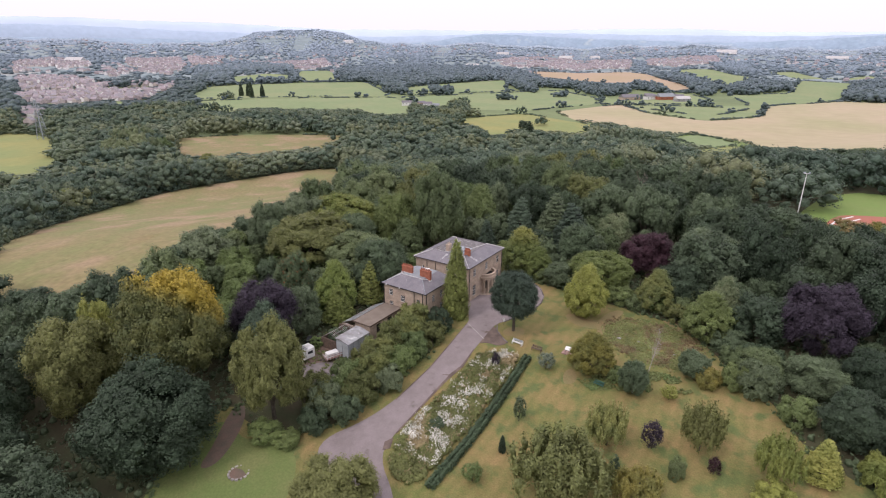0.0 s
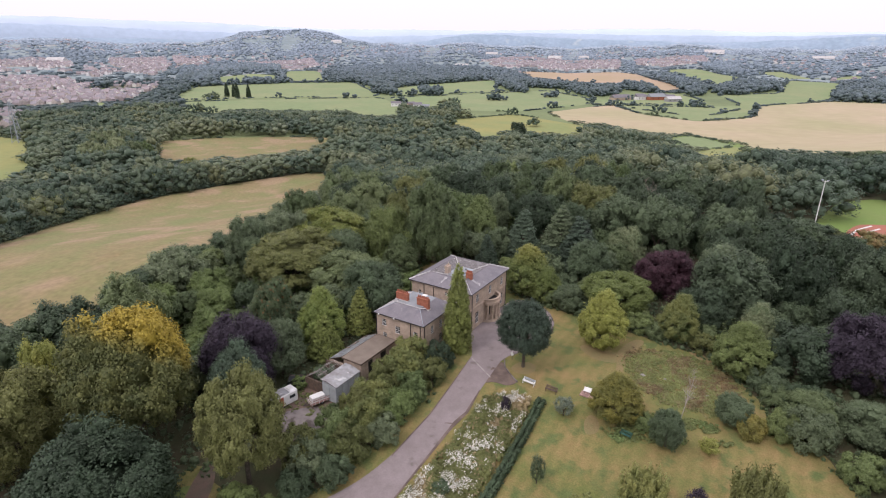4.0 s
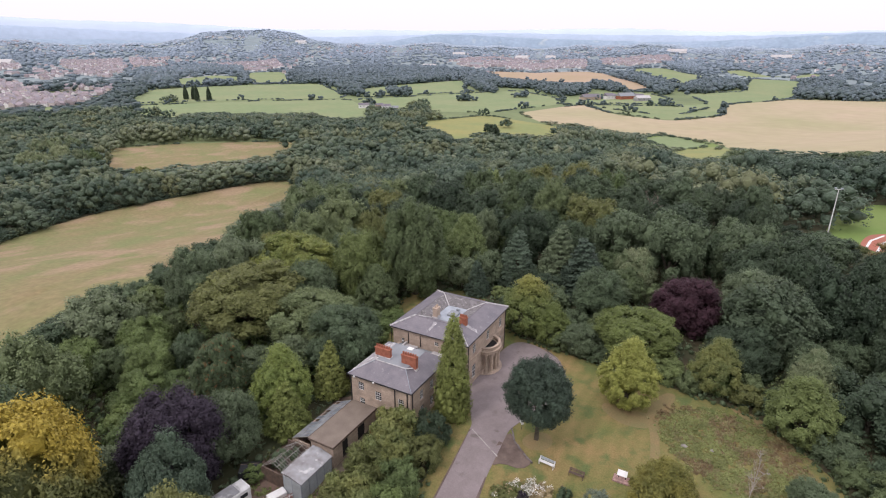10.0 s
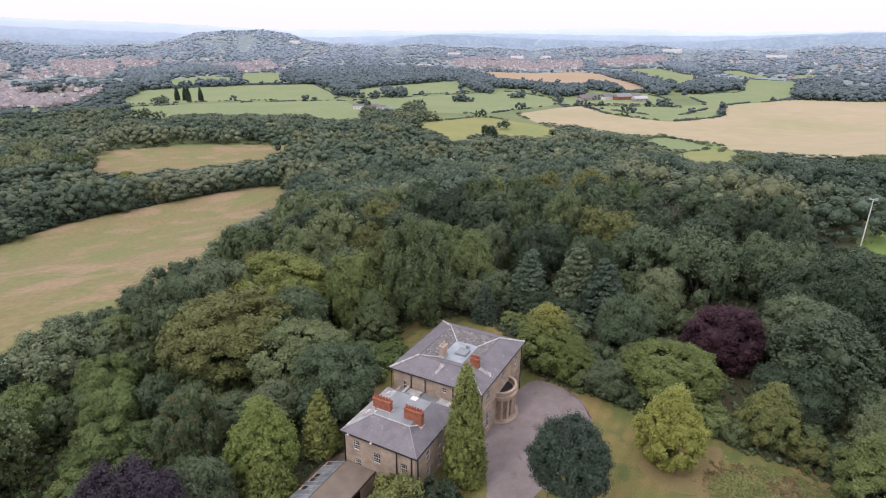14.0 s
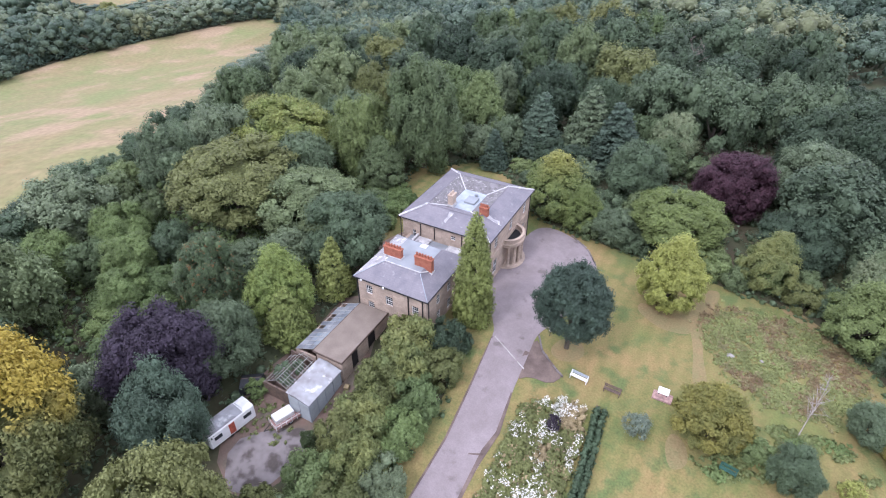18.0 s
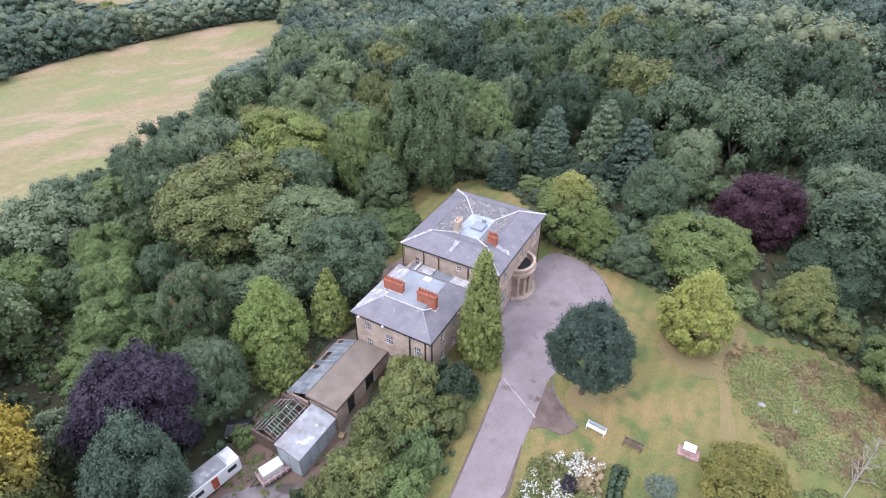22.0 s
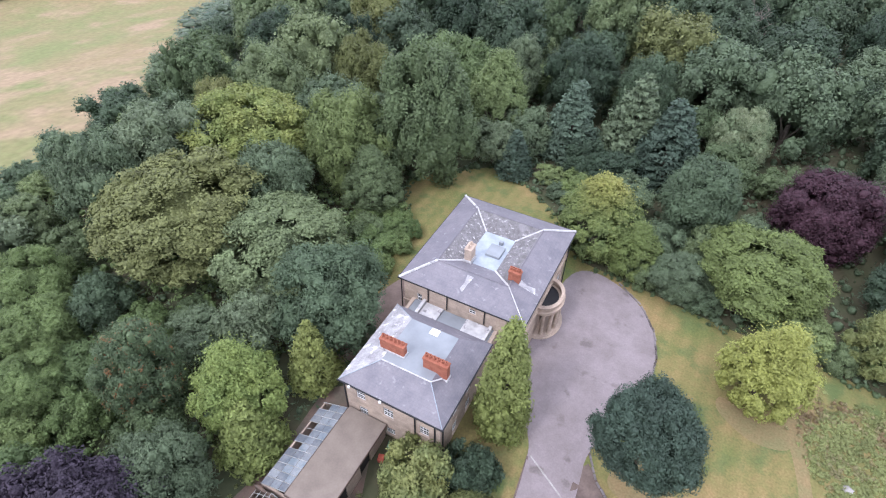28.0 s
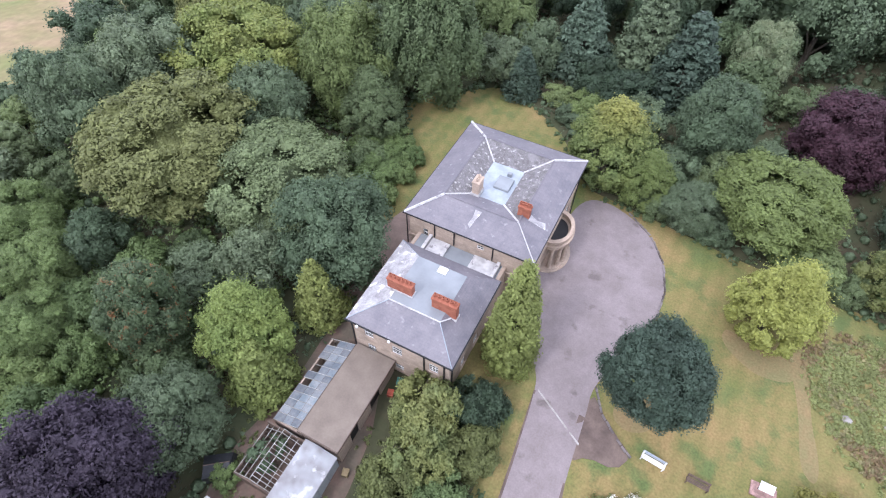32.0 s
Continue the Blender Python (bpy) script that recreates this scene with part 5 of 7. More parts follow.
    for x, y, n in ((-276, 1121, 5), (-79, 1342, 6), (-607, 853, 4), (-358, 995, 5), (-843, 578, 7), (-1139, 867, 6), (-1119, 921, 8), (-659, 400, 5), (-1087, 951, 5), (-420, 860, 3), (-402, 872, 3), (-205, 560, 2)):
        add(x + rng.normal(0, 4.5 * n**0.5, n), y + rng.normal(0, 4.5 * n**0.5, n), 1 if y < 700 else 2, rng.uniform(0.9, 1.6, n), rng.uniform(0.7, 1.2, n))
    for kind, poly in FIELDS[:-1]:
        for (ax, ay), (bx, by) in zip(poly, poly[1:] + poly[:1]):
            length = math.hypot(bx - ax, by - ay)
            far = math.hypot(ax, ay)
            away = np.array(((ax + bx) / 2 - 52, (ay + by) / 2 + 74))
            away *= 8 / np.linalg.norm(away)
            if poly is FIELDS[0][1]:
                if not inside(poly, (ax + bx) / 2 + away[0], (ay + by) / 2 + away[1]):
                    n = int(length / 3)
                    t = rng.uniform(size=n)
                    add(ax + t * (bx - ax) - 3 + rng.normal(0, 1.5, n), ay + t * (by - ay) + rng.normal(0, 1.5, n), 0, rng.uniform(0.4, 0.85, n), rng.uniform(0.25, 0.6, n))
                continue
            n = int(length / 4)
            t = rng.uniform(size=n)
            t = t[[noise.noise(Vector((ax * 0.03 + v * length * 0.012, ay * 0.03, 2))) > -0.15 for v in t]]
            tree = rng.uniform(size=t.shape) < (0.05 if far > 700 else 0)
            add(ax + t * (bx - ax) + rng.normal(0, 1.2, t.shape), ay + t * (by - ay) + rng.normal(0, 1.2, t.shape), 1 if far < 800 else 2,
                np.where(tree, rng.uniform(0.8, 1.3, t.shape), rng.uniform(0.3, 0.6, t.shape)), np.where(tree, rng.uniform(0.6, 1.0, t.shape), rng.uniform(0.12, 0.26, t.shape)))
    spots = np.vstack(spots)
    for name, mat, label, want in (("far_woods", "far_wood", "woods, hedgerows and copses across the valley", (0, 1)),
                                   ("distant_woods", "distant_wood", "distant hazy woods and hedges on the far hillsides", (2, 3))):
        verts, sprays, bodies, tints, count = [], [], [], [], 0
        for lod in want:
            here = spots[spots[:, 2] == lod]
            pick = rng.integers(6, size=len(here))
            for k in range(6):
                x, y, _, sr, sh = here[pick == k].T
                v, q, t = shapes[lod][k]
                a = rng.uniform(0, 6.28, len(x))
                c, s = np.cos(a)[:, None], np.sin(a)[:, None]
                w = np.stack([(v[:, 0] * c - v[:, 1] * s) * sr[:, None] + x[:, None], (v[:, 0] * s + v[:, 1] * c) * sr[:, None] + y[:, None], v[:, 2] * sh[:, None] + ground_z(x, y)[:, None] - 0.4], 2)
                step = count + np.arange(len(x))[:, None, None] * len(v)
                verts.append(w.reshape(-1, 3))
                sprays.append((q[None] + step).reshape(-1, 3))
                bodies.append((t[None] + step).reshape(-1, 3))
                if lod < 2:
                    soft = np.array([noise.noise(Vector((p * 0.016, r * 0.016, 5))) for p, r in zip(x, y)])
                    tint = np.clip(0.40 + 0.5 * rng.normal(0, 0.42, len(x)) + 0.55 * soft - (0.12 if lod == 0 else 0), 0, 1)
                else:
                    # tint grows with distance, so farther crowns take the hazier leaf colour
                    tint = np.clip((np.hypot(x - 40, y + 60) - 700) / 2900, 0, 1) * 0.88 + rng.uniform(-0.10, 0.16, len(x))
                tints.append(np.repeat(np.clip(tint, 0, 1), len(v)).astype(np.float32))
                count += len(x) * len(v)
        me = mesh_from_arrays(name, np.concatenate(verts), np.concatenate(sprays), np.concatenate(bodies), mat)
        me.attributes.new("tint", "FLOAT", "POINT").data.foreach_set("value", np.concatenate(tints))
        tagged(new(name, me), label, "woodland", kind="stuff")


far_woods()


def undergrowth():
    """Brambles and ferns on the woodland floor and along its edge."""
    rng = np.random.default_rng(41)
    g = np.arange(-75, 110, 2.3)
    x, y = np.meshgrid(g, g)
    x, y = (x + rng.uniform(-1.1, 1.1, x.shape)).ravel(), (y + rng.uniform(-1.1, 1.1, y.shape)).ravel()
    near = np.hypot(x - 15, y - 5) < 92
    ok = near & in_view(x, y) & ~open_land(x, y)
    x, y = x[ok], y[ok]
    r = rng.uniform(0.8, 1.7, x.shape)
    lobes = np.column_stack([x, y, ground_z(x, y) + r * 0.25, r, r, r * rng.uniform(0.6, 1.3, x.shape)])
    me = mesh_from_arrays("undergrowth", *foliage(rng, lobes, 0.30, 22, core=0.5, centre=(15, 5, -40), skip=-0.3), "dark")
    tagged(new("undergrowth", me), "brambles and ferns under the trees", "undergrowth", kind="stuff")


undergrowth()


def bracken_slope():
    """Bright bracken between the trees of the western slope."""
    rng = np.random.default_rng(43)
    gx, gy = np.meshgrid(np.arange(-56, -9, 1.7), np.arange(-36, 18, 1.7))
    x, y = (gx + rng.uniform(-0.8, 0.8, gx.shape)).ravel(), (gy + rng.uniform(-0.8, 0.8, gx.shape)).ravel()
    ok = ~open_land(x, y) & ~inside(LAWN, x, y)
    x, y = x[ok], y[ok]
    r = rng.uniform(0.8, 1.4, x.shape)
    lobes = np.column_stack([x, y, ground_z(x, y) + r * 0.7, r, r, r * rng.uniform(0.8, 1.3, x.shape)])
    me = mesh_from_arrays("bracken", *foliage(rng, lobes, 0.26, 34, core=0.5, centre=(-20, -5, -40), skip=-0.1), "bracken")
    tagged(new("bracken", me), "bright green bracken on the slope under the trees", "bracken", kind="stuff")


bracken_slope()
# ---- drive
DRIVE = [(16.0, -1.5), (19.4, -6.5), (20.1, -8.5), (20.8, -15.8), (21.6, -24.5), (21.2, -34.7), (19.5, -41.8), (16.2, -47.9), (18.6, -52.0), (26.0, -53.5), (33.7, -57.0),
         (37.0, -55.0), (33.0, -50.6), (27.2, -46.6), (25.9, -42.5), (26.0, -32.0), (26.6, -21.3), (25.9, -15.2), (25.6, -9.0), (25.2, -5.4), (27.0, -1.0), (28.6, 3.5), (29.2, 8.5), (28.4, 13.0),
         (26.0, 17.0), (22.0, 19.8), (17.6, 20.8), (15.4, 18.5), (14.9, 12.0), (14.9, 0.6)]


def sheet(name, poly, mat, lift, label, category, step=3.0, kind="structure", edge=0.06):
    """A thin slab laid on the land."""
    xs, ys = [p[0] for p in poly], [p[1] for p in poly]
    pts = [Vector(p) for p in poly]
    n = len(pts)
    gx, gy = np.meshgrid(np.arange(min(xs), max(xs), step), np.arange(min(ys), max(ys), step))
    ok = inside(poly, gx.ravel(), gy.ravel())
    pts += [Vector(p) for p in zip(gx.ravel()[ok], gy.ravel()[ok])]
    v, _, f, *_ = geometry.delaunay_2d_cdt(pts, [(i, (i + 1) % n) for i in range(n)], [], 1, 1e-4)
    top = [(p.x, p.y, gz(p.x, p.y) + lift) for p in v]
    low = [(x, y, gz(x, y) - edge) for x, y in poly]
    up = [(x, y, gz(x, y) + lift) for x, y in poly]
    k = len(top)
    faces = [tuple(g) for g in f] + [(k + i, k + (i + 1) % n, k + n + (i + 1) % n, k + n + i) for i in range(n)]
    ob = new(name, mesh_of(name, top + low + up, faces, [mat]))
    return tagged(ob, label, category, kind=kind)


sheet("road", rounded(DRIVE, 2), "asphalt", 0.05, "worn pinkish-grey asphalt drive with a turning circle", "driveway")
sheet("pavement", rounded([(25.4, -6.0), (26.9, -7.6), (28.9, -9.3), (30.8, -10.5), (29.8, -12.4), (27.0, -12.4), (25.6, -13.6), (24.8, -10.2)], 1), "stain", 0.035, "dark damp gravel apron beside the drive", "path", 1.5)
sheet("yard_pavement", rounded([(-1.5, -36.5), (2, -32.8), (6.6, -30.5), (7.6, -34), (6, -40), (2, -41)], 1), "yard", 0.03, "cracked concrete yard", "yard", 2.0)

# ---- the house
EAVE, RIDGE, WELL = 8.6, 9.95, 8.9
house = root("country_house", (0, 0, 0), "two-storey sandstone villa with hipped slate roofs and a columned porch", "house")


def wall(name, length, height, thick, holes, place, mat="sandstone", trim=(0, 0)):
    """A wall along +x with openings through it, set by the pose place."""
    us = sorted({trim[0], length - trim[1], *(h[0] for h in holes), *(h[1] for h in holes)})
    vs = sorted({0, height, *(h[2] for h in holes), *(h[3] for h in holes)})
    cells = []
    for u0, u1 in zip(us, us[1:]):
        for v0, v1 in zip(vs, vs[1:]):
            if not any(h[0] <= u0 and u1 <= h[1] and h[2] <= v0 and v1 <= h[3] for h in holes):
                cells.append(box(u0, u1, 0, thick, v0, v1))
    return part(name, moved(join(*cells), place), mat, house)


def sash_window(u0, u1, v0, v1, place, cols=3, rows=4):
    """A white sash window with glazing bars, panes and a stone sill; the wall's outer face is y = 0."""
    w = new("window")
    w.parent = house
    f = 0.07
    part("window_frame", moved(join(box(u0, u0 + f, 0.10, 0.18, v0, v1), box(u1 - f, u1, 0.10, 0.18, v0, v1), box(u0 + f, u1 - f, 0.10, 0.18, v0, v0 + f),
                                    box(u0 + f, u1 - f, 0.10, 0.18, v1 - f, v1), box(u0 + f, u1 - f, 0.09, 0.17, (v0 + v1) / 2 - 0.03, (v0 + v1) / 2 + 0.03),
                                    *[box(u0 + (u1 - u0) * i / cols - 0.015, u0 + (u1 - u0) * i / cols + 0.015, 0.11, 0.14, v0 + f, v1 - f) for i in range(1, cols)],
                                    *[box(u0 + f, u1 - f, 0.112, 0.138, v0 + (v1 - v0) * i / rows - 0.015, v0 + (v1 - v0) * i / rows + 0.015) for i in range(1, rows) if i != rows // 2]), place), "white", w)
    for z0, z1 in ((v0 + f, (v0 + v1) / 2 - 0.03), ((v0 + v1) / 2 + 0.03, v1 - f)):
        part("pane", moved(box(u0 + f, u1 - f, 0.145, 0.155, z0, z1), place), "glass", w)
    part("window_sill", moved(box(u0 - 0.12, u1 + 0.12, -0.10, 0.10, v0 - 0.14, v0 - 0.002), place), "sandstone", w)
    part("lintel", moved(box(u0 - 0.15, u1 + 0.15, -0.025, 0.0, v1 + 0.002, v1 + 0.25), place), "sandstone", w)


EAST = Matrix.Translation((14.85, 0.4, 0)) @ Matrix.Rotation(math.pi / 2, 4, "Z")
SOUTH = Matrix.Translation((0.4, 0.4, 0))
WEST = Matrix.Translation((0.4, 16.8, 0)) @ Matrix.Rotation(-math.pi / 2, 4, "Z")
NORTH = Matrix.Translation((14.85, 16.8, 0)) @ Matrix.Rotation(math.pi, 4, "Z")
east_holes = [(2.4, 3.6, 5.55, 7.4), (8.0, 9.2, 5.55, 7.4), (13.6, 14.8, 5.55, 7.4), (2.3, 3.7, 0.8, 3.4), (13.5, 14.9, 0.8, 3.4), (7.9, 9.3, 0.15, 2.9)]
west_holes = [(u, u + 1.2, v0, v1) for u in (2.2, 7.6, 13.0) for v0, v1 in ((1.0, 3.3), (5.5, 7.4))]
south_holes = [(8.3, 9.1, 6.75, 7.5), (1.7, 2.3, 5.3, 6.6)]
wall("wall", 16.4, EAVE - 0.05, 0.4, east_holes, EAST, trim=(0.402, 0.402))
wall("wall", 14.45, EAVE - 0.05, 0.4, south_holes, SOUTH)
wall("wall", 16.4, EAVE - 0.05, 0.4, west_holes, WEST, trim=(0.402, 0.402))
wall("wall", 14.45, EAVE - 0.05, 0.4, [(u, u + 1.2, v0, v1) for u in (2.4, 6.6, 10.8) for v0, v1 in ((1.0, 3.3), (5.5, 7.4))], NORTH)
for h in east_holes[:5]:
    sash_window(*h, EAST)
for h in west_holes:
    sash_window(*h, WEST)
sash_window(*south_holes[0], SOUTH, 2, 2)
sash_window(*south_holes[1], SOUTH, 2, 2)
for u in (2.4, 6.6, 10.8):
    for v0, v1 in ((1.0, 3.3), (5.5, 7.4)):
        sash_window(u, u + 1.2, v0, v1, NORTH)
part("plinth", join(box(0.3, 14.95, 0.3, 0.398, -0.6, 0.55), box(14.852, 14.96, 0.3, 16.9, -0.6, 0.55), box(0.29, 0.398, 0.3, 16.9, -0.6, 0.55)), "sandstone", house)
part("string_course", join(box(14.852, 15.02, 0.35, 16.85, 4.62, 4.92), box(0.25, 15.02, 0.25, 0.398, 4.62, 4.92), box(0.25, 0.398, 0.4, 16.85, 4.62, 4.92), box(0.35, 14.9, 16.802, 16.97, 4.62, 4.92)), "sandstone", house)
part("cornice", join(box(14.852, 15.1, 0.2, 17.0, 8.15, 8.5), box(0.15, 15.1, 0.12, 0.398, 8.15, 8.5), box(0.12, 0.398, 0.4, 17.0, 8.15, 8.5), box(0.4, 14.85, 16.802, 17.05, 8.15, 8.5)), "sandstone", house)
for x, y, z0 in ((0.18, 0.18, -0.3), (3.6, 0.28, 5.9), (6.0, 0.28, 5.9), (10.6, 0.28, 6.0), (14.98, 0.9, 0.0), (15.06, 16.4, 0.0)):
    part("drainpipe", rod((x, y, z0), (x, y, 8.45), 0.07, n=8), "iron", house)
part("gutter", join(box(-0.14, 15.4, -0.14, -0.02, 8.46, 8.58), box(15.27, 15.39, -0.02, 17.34, 8.46, 8.58), box(-0.14, -0.02, -0.02, 17.34, 8.46, 8.58), box(-0.02, 15.27, 17.22, 17.34, 8.46, 8.58)), "iron", house)


def ring_roof(x0, x1, y0, y1, z0, inset, z1):
    """Four hipped slopes from the outer edge to an inner rectangle."""
    o = [(x0, y0), (x1, y0), (x1, y1), (x0, y1)]
    q = [(x0 + inset, y0 + inset), (x1 - inset, y0 + inset), (x1 - inset, y1 - inset), (x0 + inset, y1 - inset)]
    v = [(x, y, z0) for x, y in o] + [(x, y, z1) for x, y in q] + [(x, y, z0 - 0.14) for x, y in o]
    f = [(i, (i + 1) % 4, 4 + (i + 1) % 4, 4 + i) for i in range(4)] + [(8 + i, 8 + (i + 1) % 4, (i + 1) % 4, i) for i in range(4)]
    return v, f


roof = part("roof", ring_roof(-0.05, 15.3, -0.05, 17.25, EAVE, 3.3, RIDGE), "slate", house)
inner = part("roof_well", ([(3.25, 3.25, RIDGE), (12.0, 3.25, RIDGE), (12.0, 13.95, RIDGE), (3.25, 13.95, RIDGE), (5.6, 5.7, WELL), (9.4, 5.7, WELL), (9.4, 11.5, WELL), (5.6, 11.5, WELL)],
                           [(1, 2, 6, 5), (2, 3, 7, 6), (3, 0, 4, 7)]), "moss_slate", house, "mossy broken slate slopes")
part("inner_slope", ([(3.25, 3.25, RIDGE), (12.0, 3.25, RIDGE), (9.4, 5.7, WELL), (5.6, 5.7, WELL)], [(0, 1, 2, 3)]), "slate", house)
part("lead_flat", box(5.55, 9.45, 5.65, 11.55, WELL - 0.1, WELL + 0.02), "lead", house, "pale lead flat")
part("skylight", join(box(7.2, 9.0, 7.6, 9.6, WELL + 0.02, WELL + 0.35, 0.05), box(7.9, 8.4, 10.0, 10.4, WELL + 0.02, WELL + 0.5, 0.04)), "felt", house, "low grey roof hatch")


def capping(p, q, r=0.13, mat="white_lead"):
    return part("hip_capping", rod(p, q, r, n=6), mat, house)


for o, i, w in (((0, 0), (3.25, 3.25), (5.6, 5.7)), ((15.25, 17.2), (12.0, 13.95), (9.4, 11.5)), ((0, 17.2), (3.25, 13.95), (5.6, 11.5))):
    capping((*o, EAVE + 0.03), (*i, RIDGE + 0.03), 0.16)
    capping((*i, RIDGE + 0.03), (*w, WELL + 0.05), 0.10)
capping((12.0, 3.25, RIDGE + 0.03), (15.25, 0, EAVE + 0.03), 0.06)
capping((12.0, 3.25, RIDGE + 0.03), (9.4, 5.7, WELL + 0.05), 0.12)
for a, b in (((3.25, 3.25), (12, 3.25)), ((12, 3.25), (12, 13.95)), ((12, 13.95), (3.25, 13.95)), ((3.25, 13.95), (3.25, 3.25))):
    capping((*a, RIDGE + 0.02), (*b, RIDGE + 0.02), 0.07, "slate")


def chimney(x0, x1, y0, y1, z0, z1, pots, along_x, mat="brick"):
    stack = new("chimney")
    stack.parent = house
    part("shaft", box(x0, x1, y0, y1, z0, z1 - 0.2), mat, stack)
    part("chimney_cap", box(x0 - 0.07, x1 + 0.07, y0 - 0.07, y1 + 0.07, z1 - 0.198, z1, 0.03), mat, stack)
    part("flashing", box(x0 - 0.1, x1 + 0.1, y0 - 0.1, y1 + 0.1, z0, z0 + 0.45), "white_lead", stack)
    for i in range(pots):
        t = (i + 0.5) / pots
        cx, cy = (x0 + (x1 - x0) * t, (y0 + y1) / 2) if along_x else ((x0 + x1) / 2, y0 + (y1 - y0) * t)
        part("chimney_pot", moved(lathe([(0.15, 0), (0.13, 0.32), (0.17, 0.34), (0.17, 0.4), (0.10, 0.4), (0.09, 0.1)], 8), Matrix.Translation((cx, cy, z1))), mat, stack)


chimney(11.4, 12.7, 4.38, 5.02, 9.2, 11.15, 5, True)
chimney(5.55, 6.35, 5.4, 6.7, 8.9, 11.0, 2, False, "sandstone")
chimney(3.5, 6.2, -9.33, -8.67, 8.2, 10.05, 6, True)
chimney(8.4, 11.0, -9.33, -8.67, 7.6, 10.05, 6, True)

# bowed porch with columns
PX, PY, PRX = 14.86, 9.0, 2.7


def half_ring(r0, r1, z0, z1, squash=0.80, n=20):
    v = []
    for r, z in ((r1, z0), (r1, z1), (r0, z1), (r0, z0)):
        v += [(PX + r * squash * math.sin(math.pi * i / n), PY + r * math.cos(math.pi * i / n), z) for i in range(n + 1)]
    k = n + 1
    f = [(a * k + i, a * k + i + 1, (a + 1) % 4 * k + i + 1, (a + 1) % 4 * k + i) for a in range(4) for i in range(n)]
    return v, f + [(0, k, 2 * k, 3 * k), (n, 3 * k + n, 2 * k + n, k + n)]


porch = new("porch")
porch.parent = house
part("entablature", join(half_ring(2.05, 2.72, 3.75, 4.25), half_ring(2.0, 2.95, 4.25, 4.42), half_ring(2.3, 2.68, 4.42, 5.0), half_ring(2.25, 2.78, 5.0, 5.12)), "sandstone", porch)
part("porch_roof", half_ring(0.02, 2.31, 4.30, 4.40), "iron", porch, "near-black porch roof")
part("step", join(half_ring(0.02, 3.25, -0.5, 0.14), half_ring(0.02, 2.95, 0.14, 0.27)), "sandstone", porch)
for deg in (24, 52, 78, 102, 128, 156):
    a = radians(deg)
    cx, cy = PX + 2.42 * 0.80 * math.sin(a), PY + 2.42 * math.cos(a)
    part("column", lathe([(0.31, 0.27), (0.31, 0.38), (0.25, 0.42), (0.25, 0.5), (0.24, 2.0), (0.20, 3.45), (0.25, 3.5), (0.29, 3.58), (0.29, 3.75)], 14, cx, cy), "sandstone", porch)
door = part("door", moved(box(7.9, 9.3, 0.2, 0.26, 0.27, 2.9), EAST), "iron", house, "dark painted front door")
part("door_handle", moved(rod((9.1, 0.15, 1.4), (9.1, 0.2, 1.4), 0.04), EAST), "lead", door)

# service wing and the link to it
WX0, WX1, WY0, WY1, WE = 1.5, 12.3, -13.1, -2.8, 6.75
WSOUTH = Matrix.Translation((WX0, WY0, 0))
WEAST = Matrix.Translation((WX1, WY0, 0)) @ Matrix.Rotation(math.pi / 2, 4, "Z")
WWEST = Matrix.Translation((WX0, WY1, 0)) @ Matrix.Rotation(-math.pi / 2, 4, "Z")
ws_holes = [(1.25, 2.3, 4.15, 5.6), (1.4, 2.4, 1.35, 2.75), (4.4, 5.55, 3.3, 4.85), (4.6, 5.6, 0.1, 1.3), (8.6, 9.6, 3.3, 4.85)]
we_holes = [(2.8, 3.8, 3.6, 5.3), (5.8, 6.9, 3.6, 5.3), (2.8, 3.8, 0.6, 2.4), (5.8, 6.9, 0.6, 2.4)]
ww_holes = [(2.5, 3.5, 3.6, 5.3), (6.5, 7.5, 3.6, 5.3)]
wall("wall", WX1 - WX0, WE + 0.6, 0.4, [(a, b, c + 0.6, d + 0.6) for a, b, c, d in ws_holes], WSOUTH @ Matrix.Translation((0, 0, -0.6)))
wall("wall", WY1 - WY0, WE + 0.6, 0.4, [(a, b, c + 0.6, d + 0.6) for a, b, c, d in we_holes], WEAST @ Matrix.Translation((0, 0, -0.6)), trim=(0.402, 0))
wall("wall", WY1 - WY0, WE + 0.6, 0.4, [(a, b, c + 0.6, d + 0.6) for a, b, c, d in ww_holes], WWEST @ Matrix.Translation((0, 0, -0.6)), trim=(0, 0.402))
for hs, pl in ((ws_holes, WSOUTH), (we_holes, WEAST), (ww_holes, WWEST)):
    for h in hs:
        sash_window(*h, pl, 3, 4)
part("string_course", join(box(WX0 - 0.1, WX1 + 0.1, WY0 - 0.1, WY0 - 0.002, 6.2, 6.5), box(WX1 + 0.002, WX1 + 0.1, WY0, WY1, 6.2, 6.5)), "sandstone", house)
part("roof", ([(1.05, -13.5, WE), (12.75, -13.5, WE), (12.75, -2.3, WE), (1.05, -2.3, WE), (4.4, -10.5, 8.5), (9.9, -10.5, 8.5), (9.9, -4.6, 8.5), (4.4, -4.6, 8.5),
               (1.05, -13.5, WE - 0.12), (12.75, -13.5, WE - 0.12), (12.75, -2.3, WE - 0.12), (1.05, -2.3, WE - 0.12)],
              [(0, 1, 5, 4), (1, 2, 6, 5), (2, 3, 7, 6), (8, 9, 1, 0), (9, 10, 2, 1), (10, 11, 3, 2), (11, 8, 0, 3)]), "slate", house)
part("west_slope", ([(1.05, -2.3, WE), (1.05, -13.5, WE), (4.4, -10.5, 8.5), (4.4, -4.6, 8.5)], [(0, 1, 2, 3)]), "pale_slate", house, "lichen-white slate slope")
part("roof_light", box(6.9, 7.9, -5.5, -4.65, 8.525, 8.62, 0.03), "white", house, "small white roof light")
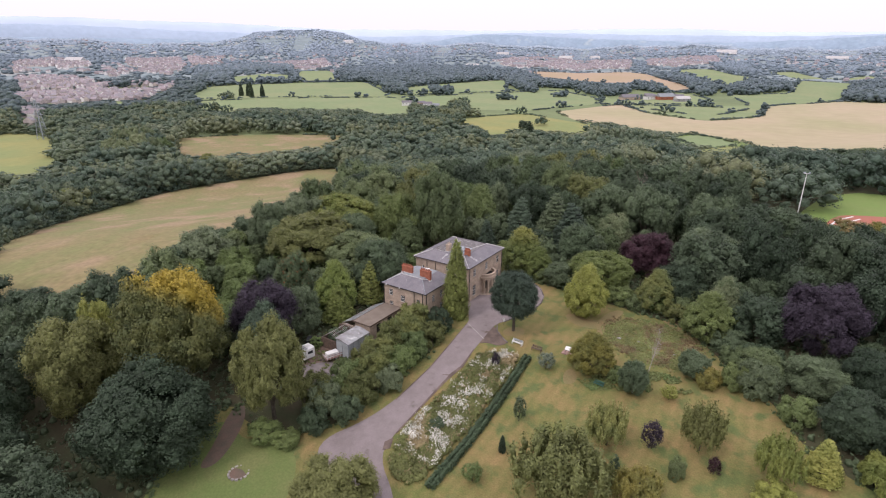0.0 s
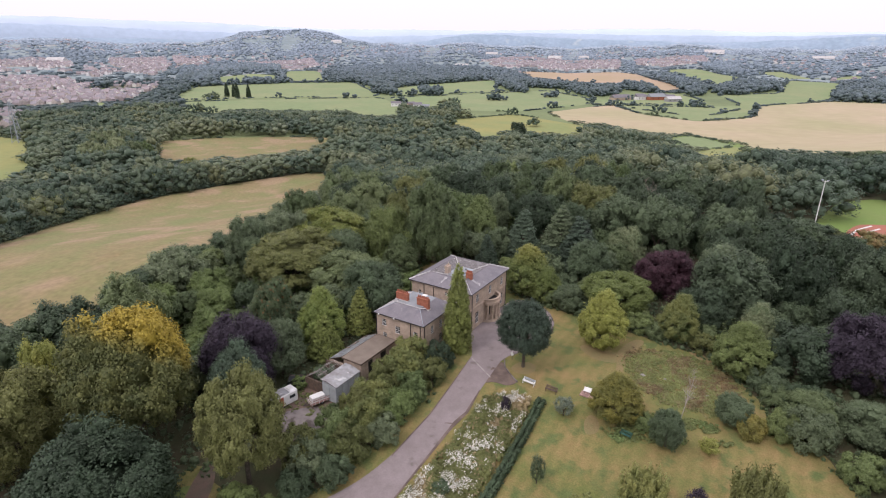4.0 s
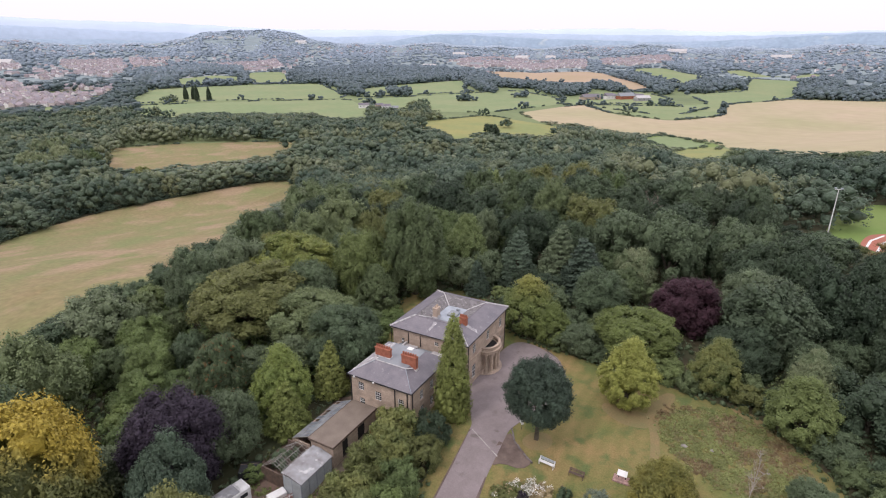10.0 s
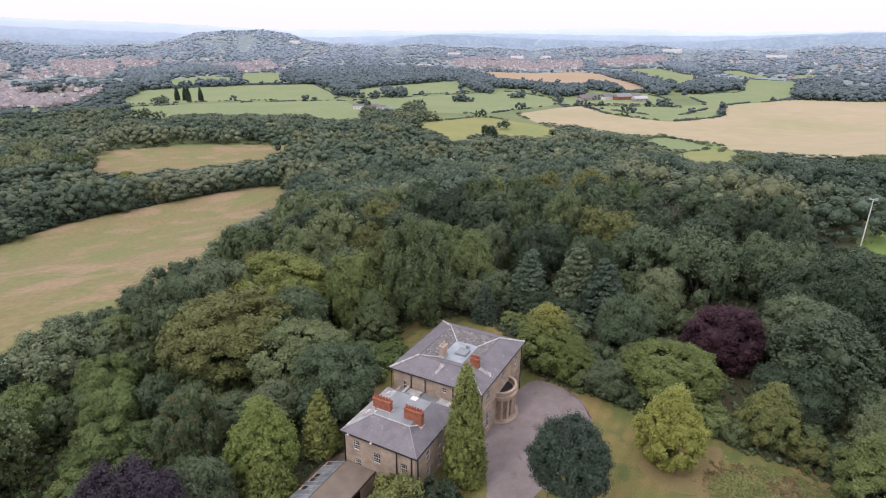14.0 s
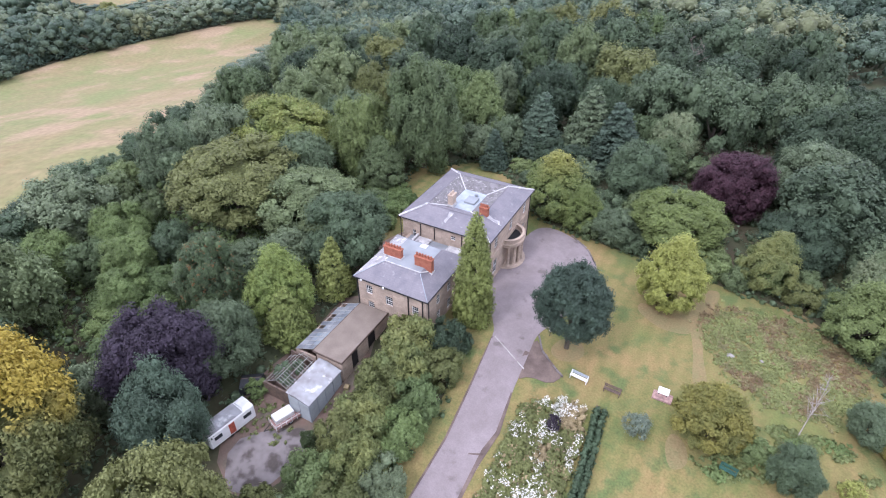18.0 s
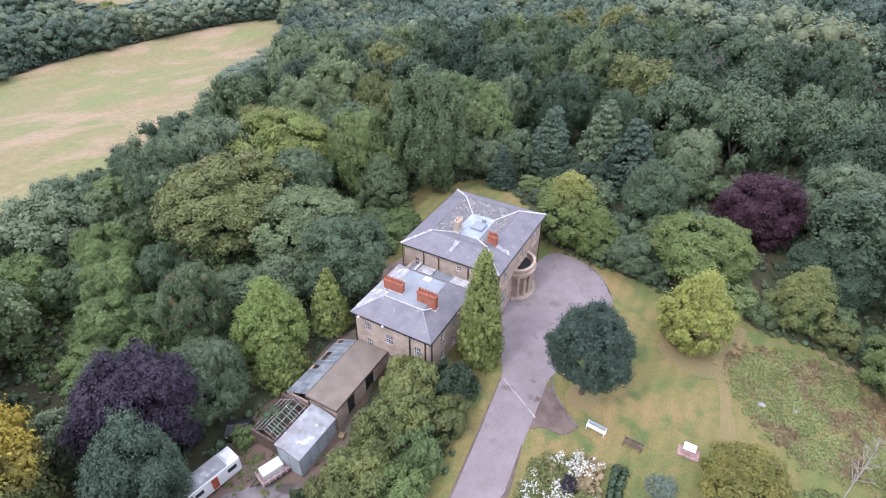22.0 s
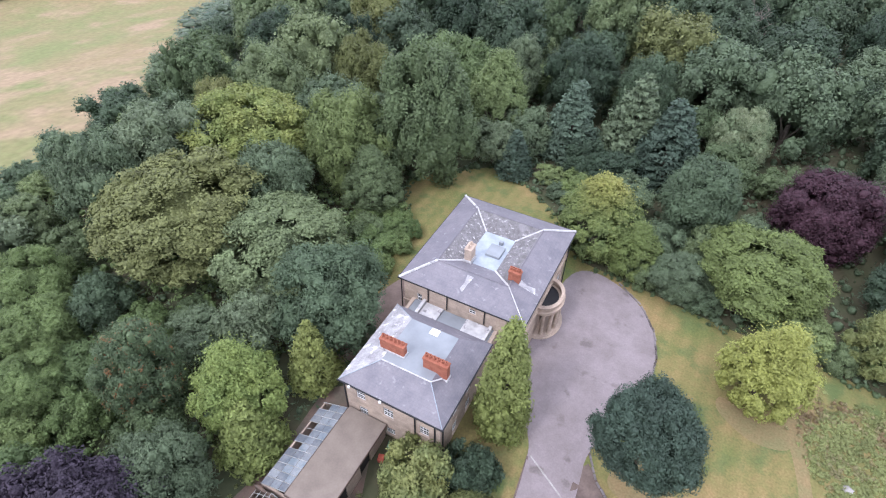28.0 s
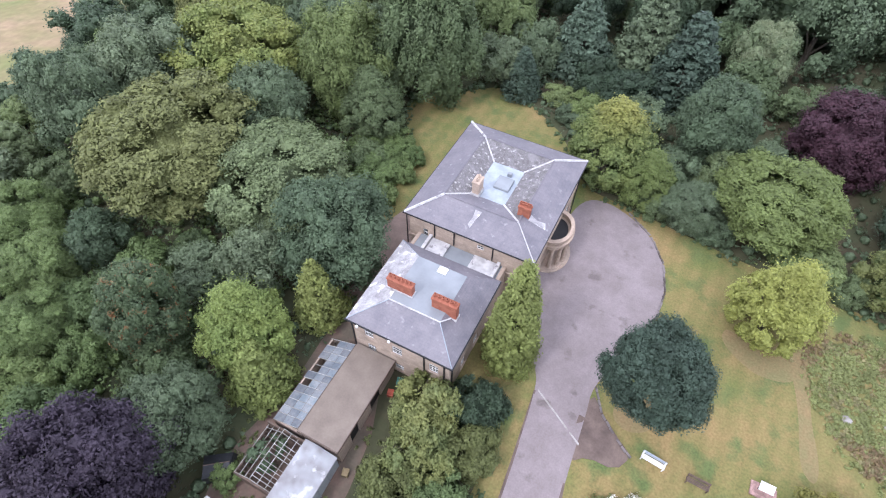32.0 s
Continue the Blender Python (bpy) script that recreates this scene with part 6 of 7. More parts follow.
for x in (2.5, 6.1):
    part("flood_lamp", box(x - 0.13, x + 0.13, -13.86, -13.64, 6.6, 6.84, 0.04), "white", house, "white flood lamp under the gutter")
part("roof_flat", box(4.38, 9.92, -10.52, -4.58, 8.40, 8.52), "felt", house, "grey felted flat roof")
for p, q, r in (((4.4, -10.5, 8.55), (9.9, -10.5, 8.55), 0.08), ((9.9, -10.5, 8.55), (12.7, -13.45, WE + 0.05), 0.05), ((4.4, -10.5, 8.55), (1.1, -13.45, WE + 0.05), 0.05),
                ((9.9, -10.5, 8.55), (10.6, -9.5, 8.3), 0.08), ((1.1, -2.3, WE + 0.05), (4.4, -4.6, 8.52), 0.05)):
    capping(p, q, r, "white_lead" if r > 0.06 else "lead")
part("stained_slates", ([(12.78, 4.25, 9.66), (14.7, 4.5, 8.87), (14.4, 5.3, 8.99), (13.5, 4.95, 9.36), (12.78, 5.15, 9.66)], [(0, 1, 2, 3, 4)]), "pale_slate", house, "whitened slates below the chimney")
part("stained_slates", ([(7.2, 2.9, 9.84), (8.0, 2.85, 9.82), (7.7, 1.9, 9.43), (7.5, 0.9, 9.02), (7.1, 1.2, 9.14), (7.3, 2.0, 9.47)], [(0, 1, 2, 3, 4, 5)]), "pale_slate", house, "whitened slates below the roof well")
part("gutter", join(box(0.92, 12.88, -13.63, -13.51, WE - 0.14, WE), box(12.76, 12.88, -13.51, -2.3, WE - 0.14, WE)), "iron", house)
for x, y in ((1.42, -13.2), (9.6, -13.2), (11.8, -13.2), (12.4, -12.6)):
    part("drainpipe", rod((x, y, -0.6), (x, y, 6.6), 0.08, n=8), "iron", house)
for x in (1.5, 11.9):
    part("link_wall", box(x, x + 0.4, -2.798, 0.39, -0.6, 5.6), "sandstone", house)
part("link_roof", box(1.9, 11.9, -2.9, 0.39, 5.35, 5.5), "felt", house)
for x0, x1 in ((3.4, 5.6), (8.6, 11.2)):
    part("link_flat", box(x0, x1, -2.2, 0.3, 5.5, 5.75), "white_lead", house, "pale lead-covered flat")
for x0 in (3.0, 11.3):
    part("parapet", box(x0, x0 + 0.35, -2.3, 0.36, 5.5, 6.1), "white_lead", house)

# ---- the yard: sheds, glasshouses, caravan
def ground_root(name, x, y, label, category, turn=0.0, lift=0.0, group=""):
    return root(name, (x, y, gz(x, y) + lift), label, category, group, turn)


M["flat_felt"] = material("brown_roof_felt", (0.200, 0.165, 0.135), 0.9, scale=0.5, fine=5, vary=0.15, second=(0.165, 0.135, 0.11), bump=0.2)
M["pane"] = material("dusty_glass", (0.150, 0.175, 0.200), 0.3, scale=0.9, fine=5, vary=0.3, second=(0.25, 0.26, 0.27), bump=0.05, per_object=0.3, spec=0.5)
M["old_paint"] = material("flaking_white_paint", (0.46, 0.46, 0.44), 0.8, scale=1.2, fine=6, vary=0.25, second=(0.24, 0.22, 0.19), bump=0.2)
M["sheet_metal"] = material("stained_sheet_metal", (0.34, 0.35, 0.36), 0.75, scale=0.5, fine=4, vary=0.25, second=(0.20, 0.19, 0.19), bump=0.1, grit=0.7, spots=((0.50, 0.50, 0.50), 0.8, 0.58, 0.1))
M["pale_panel"] = material("pale_blue_panels", (0.40, 0.44, 0.46), 0.6, scale=0.8, fine=4, vary=0.15, second=(0.33, 0.36, 0.37), bump=0.1)
M["red_paint"] = material("red_paint", (0.42, 0.10, 0.06), 0.6, scale=2, fine=6, vary=0.1)
M["green_paint"] = material("green_paint", (0.05, 0.14, 0.11), 0.6, scale=2, fine=6, vary=0.1)
# far town walls and roofs in greyish tones of low saturation
M["town_brick"] = material("pale_grey_brick", (0.33, 0.280, 0.285), 0.9, scale=0.05, fine=0.5, second=(0.45, 0.40, 0.395), island=0.15)
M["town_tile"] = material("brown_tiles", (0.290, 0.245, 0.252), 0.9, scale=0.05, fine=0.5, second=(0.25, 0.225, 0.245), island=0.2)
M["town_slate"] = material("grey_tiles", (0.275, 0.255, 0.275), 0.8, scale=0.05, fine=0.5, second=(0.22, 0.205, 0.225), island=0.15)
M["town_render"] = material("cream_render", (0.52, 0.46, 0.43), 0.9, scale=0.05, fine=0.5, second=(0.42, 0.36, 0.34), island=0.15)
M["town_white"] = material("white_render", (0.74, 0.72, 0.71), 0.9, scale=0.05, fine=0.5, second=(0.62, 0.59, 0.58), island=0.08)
M["rust"] = material("rusty_pink_paint", (0.42, 0.27, 0.24), 0.8, scale=3, fine=9, vary=0.2)
M["tarp"] = material("black_sheeting", (0.03, 0.032, 0.036), 0.5, scale=1, fine=3, vary=0.3, bump=0.6)
M["rubber"] = material("rubber", (0.02, 0.02, 0.02), 0.8, vary=0.1, bump=0.1)

shed = root("outbuilding", (0, 0, 0), "long stone outbuilding with a brown felt flat roof", "outbuilding")
us = [0, 2.0, 3.4, 5.6, 7.4, 10.2]
pieces = [box(6.0 - 0.3, 6.0, -23.5 + a, -23.5 + b, -2.2, 1.85) for a, b in zip(us, us[1:]) if (a, b) not in ((2.0, 3.4), (5.6, 7.4))]
pieces += [box(5.7, 6.0, -21.5, -20.1, 1.3, 1.85), box(5.7, 6.0, -17.9, -16.1, 1.3, 1.85), box(1.9, 5.7, -23.5, -23.2, -2.2, 1.85), box(1.9, 2.2, -23.2, -13.2, -2.0, 1.85)]
part("wall", join(*pieces), "sandstone", shed)
part("roof", join(box(1.7, 6.25, -23.75, -13.25, 1.85, 2.0, 0.03)), "flat_felt", shed)
part("fascia", join(box(6.252, 6.30, -23.8, -13.2, 1.72, 2.03), box(1.7, 6.30, -23.85, -23.80, 1.72, 2.03)), "timber", shed)
# flat panels close the openings, the darkness behind them painted on
for y0, y1 in ((-21.5, -20.1), (-17.9, -16.1)):
    part("door", box(5.75, 5.82, y0, y1, -1.6, 1.3), "shade", shed, "near-black panel painted as the shaded inside of a doorway")

lean_to = root("glasshouse", (0, 0, 0), "lean-to glasshouse with dusty and missing panes", "greenhouse")
LX0, LX1, LZ0, LZ1 = -1.6, 1.66, 0.55, 2.05


def slope(x, up=0.0):
    return LZ0 + (LZ1 - LZ0) * (x - LX0) / (LX1 - LX0) + up


part("wall", join(box(LX0, LX0 + 0.2, -23.6, -13.6, -2.0, LZ0 - 0.05), box(LX0 + 0.2, LX1, -23.6, -23.4, -2.2, LZ0 - 0.05)), "sandstone", lean_to)
rng_yard = np.random.default_rng(3)
for i in range(13):
    y = -23.6 + i * (10.0 / 12)
    part("glazing_bar", rod((LX0, y, slope(LX0)), (LX1, y, slope(LX1)), 0.035, n=4), "old_paint", lean_to)
    if i < 12:
        for a, b in ((LX0, -0.4), (-0.36, 0.7), (0.74, LX1)):
            if rng_yard.uniform() < 0.88:
                part("pane", ([(a, y + 0.04, slope(a)), (b, y + 0.04, slope(b)), (b, y + 0.79, slope(b)), (a, y + 0.79, slope(a)),
                               (a, y + 0.04, slope(a, 0.012)), (b, y + 0.04, slope(b, 0.012)), (b, y + 0.79, slope(b, 0.012)), (a, y + 0.79, slope(a, 0.012))],
                              [(3, 2, 1, 0), (4, 5, 6, 7), (0, 1, 5, 4), (1, 2, 6, 5), (2, 3, 7, 6), (3, 0, 4, 7)]), "pane", lean_to)
for x in (LX0, -0.38, 0.72, LX1):
    part("purlin", rod((x, -23.6, slope(x, -0.05)), (x, -13.6, slope(x, -0.05)), 0.04, n=4), "timber", lean_to)

bare_house = root("greenhouse_frame", (0, 0, 0), "derelict greenhouse, bare flaking white glazing bars without glass", "greenhouse")
part("wall", join(box(-2.2, -2.0, -29.3, -24.0, -3.0, -0.6), box(-2.0, 2.4, -29.3, -29.1, -3.0, -0.4), box(-2.0, 2.4, -24.1, -23.9, -2.4, 0.4)), "timber", bare_house)
for i in range(14):
    y = -29.2 + i * 0.4
    if i not in (3, 9):
        part("glazing_bar", rod((-2.1, y, -0.5), (0.2, y, 1.05), 0.028, n=4), "timber" if i % 3 else "old_paint", bare_house)
    if i not in (6, 11):
        part("glazing_bar", rod((0.2, y, 1.05), (2.5, y, -0.1), 0.028, n=4), "old_paint", bare_house)
for (xa, za) in ((-2.1, -0.5), (-1.3, 0.04), (-0.5, 0.58), (0.2, 1.05), (0.95, 0.68), (1.7, 0.3), (2.5, -0.1)):
    part("purlin", rod((xa, -29.25, za), (xa, -23.95, za), 0.036, n=4), "old_paint", bare_house)
weeds = foliage(rng_yard, [(-0.6 + 1.6 * rng_yard.uniform(-1, 1), -24.5 - 3.4 * rng_yard.uniform(), -1.4 + 1.8 * rng_yard.uniform(), 0.6, 0.6, 0.6) for _ in range(16)], 0.2, 40)
tagged(new("weeds", mesh_from_arrays("weeds", *weeds, "dark")), "dark ivy and weeds filling the derelict greenhouse", "weeds", kind="stuff")

store = ground_root("storage_shed", 4.3, -27.0, "long pale sheet-metal shed with a stained roof", "shed")
SZ = gz(4.3, -27.0)
part("body", moved(join(box(2.75, 5.9, -30.0, -23.9, -3.2, 0.6)), Matrix.Translation((-4.3, 27.0, -SZ))), "pale_panel", store)
part("roof", moved(([(2.6, -30.15, 1.15), (4.0, -30.15, 1.2), (6.1, -30.15, 0.62), (2.6, -23.85, 1.15), (4.0, -23.85, 1.2), (6.1, -23.85, 0.62),
                     (2.6, -30.15, 1.05), (6.1, -30.15, 0.52), (2.6, -23.85, 1.05), (6.1, -23.85, 0.52)],
                    [(0, 1, 4, 3), (1, 2, 5, 4), (6, 7, 2, 1, 0), (3, 4, 5, 9, 8), (7, 9, 5, 2), (8, 6, 0, 3), (6, 8, 9, 7)]), Matrix.Translation((-4.3, 27.0, -SZ))), "sheet_metal", store)
for y in (-30.0, -28.5, -27.0, -25.5, -23.95):
    part("batten", moved(box(5.902, 5.95, y - 0.04, y + 0.04, -3.0, 0.6), Matrix.Translation((-4.3, 27.0, -SZ))), "lead", store)
for x in (2.8, 4.3, 5.85):
    part("batten", moved(box(x - 0.04, x + 0.04, -30.05, -30.002, -3.0, 0.6), Matrix.Translation((-4.3, 27.0, -SZ))), "lead", store)

van = ground_root("caravan", -2.6, -35.2, "old white caravan with a stained roof and red door", "caravan", -10)
part("body", box(-1.15, 1.15, -3.1, 3.1, 0.45, 2.55, 0.14), "white", van)
part("roof", box(-1.05, 1.05, -3.0, 1.6, 2.552, 2.66, 0.06), "sheet_metal", van)
part("roof_cover", ([(-1.0, 1.65, 2.56), (1.0, 1.65, 2.56), (1.05, 3.05, 2.56), (-1.05, 3.05, 2.56), (-0.5, 1.8, 2.74), (0.6, 1.9, 2.70), (0.4, 2.9, 2.78), (-0.6, 2.8, 2.68)],
                    [(0, 1, 5, 4), (1, 2, 6, 5), (2, 3, 7, 6), (3, 0, 4, 7), (4, 5, 6, 7)]), "white", van, "crumpled white sheet on the roof")
part("door", box(1.152, 1.19, -0.5, 0.25, 0.6, 2.3), "red_paint", van, "faded red door")
for y0, y1 in ((-2.5, -1.4), (1.4, 2.6)):
    w = part("window", box(1.152, 1.18, y0, y1, 1.35, 2.05), "white", van)
    part("pane", box(1.181, 1.19, y0 + 0.06, y1 - 0.06, 1.41, 1.99), "glass", w)
w = part("window", box(-0.8, 0.8, 3.102, 3.13, 1.3, 2.05), "white", van)
part("pane", box(-0.72, 0.72, 3.131, 3.14, 1.37, 1.98), "glass", w)
for y in (-0.45, 0.45):
    part("wheel", moved(lathe([(0.30, -0.1), (0.33, -0.06), (0.33, 0.06), (0.30, 0.1)], 14), Matrix.Translation((0.98, y, 0.33)) @ Matrix.Rotation(math.pi / 2, 4, "Y")), "rubber", van)
    part("wheel", moved(lathe([(0.30, -0.1), (0.33, -0.06), (0.33, 0.06), (0.30, 0.1)], 14), Matrix.Translation((-0.98, y, 0.33)) @ Matrix.Rotation(math.pi / 2, 4, "Y")), "rubber", van)
part("leg", join(*[box(x - 0.05, x + 0.05, y - 0.05, y + 0.05, 0, 0.46) for x in (-0.9, 0.9) for y in (-2.8, 2.8)]), "iron", van)

trailer = ground_root("flat_trailer", 2.9, -31.1, "flat trailer with pink and white rails and a white covered load", "trailer", 70)
part("bed", box(-1.9, 1.7, -0.95, 0.95, 0.55, 0.68, 0.03), "rust", trailer)
part("covered_load", box(-1.5, 0.95, -0.45, 0.9, 0.682, 1.5, 0.08), "white", trailer, "white covered load")
for z in (0.75, 1.0, 1.25):
    part("rail", box(-1.88, 1.68, -0.95, -0.90, z, z + 0.09), "white" if z == 1.0 else "rust", trailer)
    part("rail", box(-1.88, -1.83, -0.898, 0.95, z, z + 0.09), "white" if z == 1.0 else "rust", trailer)
for x in (-1.85, -1.2, -0.5, 0.2, 0.9, 1.55):
    part("rail_post", box(x, x + 0.08, -1.0, -0.952, 0.5, 1.36), "white", trailer)
for y in (-0.5, 0.1, 0.7):
    part("rail_post", box(-1.93, -1.882, y, y + 0.08, 0.5, 1.36), "white", trailer)
part("drawbar", join(rod((-1.95, -0.4, 0.6), (-3.0, 0, 0.5), 0.05), rod((-1.95, 0.4, 0.6), (-3.0, 0, 0.5), 0.05)), "iron", trailer)
for y in (-0.72, 0.72):
    wheel = part("wheel", moved(lathe([(0.24, -0.1), (0.28, -0.07), (0.28, 0.07), (0.24, 0.1)], 16), Matrix.Translation((0.1, y, 0.28)) @ Matrix.Rotation(math.pi / 2, 4, "X")), "rubber", trailer)
    part("rim", moved(lathe([(0.15, -0.105), (0.15, 0.105)], 12), Matrix.Translation((0.1, y, 0.28)) @ Matrix.Rotation(math.pi / 2, 4, "X")), "lead", wheel)

yard_weeds = []
for cx, cy, n in ((0.2, -31.2, 26), (-0.6, -33.4, 18), (3.6, -33.4, 16), (-2.6, -31.0, 14), (-3.4, -26.5, 22), (-3.6, -21.0, 16), (6.9, -27.5, 10), (7.2, -21.0, 8)):
    for _ in range(n):
        wx, wy, ws = cx + rng_yard.normal(0, 0.7), cy + rng_yard.normal(0, 0.9), rng_yard.uniform(0.15, 0.4)
        yard_weeds.append((wx, wy, gz(wx, wy) + 0.08, ws, ws, ws * 0.6))
tagged(new("yard_weeds", mesh_from_arrays("yard_weeds", *foliage(rng_yard, yard_weeds, 0.12, 22, core=0.6, skip=-1), "weed")), "yellow-green weeds growing through the yard", "weeds", kind="stuff")

hut = ground_root("garden_hut", -4.3, -29.4, "low hut draped in black sheeting", "hut", 35)
part("cover", ([(-1.5, -1.2, 0), (1.5, -1.2, 0), (1.5, 1.2, 0), (-1.5, 1.2, 0), (-1.4, -1.1, 1.2), (1.4, -1.1, 1.3), (1.4, 1.1, 1.2), (-1.4, 1.1, 1.25), (-1.2, 0, 1.75), (1.2, 0.1, 1.7)],
               [(0, 1, 5, 4), (1, 2, 6, 5), (2, 3, 7, 6), (3, 0, 4, 7), (4, 5, 9, 8), (6, 7, 8, 9), (5, 6, 9), (7, 4, 8)]), "tarp", hut)
part("ridge_pole", rod((-1.25, 0, 1.74), (1.25, 0.1, 1.70), 0.05), "timber", hut)
for n, (x, y, a) in enumerate(((1.2, -30.6, 20), (0.8, -31.3, 35), (1.9, -32.6, 10))):
    plank = new("plank", mesh_of("plank", *box(-1.3, 1.3, -0.1, 0.1, 0, 0.06, 0.01), ["timber"]))
    plank.matrix_basis = pose(x, y, gz(x, y) + 0.01 + 0.01 * n, 0, 0, -a)
    tagged(plank, "weathered plank lying in the yard", "plank", "planks in the yard")
for name, x, y, mat, lab in (("wheelie_bin", 7.3, -14.3, "green_paint", "green wheelie bin beside the service door"), ("crate", 6.9, -15.6, "red_paint", "red plastic crate beside the outbuilding"),
                             ("crate", 6.9, -24.2, "straw", "yellow crate beside the metal shed")):
    b = ground_root(name, x, y, lab, "bin" if name == "wheelie_bin" else "crate", 15)
    hgt = 1.0 if name == "wheelie_bin" else 0.45
    part("body", box(-0.3, 0.3, -0.35, 0.35, 0, hgt, 0.04), mat, b)
    part("lid", box(-0.33, 0.33, -0.38, 0.38, hgt + 0.002, hgt + 0.07, 0.03), mat, b)


# ---- lawn furniture
def bench(x, y, turn, mat, label, length=1.9, back=""):
    b = ground_root("bench", x, y, label, "bench", turn)
    h = length / 2
    for i in range(4):
        part("seat_slat", box(-h, h, -0.22 + 0.13 * i, -0.12 + 0.13 * i, 0.42, 0.46, 0.008), mat, b)
    for i in range(3):
        part("back_slat", moved(box(-h, h, -0.02, 0.02, 0.55 + 0.14 * i, 0.65 + 0.14 * i), Matrix.Translation((0, 0.33 + 0.03 * i, 0))), back or mat, b)
    for sx in (-h + 0.1, h - 0.1):
        part("leg", join(box(sx - 0.04, sx + 0.04, -0.22, -0.14, -0.15, 0.62), box(sx - 0.04, sx + 0.04, 0.28, 0.36, -0.15, 0.95), box(sx - 0.05, sx + 0.05, -0.24, 0.3, 0.62, 0.67)), mat, b)
    return b


bench(32.65, -10.2, -6, "white", "white garden bench with a dark back on the lawn", 2.3, "lead")
bench(36.85, -10.3, -2, "timber", "brown wooden garden bench on the lawn", 2.1)
bench(50.6, -14.6, -10, "green_paint", "dark green garden bench on the lawn", 1.8)
board = ground_root("information_board", 42.4, -8.0, "white slanted information board on a brown stone plinth", "sign")
part("plinth", box(-1.1, 1.2, -0.8, 0.6, -0.3, 0.14, 0.05), "rust", board)
part("post", join(box(-0.5, -0.42, -0.04, 0.04, 0.14, 0.9), box(0.42, 0.5, -0.04, 0.04, 0.14, 0.9)), "iron", board)
part("panel", moved(box(-0.65, 0.65, -0.42, 0.42, -0.03, 0.03, 0.01), pose(0, 0, 0.98, 30, 0, 0)), "white", board)
sign = ground_root("sign", 26.9, -4.8, "small white square sign on a post", "sign", -30)
part("post", rod((0, 0, -0.2), (0, 0, 1.5), 0.04), "iron", sign)
part("panel", moved(box(-0.35, 0.35, -0.02, 0.02, -0.35, 0.35, 0.005), pose(0, -0.06, 1.35, 0, 45, 0)), "white", sign)
fence = ground_root("notice_post", 35.9, -13.6, "dark wooden post at the flower bed's corner", "post")
part("post", box(-0.06, 0.06, -0.06, 0.06, -0.1, 1.2, 0.01), "timber", fence)
log = ground_root("fallen_log", 52.0, -11.2, "weathered fallen log beside the hornbeam", "log", 16)
part("trunk", join(rod((0, 0, 0.16), (1.3, 0.05, 0.18), 0.19, 0.17, 10), rod((1.3, 0.05, 0.18), (2.7, -0.05, 0.15), 0.17, 0.13, 10)), "deadwood", log)
part("branch_stub", rod((1.5, 0, 0.2), (1.75, 0.3, 0.5), 0.06, 0.04, 6), "deadwood", log)
for x, y, r in ((48.9, 3.0, 0.55), (52.6, 3.9, 0.32), (59.7, 2.5, 0.3)):
    stone = ground_root("boulder", x, y, "pale boulder half sunk in the unmown grass", "boulder", x * 40, group="boulders in the grass")
    rock = [(vx * r * (1 + 0.25 * math.sin(7 * vy + x)), vy * r * (1 + 0.2 * math.sin(5 * vx + y)), vz * r * 0.6 + 0.12) for vx, vy, vz in ICO_V]
    part("rock", (rock, [tuple(f) for f in ICO_F]), "concrete", stone)
planter = ground_root("stone_ring", 9.8, -59.4, "shallow ring of stones round bare earth", "fire ring")
for i in range(14):
    a = 2 * math.pi * i / 14
    s = 0.22 + 0.06 * math.sin(i * 2.3)
    part("stone", moved(box(-s, s, -0.17, 0.17, -0.1, 0.16, 0.06), pose(1.5 * math.cos(a), 1.5 * math.sin(a), 0, 0, 0, math.degrees(a) + 90)), "concrete", planter)
part("earth_bed", lathe([(1.4, -0.1), (1.4, 0.04), (0.7, 0.08), (0.01, 0.09)], 18), "earth", planter)


# ---- flower bed and hedge
def on_land(x, y, up):
    return float(x), float(y), gz(x, y) + up


def flower_bed():
    rng = np.random.default_rng(17)
    poly = rounded([(27.4, -17.5), (28.8, -15.6), (33, -13.4), (35.2, -14.6), (35.8, -26), (35.8, -40), (35.0, -48), (31.0, -48.5), (27.6, -44.5), (27.2, -38), (27.8, -27)], 1)
    x, y = rng.uniform(26.8, 36.5, 2600), rng.uniform(-49, -13, 2600)
    ok = inside(poly, x, y)
    x, y = x[ok], y[ok]
    n = np.array([noise.noise(Vector((a * 0.16, b * 0.16, 3.1))) for a, b in zip(x, y)])
    r = rng.uniform(0.3, 0.7, x.shape)
    base = np.column_stack([x, y, ground_z(x, y) + 0.2 + 0.3 * (n + 0.5), r, r, r * 1.1])
    for name, sel, mat, leaf, lab, per in (("bed_leaves", n < 0.30, "olive", 0.17, "green and straw-coloured perennials in the flower bed", 26), ("bed_stems", (n >= 0.30) | (rng.uniform(size=n.shape) < 0.12), "straw", 0.16, "dry stems in the flower bed", 22)):
        me = mesh_from_arrays(name, *foliage(rng, base[sel], leaf, per, core=0.7, centre=(31, -30, -40), skip=-0.2), mat)
        tagged(new(name, me), lab, "flower bed", kind="stuff")
    m = np.array([noise.noise(Vector((a * 0.38 + 9, b * 0.38, 7.7))) for a, b in zip(x, y)])
    sel = (m > rng.normal(0.17, 0.18, m.shape)) & (y < -14) & (y > -44)
    heads = base[sel] + (0, 0, 0.42, 0, 0, 0)
    heads[:, 3:] *= 0.85
    me = mesh_from_arrays("white_flowers", *foliage(rng, heads, 0.115, 26, core=0, centre=(31, -30, -40), skip=0.2), "petal")
    tagged(new("white_flowers", me), "masses of white flower heads in the long bed", "flowers", kind="stuff")


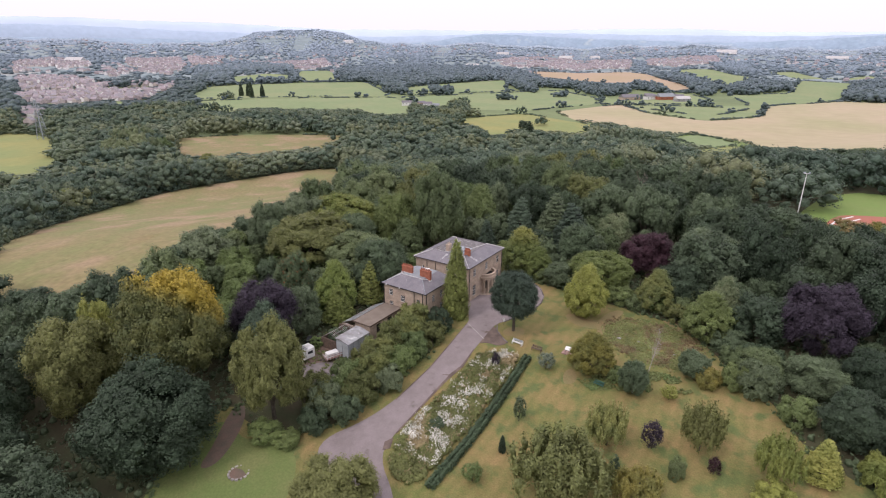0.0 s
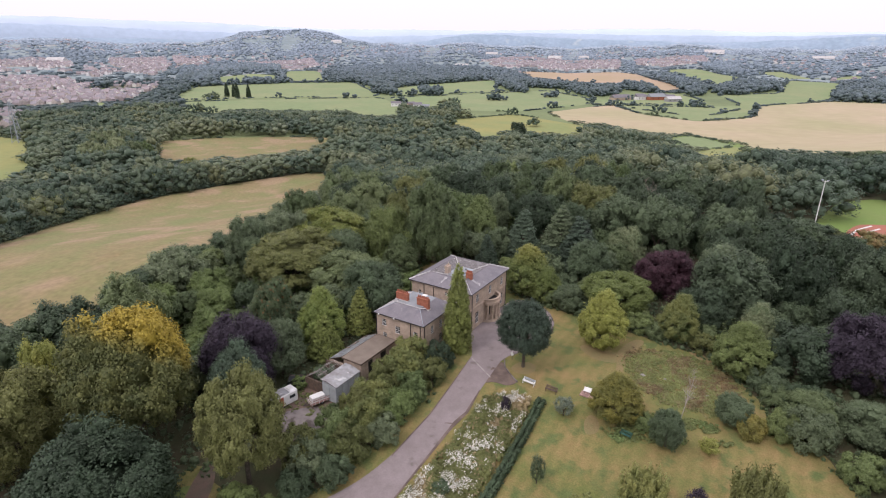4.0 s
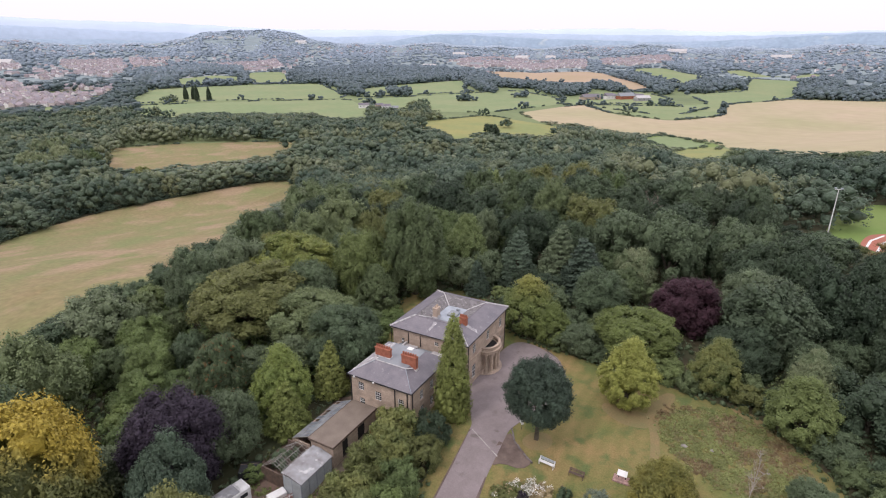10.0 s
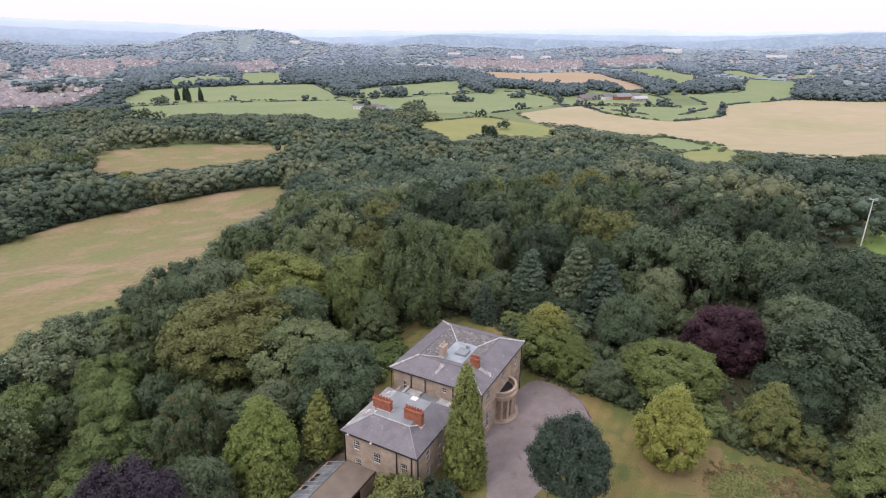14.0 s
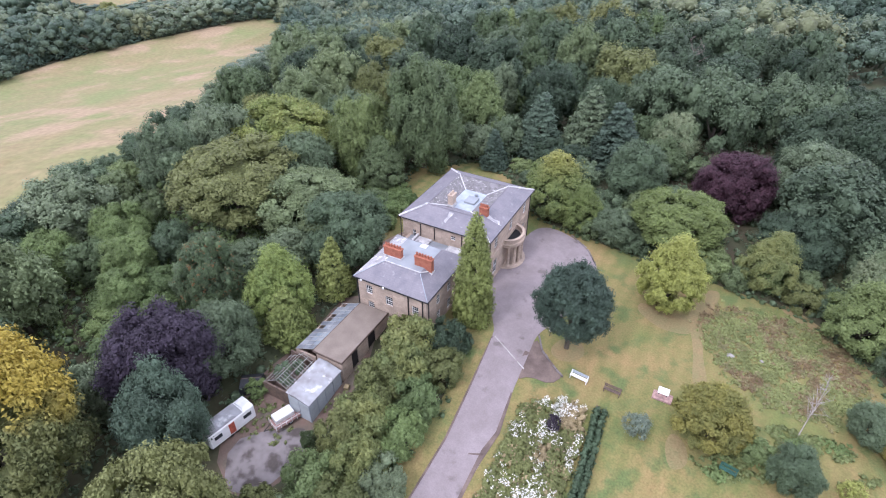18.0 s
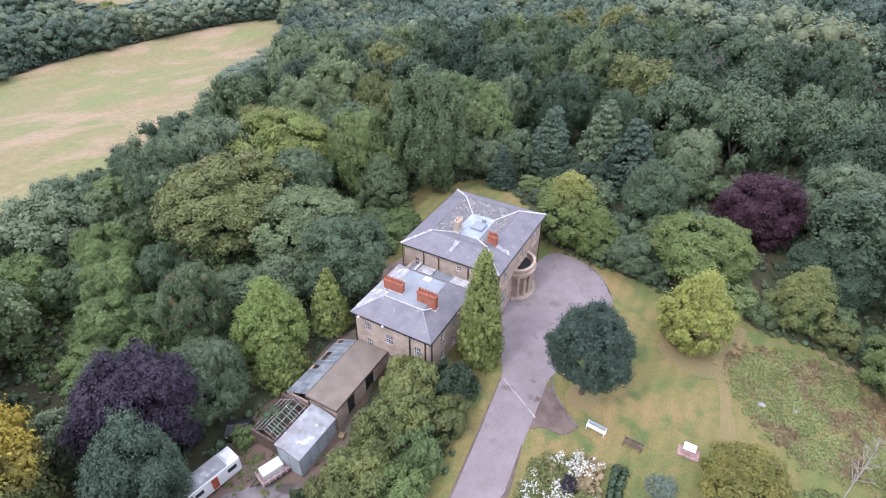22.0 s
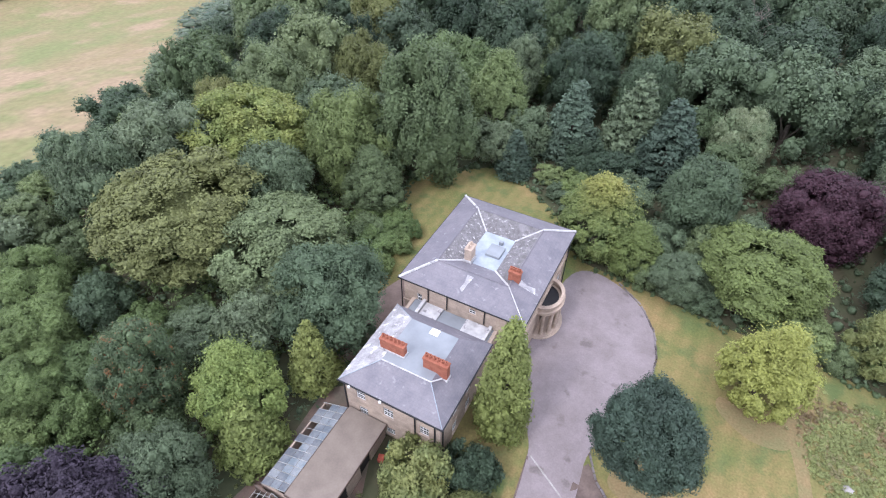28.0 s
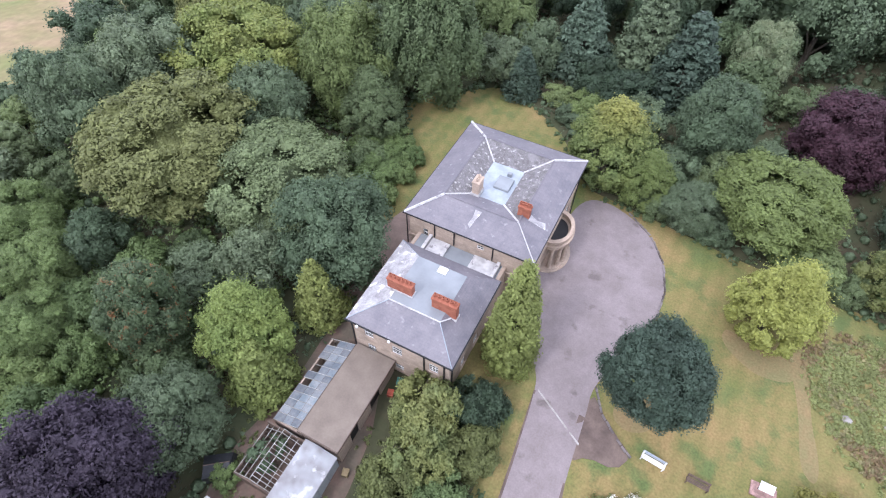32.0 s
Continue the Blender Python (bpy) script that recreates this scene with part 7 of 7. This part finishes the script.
flower_bed()
plant("shrub", 31.2, -36.5, -2.2, 1.5, "dark", "shrub", "dark round shrub in the flower bed")
plant("sapling", 32.2, -18.5, 2.2, 0.9, "plum", "shrub", "thin purple shrub in the flower bed")
rng_hedge = np.random.default_rng(19)
hedge_line = [(36.4, -13.6), (36.9, -20), (37.3, -28), (37.4, -38), (36.9, -47.5)]
hl = []
for (ax, ay), (bx, by) in zip(hedge_line, hedge_line[1:]):
    steps = int(math.hypot(bx - ax, by - ay) / 0.45)
    for i in range(steps):
        x, y = ax + (bx - ax) * i / steps, ay + (by - ay) * i / steps
        for side in (-0.4, 0.4):
            for up in (0.25, 0.7):
                hl.append((*on_land(x + side + rng_hedge.normal(0, 0.06), y + rng_hedge.normal(0, 0.06), up), 0.45, 0.45, 0.42))
hedge = ground_root("hedge", 36.9, -30.0, "clipped dark green hedge beside the flower bed", "hedge")
hv, hq, ht = foliage(rng_hedge, hl, 0.17, 30, centre=(37, -30, -10), skip=-0.6)
crown = new("leaves", mesh_from_arrays("leaves", hv - np.array((36.9, -30.0, gz(36.9, -30.0))), hq, ht, "dark"))
crown.parent = hedge
stems = part("stems", join(*[rod(tuple(np.subtract(on_land(x, y, -0.1), (36.9, -30.0, gz(36.9, -30.0)))), tuple(np.subtract(on_land(x, y, 0.8), (36.9, -30.0, gz(36.9, -30.0)))), 0.04, n=5) for x, y in hedge_line]), "bark", hedge)


def rough_grass():
    """The unmown island of weeds and bracken on the lawn, and long grass at the lawn's edges."""
    rng = np.random.default_rng(29)
    x, y = rng.uniform(40, 70, 7600), rng.uniform(-7, 18, 7600)
    ok = inside(MEADOW, x + rng.normal(0, 0.7, x.shape), y + rng.normal(0, 0.7, x.shape))
    x, y = x[ok], y[ok]
    n = np.array([noise.noise(Vector((a * 0.22, b * 0.22, 1.3))) + 0.5 * noise.noise(Vector((a * 0.7, b * 0.7, 6.3))) for a, b in zip(x, y)]) + rng.normal(0, 0.15, x.shape) + (54 - x) * 0.010
    r = rng.uniform(0.16, 0.42, x.shape)
    base = np.column_stack([x, y, ground_z(x, y) + 0.06, r, r, r * rng.uniform(0.4, 1.0, x.shape)])
    for name, sel, mat, lab in (("meadow_weeds", n < 0.19, "weed", "green weeds and brambles in the unmown island"), ("meadow_grass", (n >= 0.19) & (n < 0.40), "sward", "long grass in the unmown island"),
                                ("dead_bracken", n >= 0.40, "fern_brown", "browned bracken in the unmown island")):
        me = mesh_from_arrays(name, *foliage(rng, base[sel], 0.13, 20, core=0.6, centre=(54, 5, -60), skip=-0.2), mat)
        tagged(new(name, me), lab, "meadow", kind="stuff")
    x, y = rng.uniform(45, 66, 1500), rng.uniform(-17, -4, 1500)
    n = np.array([noise.noise(Vector((a * 0.3, b * 0.3, 4.7))) for a, b in zip(x, y)]) + rng.normal(0, 0.1, x.shape)
    ok = inside([(45.8, -14.5), (50, -9.0), (55, -6.0), (63, -5.0), (65, -9), (57, -12.5), (50, -16.0)], x, y) & (n > -0.12)
    r = rng.uniform(0.2, 0.55, x.shape)
    for name, sel, mat, lab in (("bramble_patch", ok & (n < 0.22), "weed", "light green brambles and nettles round the hornbeam"), ("fern_patch", ok & (n >= 0.22), "bracken", "green ferns round the hornbeam")):
        me = mesh_from_arrays(name, *foliage(rng, np.column_stack([x, y, ground_z(x, y) + 0.08, r, r, r * 0.7])[sel], 0.17, 24, core=0.7, centre=(54, -10, -60), skip=-0.2), mat)
        tagged(new(name, me), lab, "weeds", kind="stuff")
    pts = []
    for (ax, ay), (bx, by) in zip(LAWN, LAWN[1:] + LAWN[:1]):
        for _ in range(int(math.hypot(bx - ax, by - ay) / 0.5)):
            t = rng.uniform()
            px, py = ax + t * (bx - ax) + rng.normal(0, 0.5), ay + t * (by - ay) + rng.normal(0, 0.5)
            if not inside(DRIVE, px, py) and in_view(px, py):
                s = rng.uniform(0.25, 0.6)
                pts.append((*on_land(px, py, 0.1), s, s, s * 0.9))
    me = mesh_from_arrays("lawn_edge", *foliage(rng, pts, 0.18, 20, core=0.7, centre=(30, 0, -60), skip=-0.2), "green")
    tagged(new("lawn_edge", me), "long grass and weeds along the lawn's edge", "grass", kind="stuff")


rough_grass()


# ---- bare trees
def bare_tree(name, x, y, h, lean, label, mat="deadwood", seed=1, spread=0.35):
    rng = np.random.default_rng(seed)
    t = ground_root(name, x, y, label, "tree")
    tip = (lean[0] * h, lean[1] * h, h * 0.9)
    part("trunk", rod((0, 0, -0.3), tip, 0.010 * h, 0.003 * h, 8), mat, t)
    for i in range(14):
        f = rng.uniform(0.3, 0.95)
        p = np.array(tip) * f
        a = rng.uniform(0, 6.28)
        q = p + np.array((math.cos(a) * spread * h * (1.1 - f), math.sin(a) * spread * h * (1.1 - f), h * 0.22))
        shapes = [rod(p, q, 0.0045 * h, 0.0015 * h, 5)]
        for k in range(4):
            g = rng.uniform(0.3, 1)
            m = p + (q - p) * g
            b = rng.uniform(0, 6.28)
            shapes.append(rod(m, m + np.array((math.cos(b) * 0.09 * h, math.sin(b) * 0.09 * h, 0.06 * h)), 0.003 * h, 0.001 * h, 4))
        part("branch", join(*shapes), mat, t)


bare_tree("dead_birch", 57.0, -6.5, 7.5, (0.1, 0.35), "pale leaning dead birch at the meadow's edge", "birch_bark", 2, 0.3)
bare_tree("dead_tree", 27.2, 96.0, 15.0, (0.02, 0.0), "bare brown dead tree in the wood", "deadwood", 4, 0.5)
bare_tree("dead_tree", 24.5, 92.0, 11.0, (0.0, 0.02), "bare brown dead tree in the wood", "deadwood", 6, 0.5)

# ---- the wider land
mast = ground_root("floodlight_mast", 75.5, 122.0, "tall white floodlight mast beside the sports field", "floodlight")
part("pole", rod((0, 0, -0.3), (0, 0, 16.6), 0.2, 0.11, 8), "white", mast)
part("crossarm", box(-0.9, 0.9, -0.06, 0.06, 16.4, 16.55), "white", mast)
for x in (-0.75, 0.75):
    part("lamp", moved(box(-0.3, 0.3, -0.2, 0.2, -0.15, 0.15, 0.04), pose(x, 0.1, 16.75, 35, 0, 0)), "lead", mast)
sheet("running_track_lines", [(84.5, 119.6), (87.6, 131.5), (92.2, 139.6), (92.6, 139.0), (88.2, 131.0), (85.2, 119.6)], "white", 0.03, "white painted lane line on the red running track", "marking", 5)
sheet("running_track_lines", [(87.5, 119.6), (90.3, 130.0), (94.2, 137.0), (94.6, 136.4), (90.9, 129.6), (88.2, 119.6)], "white", 0.03, "white painted lane line on the red running track", "marking", 5)
pylon = ground_root("pylon", -563, 147, "grey lattice electricity pylon", "pylon", 20)
legs = [(-3.6, -3.6), (3.6, -3.6), (3.6, 3.6), (-3.6, 3.6)]
part("mast", join(*[rod((x, y, 0), (x * 0.16, y * 0.16, 38), 0.28, 0.2, 4) for x, y in legs],
                  *[rod((legs[k][0] * (1 - 0.84 * i / 8), legs[k][1] * (1 - 0.84 * i / 8), 38 * i / 8), (legs[(k + 1) % 4][0] * (1 - 0.84 * (i + 1) / 8), legs[(k + 1) % 4][1] * (1 - 0.84 * (i + 1) / 8), 38 * (i + 1) / 8), 0.14, n=4) for k in range(4) for i in range(8)]), "lead", pylon)
for z, w in ((24, 6.5), (30, 7.5), (35, 5.5)):
    part("crossarm", join(rod((-w, 0, z), (w, 0, z), 0.22, n=4), rod((-w, 0, z), (0, 0, z + 2), 0.14, n=4), rod((w, 0, z), (0, 0, z + 2), 0.14, n=4)), "lead", pylon)
for x, y, h in ((-862, 616, 26), (-851, 624, 25), (-826, 611, 27), (-820, 632, 24)):
    plant("cypress", x, y, 0, 5.0, "deep", "poplar_tree", "tall dark poplar on a field edge", "poplars", height=h)
plant("mid", -183, 458, 0, 9.0, "deep", "oak_tree", "lone round dark oak in a pasture", height=17)


def far_house(name, x, y, w, d, h, turn, walls, roof_mat, label, category):
    b = ground_root(name, x, y, label, category, turn)
    part("wall", join(box(-w / 2, w / 2, -d / 2, d / 2, -1, h)), walls, b)
    part("roof", ([(-w / 2 - 0.4, -d / 2 - 0.4, h), (w / 2 + 0.4, -d / 2 - 0.4, h), (w / 2 + 0.4, d / 2 + 0.4, h), (-w / 2 - 0.4, d / 2 + 0.4, h), (-w / 2 - 0.4, 0, h + d * 0.38), (w / 2 + 0.4, 0, h + d * 0.38)],
                  [(0, 1, 5, 4), (2, 3, 4, 5), (1, 2, 5), (3, 0, 4), (3, 2, 1, 0)]), roof_mat, b)
    for i in range(3):
        part("window", box(-w / 2 + w * (i + 0.5) / 3 - 0.6, -w / 2 + w * (i + 0.5) / 3 + 0.6, -d / 2 - 0.06, -d / 2 - 0.005, h * 0.45, h * 0.75), "glass", b)


for x, y, w, d, h, a, wm, rm in ((-225, 1012, 40, 14, 5, 55, "sandstone", "slate"), (-195, 1045, 26, 10, 6, 60, "white", "slate"), (-170, 1060, 34, 16, 6, 50, "brick", "felt"), (-150, 1085, 18, 9, 6, 20, "white", "slate"),
                                 (-135, 1040, 30, 12, 5, 50, "sheet_metal", "white_lead"), (-205, 1075, 16, 9, 6, 30, "brick", "slate"), (-240, 1040, 14, 8, 5, 70, "white", "brick"),
                                 (-491, 655, 16, 8, 5, 40, "white", "slate"), (-470, 668, 12, 7, 5, 60, "sandstone", "slate"), (-452, 660, 14, 8, 5, 40, "white", "slate"), (-430, 650, 12, 8, 4, 30, "sandstone", "felt"),
                                 (-705, 292, 16, 9, 6, 40, "white", "slate"), (-690, 330, 14, 8, 5, 50, "white", "felt"), (-640, 262, 18, 10, 5, 20, "brick", "slate"),
                                 (-2290, 2500, 60, 20, 9, 20, "white", "white_lead"), (-930, 1990, 50, 20, 8, 10, "white", "felt"), (600, 2300, 90, 30, 8, 0, "white", "felt")):
    far_house("farmhouse" if w < 20 else "farm_building", x, y, w, d, h, a, wm, rm, "distant building with a pitched roof among fields", "building")


def far_town():
    """Streets of small brick and rendered houses on the far side of the valley."""
    rng = np.random.default_rng(61)
    spots = []
    for k, poly in enumerate(TOWNS):
        px, py = np.array(poly).T
        turn = 0.5 + 0.35 * math.sin(k * 2.1)
        c, s = math.cos(turn), math.sin(turn)
        reach = max(np.ptp(px), np.ptp(py)) * 0.8
        for v in np.arange(-reach, reach, 29):
            for u in np.arange(-reach, reach, 10.5):
                x, y = px.mean() + u * c - v * s + rng.normal(0, 1.0), py.mean() + u * s + v * c + rng.normal(0, 1.2) + 6 * math.sin(u * 0.012 + k)
                if inside(poly, x, y) and rng.uniform() < 0.80 and noise.noise(Vector((x * 0.008, y * 0.008, 4.0))) > -0.32:
                    spots.append((x, y, turn + (math.pi / 2 if rng.uniform() < 0.38 else 0)))
    a, r = np.radians(rng.uniform(-40, 40, 900) - 31.5), rng.uniform(1900, 3600, 900)
    x, y = 40 + r * np.sin(a), -60 + r * np.cos(a)
    ok = ~open_land(x, y) & (np.sin(x * 0.006) + np.sin(y * 0.005 + 1) > -0.2)
    spots += [(p, q, 0.6) for p, q in zip(x[ok], y[ok])]
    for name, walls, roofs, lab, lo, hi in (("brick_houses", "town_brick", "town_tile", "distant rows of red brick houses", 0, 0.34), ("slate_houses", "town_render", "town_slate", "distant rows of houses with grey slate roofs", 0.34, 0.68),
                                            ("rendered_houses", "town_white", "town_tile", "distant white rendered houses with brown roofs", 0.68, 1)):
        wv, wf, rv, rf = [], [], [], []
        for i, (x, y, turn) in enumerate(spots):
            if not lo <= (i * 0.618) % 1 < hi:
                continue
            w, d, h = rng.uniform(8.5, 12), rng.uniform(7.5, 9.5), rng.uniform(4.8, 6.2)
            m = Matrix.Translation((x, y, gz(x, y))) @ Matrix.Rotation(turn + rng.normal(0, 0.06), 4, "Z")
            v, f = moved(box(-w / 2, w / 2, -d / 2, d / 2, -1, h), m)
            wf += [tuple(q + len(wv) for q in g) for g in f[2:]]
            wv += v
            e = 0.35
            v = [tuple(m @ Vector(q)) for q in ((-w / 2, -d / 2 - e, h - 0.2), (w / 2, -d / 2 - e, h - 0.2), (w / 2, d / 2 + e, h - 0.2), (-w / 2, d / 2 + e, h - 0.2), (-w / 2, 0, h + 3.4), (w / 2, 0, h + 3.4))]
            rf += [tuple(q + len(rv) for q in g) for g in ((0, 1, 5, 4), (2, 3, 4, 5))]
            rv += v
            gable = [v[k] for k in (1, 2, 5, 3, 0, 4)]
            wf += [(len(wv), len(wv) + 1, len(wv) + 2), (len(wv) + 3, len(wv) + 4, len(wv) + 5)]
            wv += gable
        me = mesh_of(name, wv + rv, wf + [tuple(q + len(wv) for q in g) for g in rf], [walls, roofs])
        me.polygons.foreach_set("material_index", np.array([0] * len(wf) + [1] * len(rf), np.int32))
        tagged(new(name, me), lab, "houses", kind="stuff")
    for x, y, w, d, h, turn in ((-2090, 890, 70, 24, 9, 20), (-1010, 1760, 46, 18, 8, 15), (-930, 2480, 60, 22, 9, 5), (-820, 2560, 44, 20, 9, 40), (-330, 3050, 90, 30, 8, 0), (120, 2900, 80, 24, 7, 10), (-1270, 2500, 60, 20, 9, 30)):
        far_house("warehouse", x, y, w, d, h, turn, "town_white", "white_lead", "large pale distant hall with a light roof", "building")


far_town()


# ---- the drive's edges, last
def edging(line, name, label, mat, size, gap, group=""):
    """A row of uneven kerb stones along a line."""
    rng = np.random.default_rng(71)
    kerb = ground_root(name, *line[0], label, "kerb")
    inv = kerb.matrix_basis.inverted()
    shapes = [mesh_of("kerb_stone", *box(-size / 2, size / 2, -0.11, 0.11, -0.25, 0.14 + 0.03 * k, 0.03), [mat]) for k in range(3)]
    for (ax, ay), (bx, by) in zip(line, line[1:]):
        length = math.hypot(bx - ax, by - ay)
        for i in range(int(length / gap)):
            t = (i + 0.5) * gap / length
            x, y = ax + t * (bx - ax), ay + t * (by - ay)
            ob = new("kerb_stone", shapes[int(rng.integers(3))])
            ob.parent = kerb
            ob.matrix_basis = inv @ pose(x + rng.normal(0, 0.03), y + rng.normal(0, 0.03), gz(x, y), 0, 0, math.degrees(math.atan2(by - ay, bx - ax)) + rng.normal(0, 4))


edging([(26.2, -3.3), (27.7, 0.8), (29.0, 5.5), (29.1, 9.8), (27.9, 13.9), (25.4, 17.6), (21.6, 20.2)], "kerb", "uneven stone kerb round the turning circle", "yard", 0.62, 0.7)
edging([(25.5, -5.3), (27.0, -7.9), (29.0, -9.6), (31.0, -10.9)], "kerb", "uneven stone kerb beside the gravel apron", "yard", 0.62, 0.7)
for poly in ([(20.15, -8.6), (20.85, -15.8), (21.55, -24.5), (21.25, -34.7), (21.05, -34.7), (21.3, -24.5), (20.6, -15.8), (19.95, -8.6)],
             [(26.0, -15.6), (26.85, -21.3), (26.3, -26), (26.2, -41), (25.95, -41), (25.9, -32), (25.8, -24), (26.35, -21.3), (25.8, -15.6)],
             [(24.6, -25.2), (26.2, -24.6), (26.2, -24.3), (24.7, -25.0)], [(26.3, -42.0), (27.2, -44.0), (26.4, -45.0), (25.6, -43.4)]):
    sheet("verge", poly, "stain", 0.062, "dark broken edge of the drive", "verge", 2.0)
sheet("verge", [(20.3, -8.3), (25.9, -11.6), (25.9, -11.8), (20.3, -8.5)], "concrete", 0.064, "pale patched trench across the drive", "patch", 2.0)
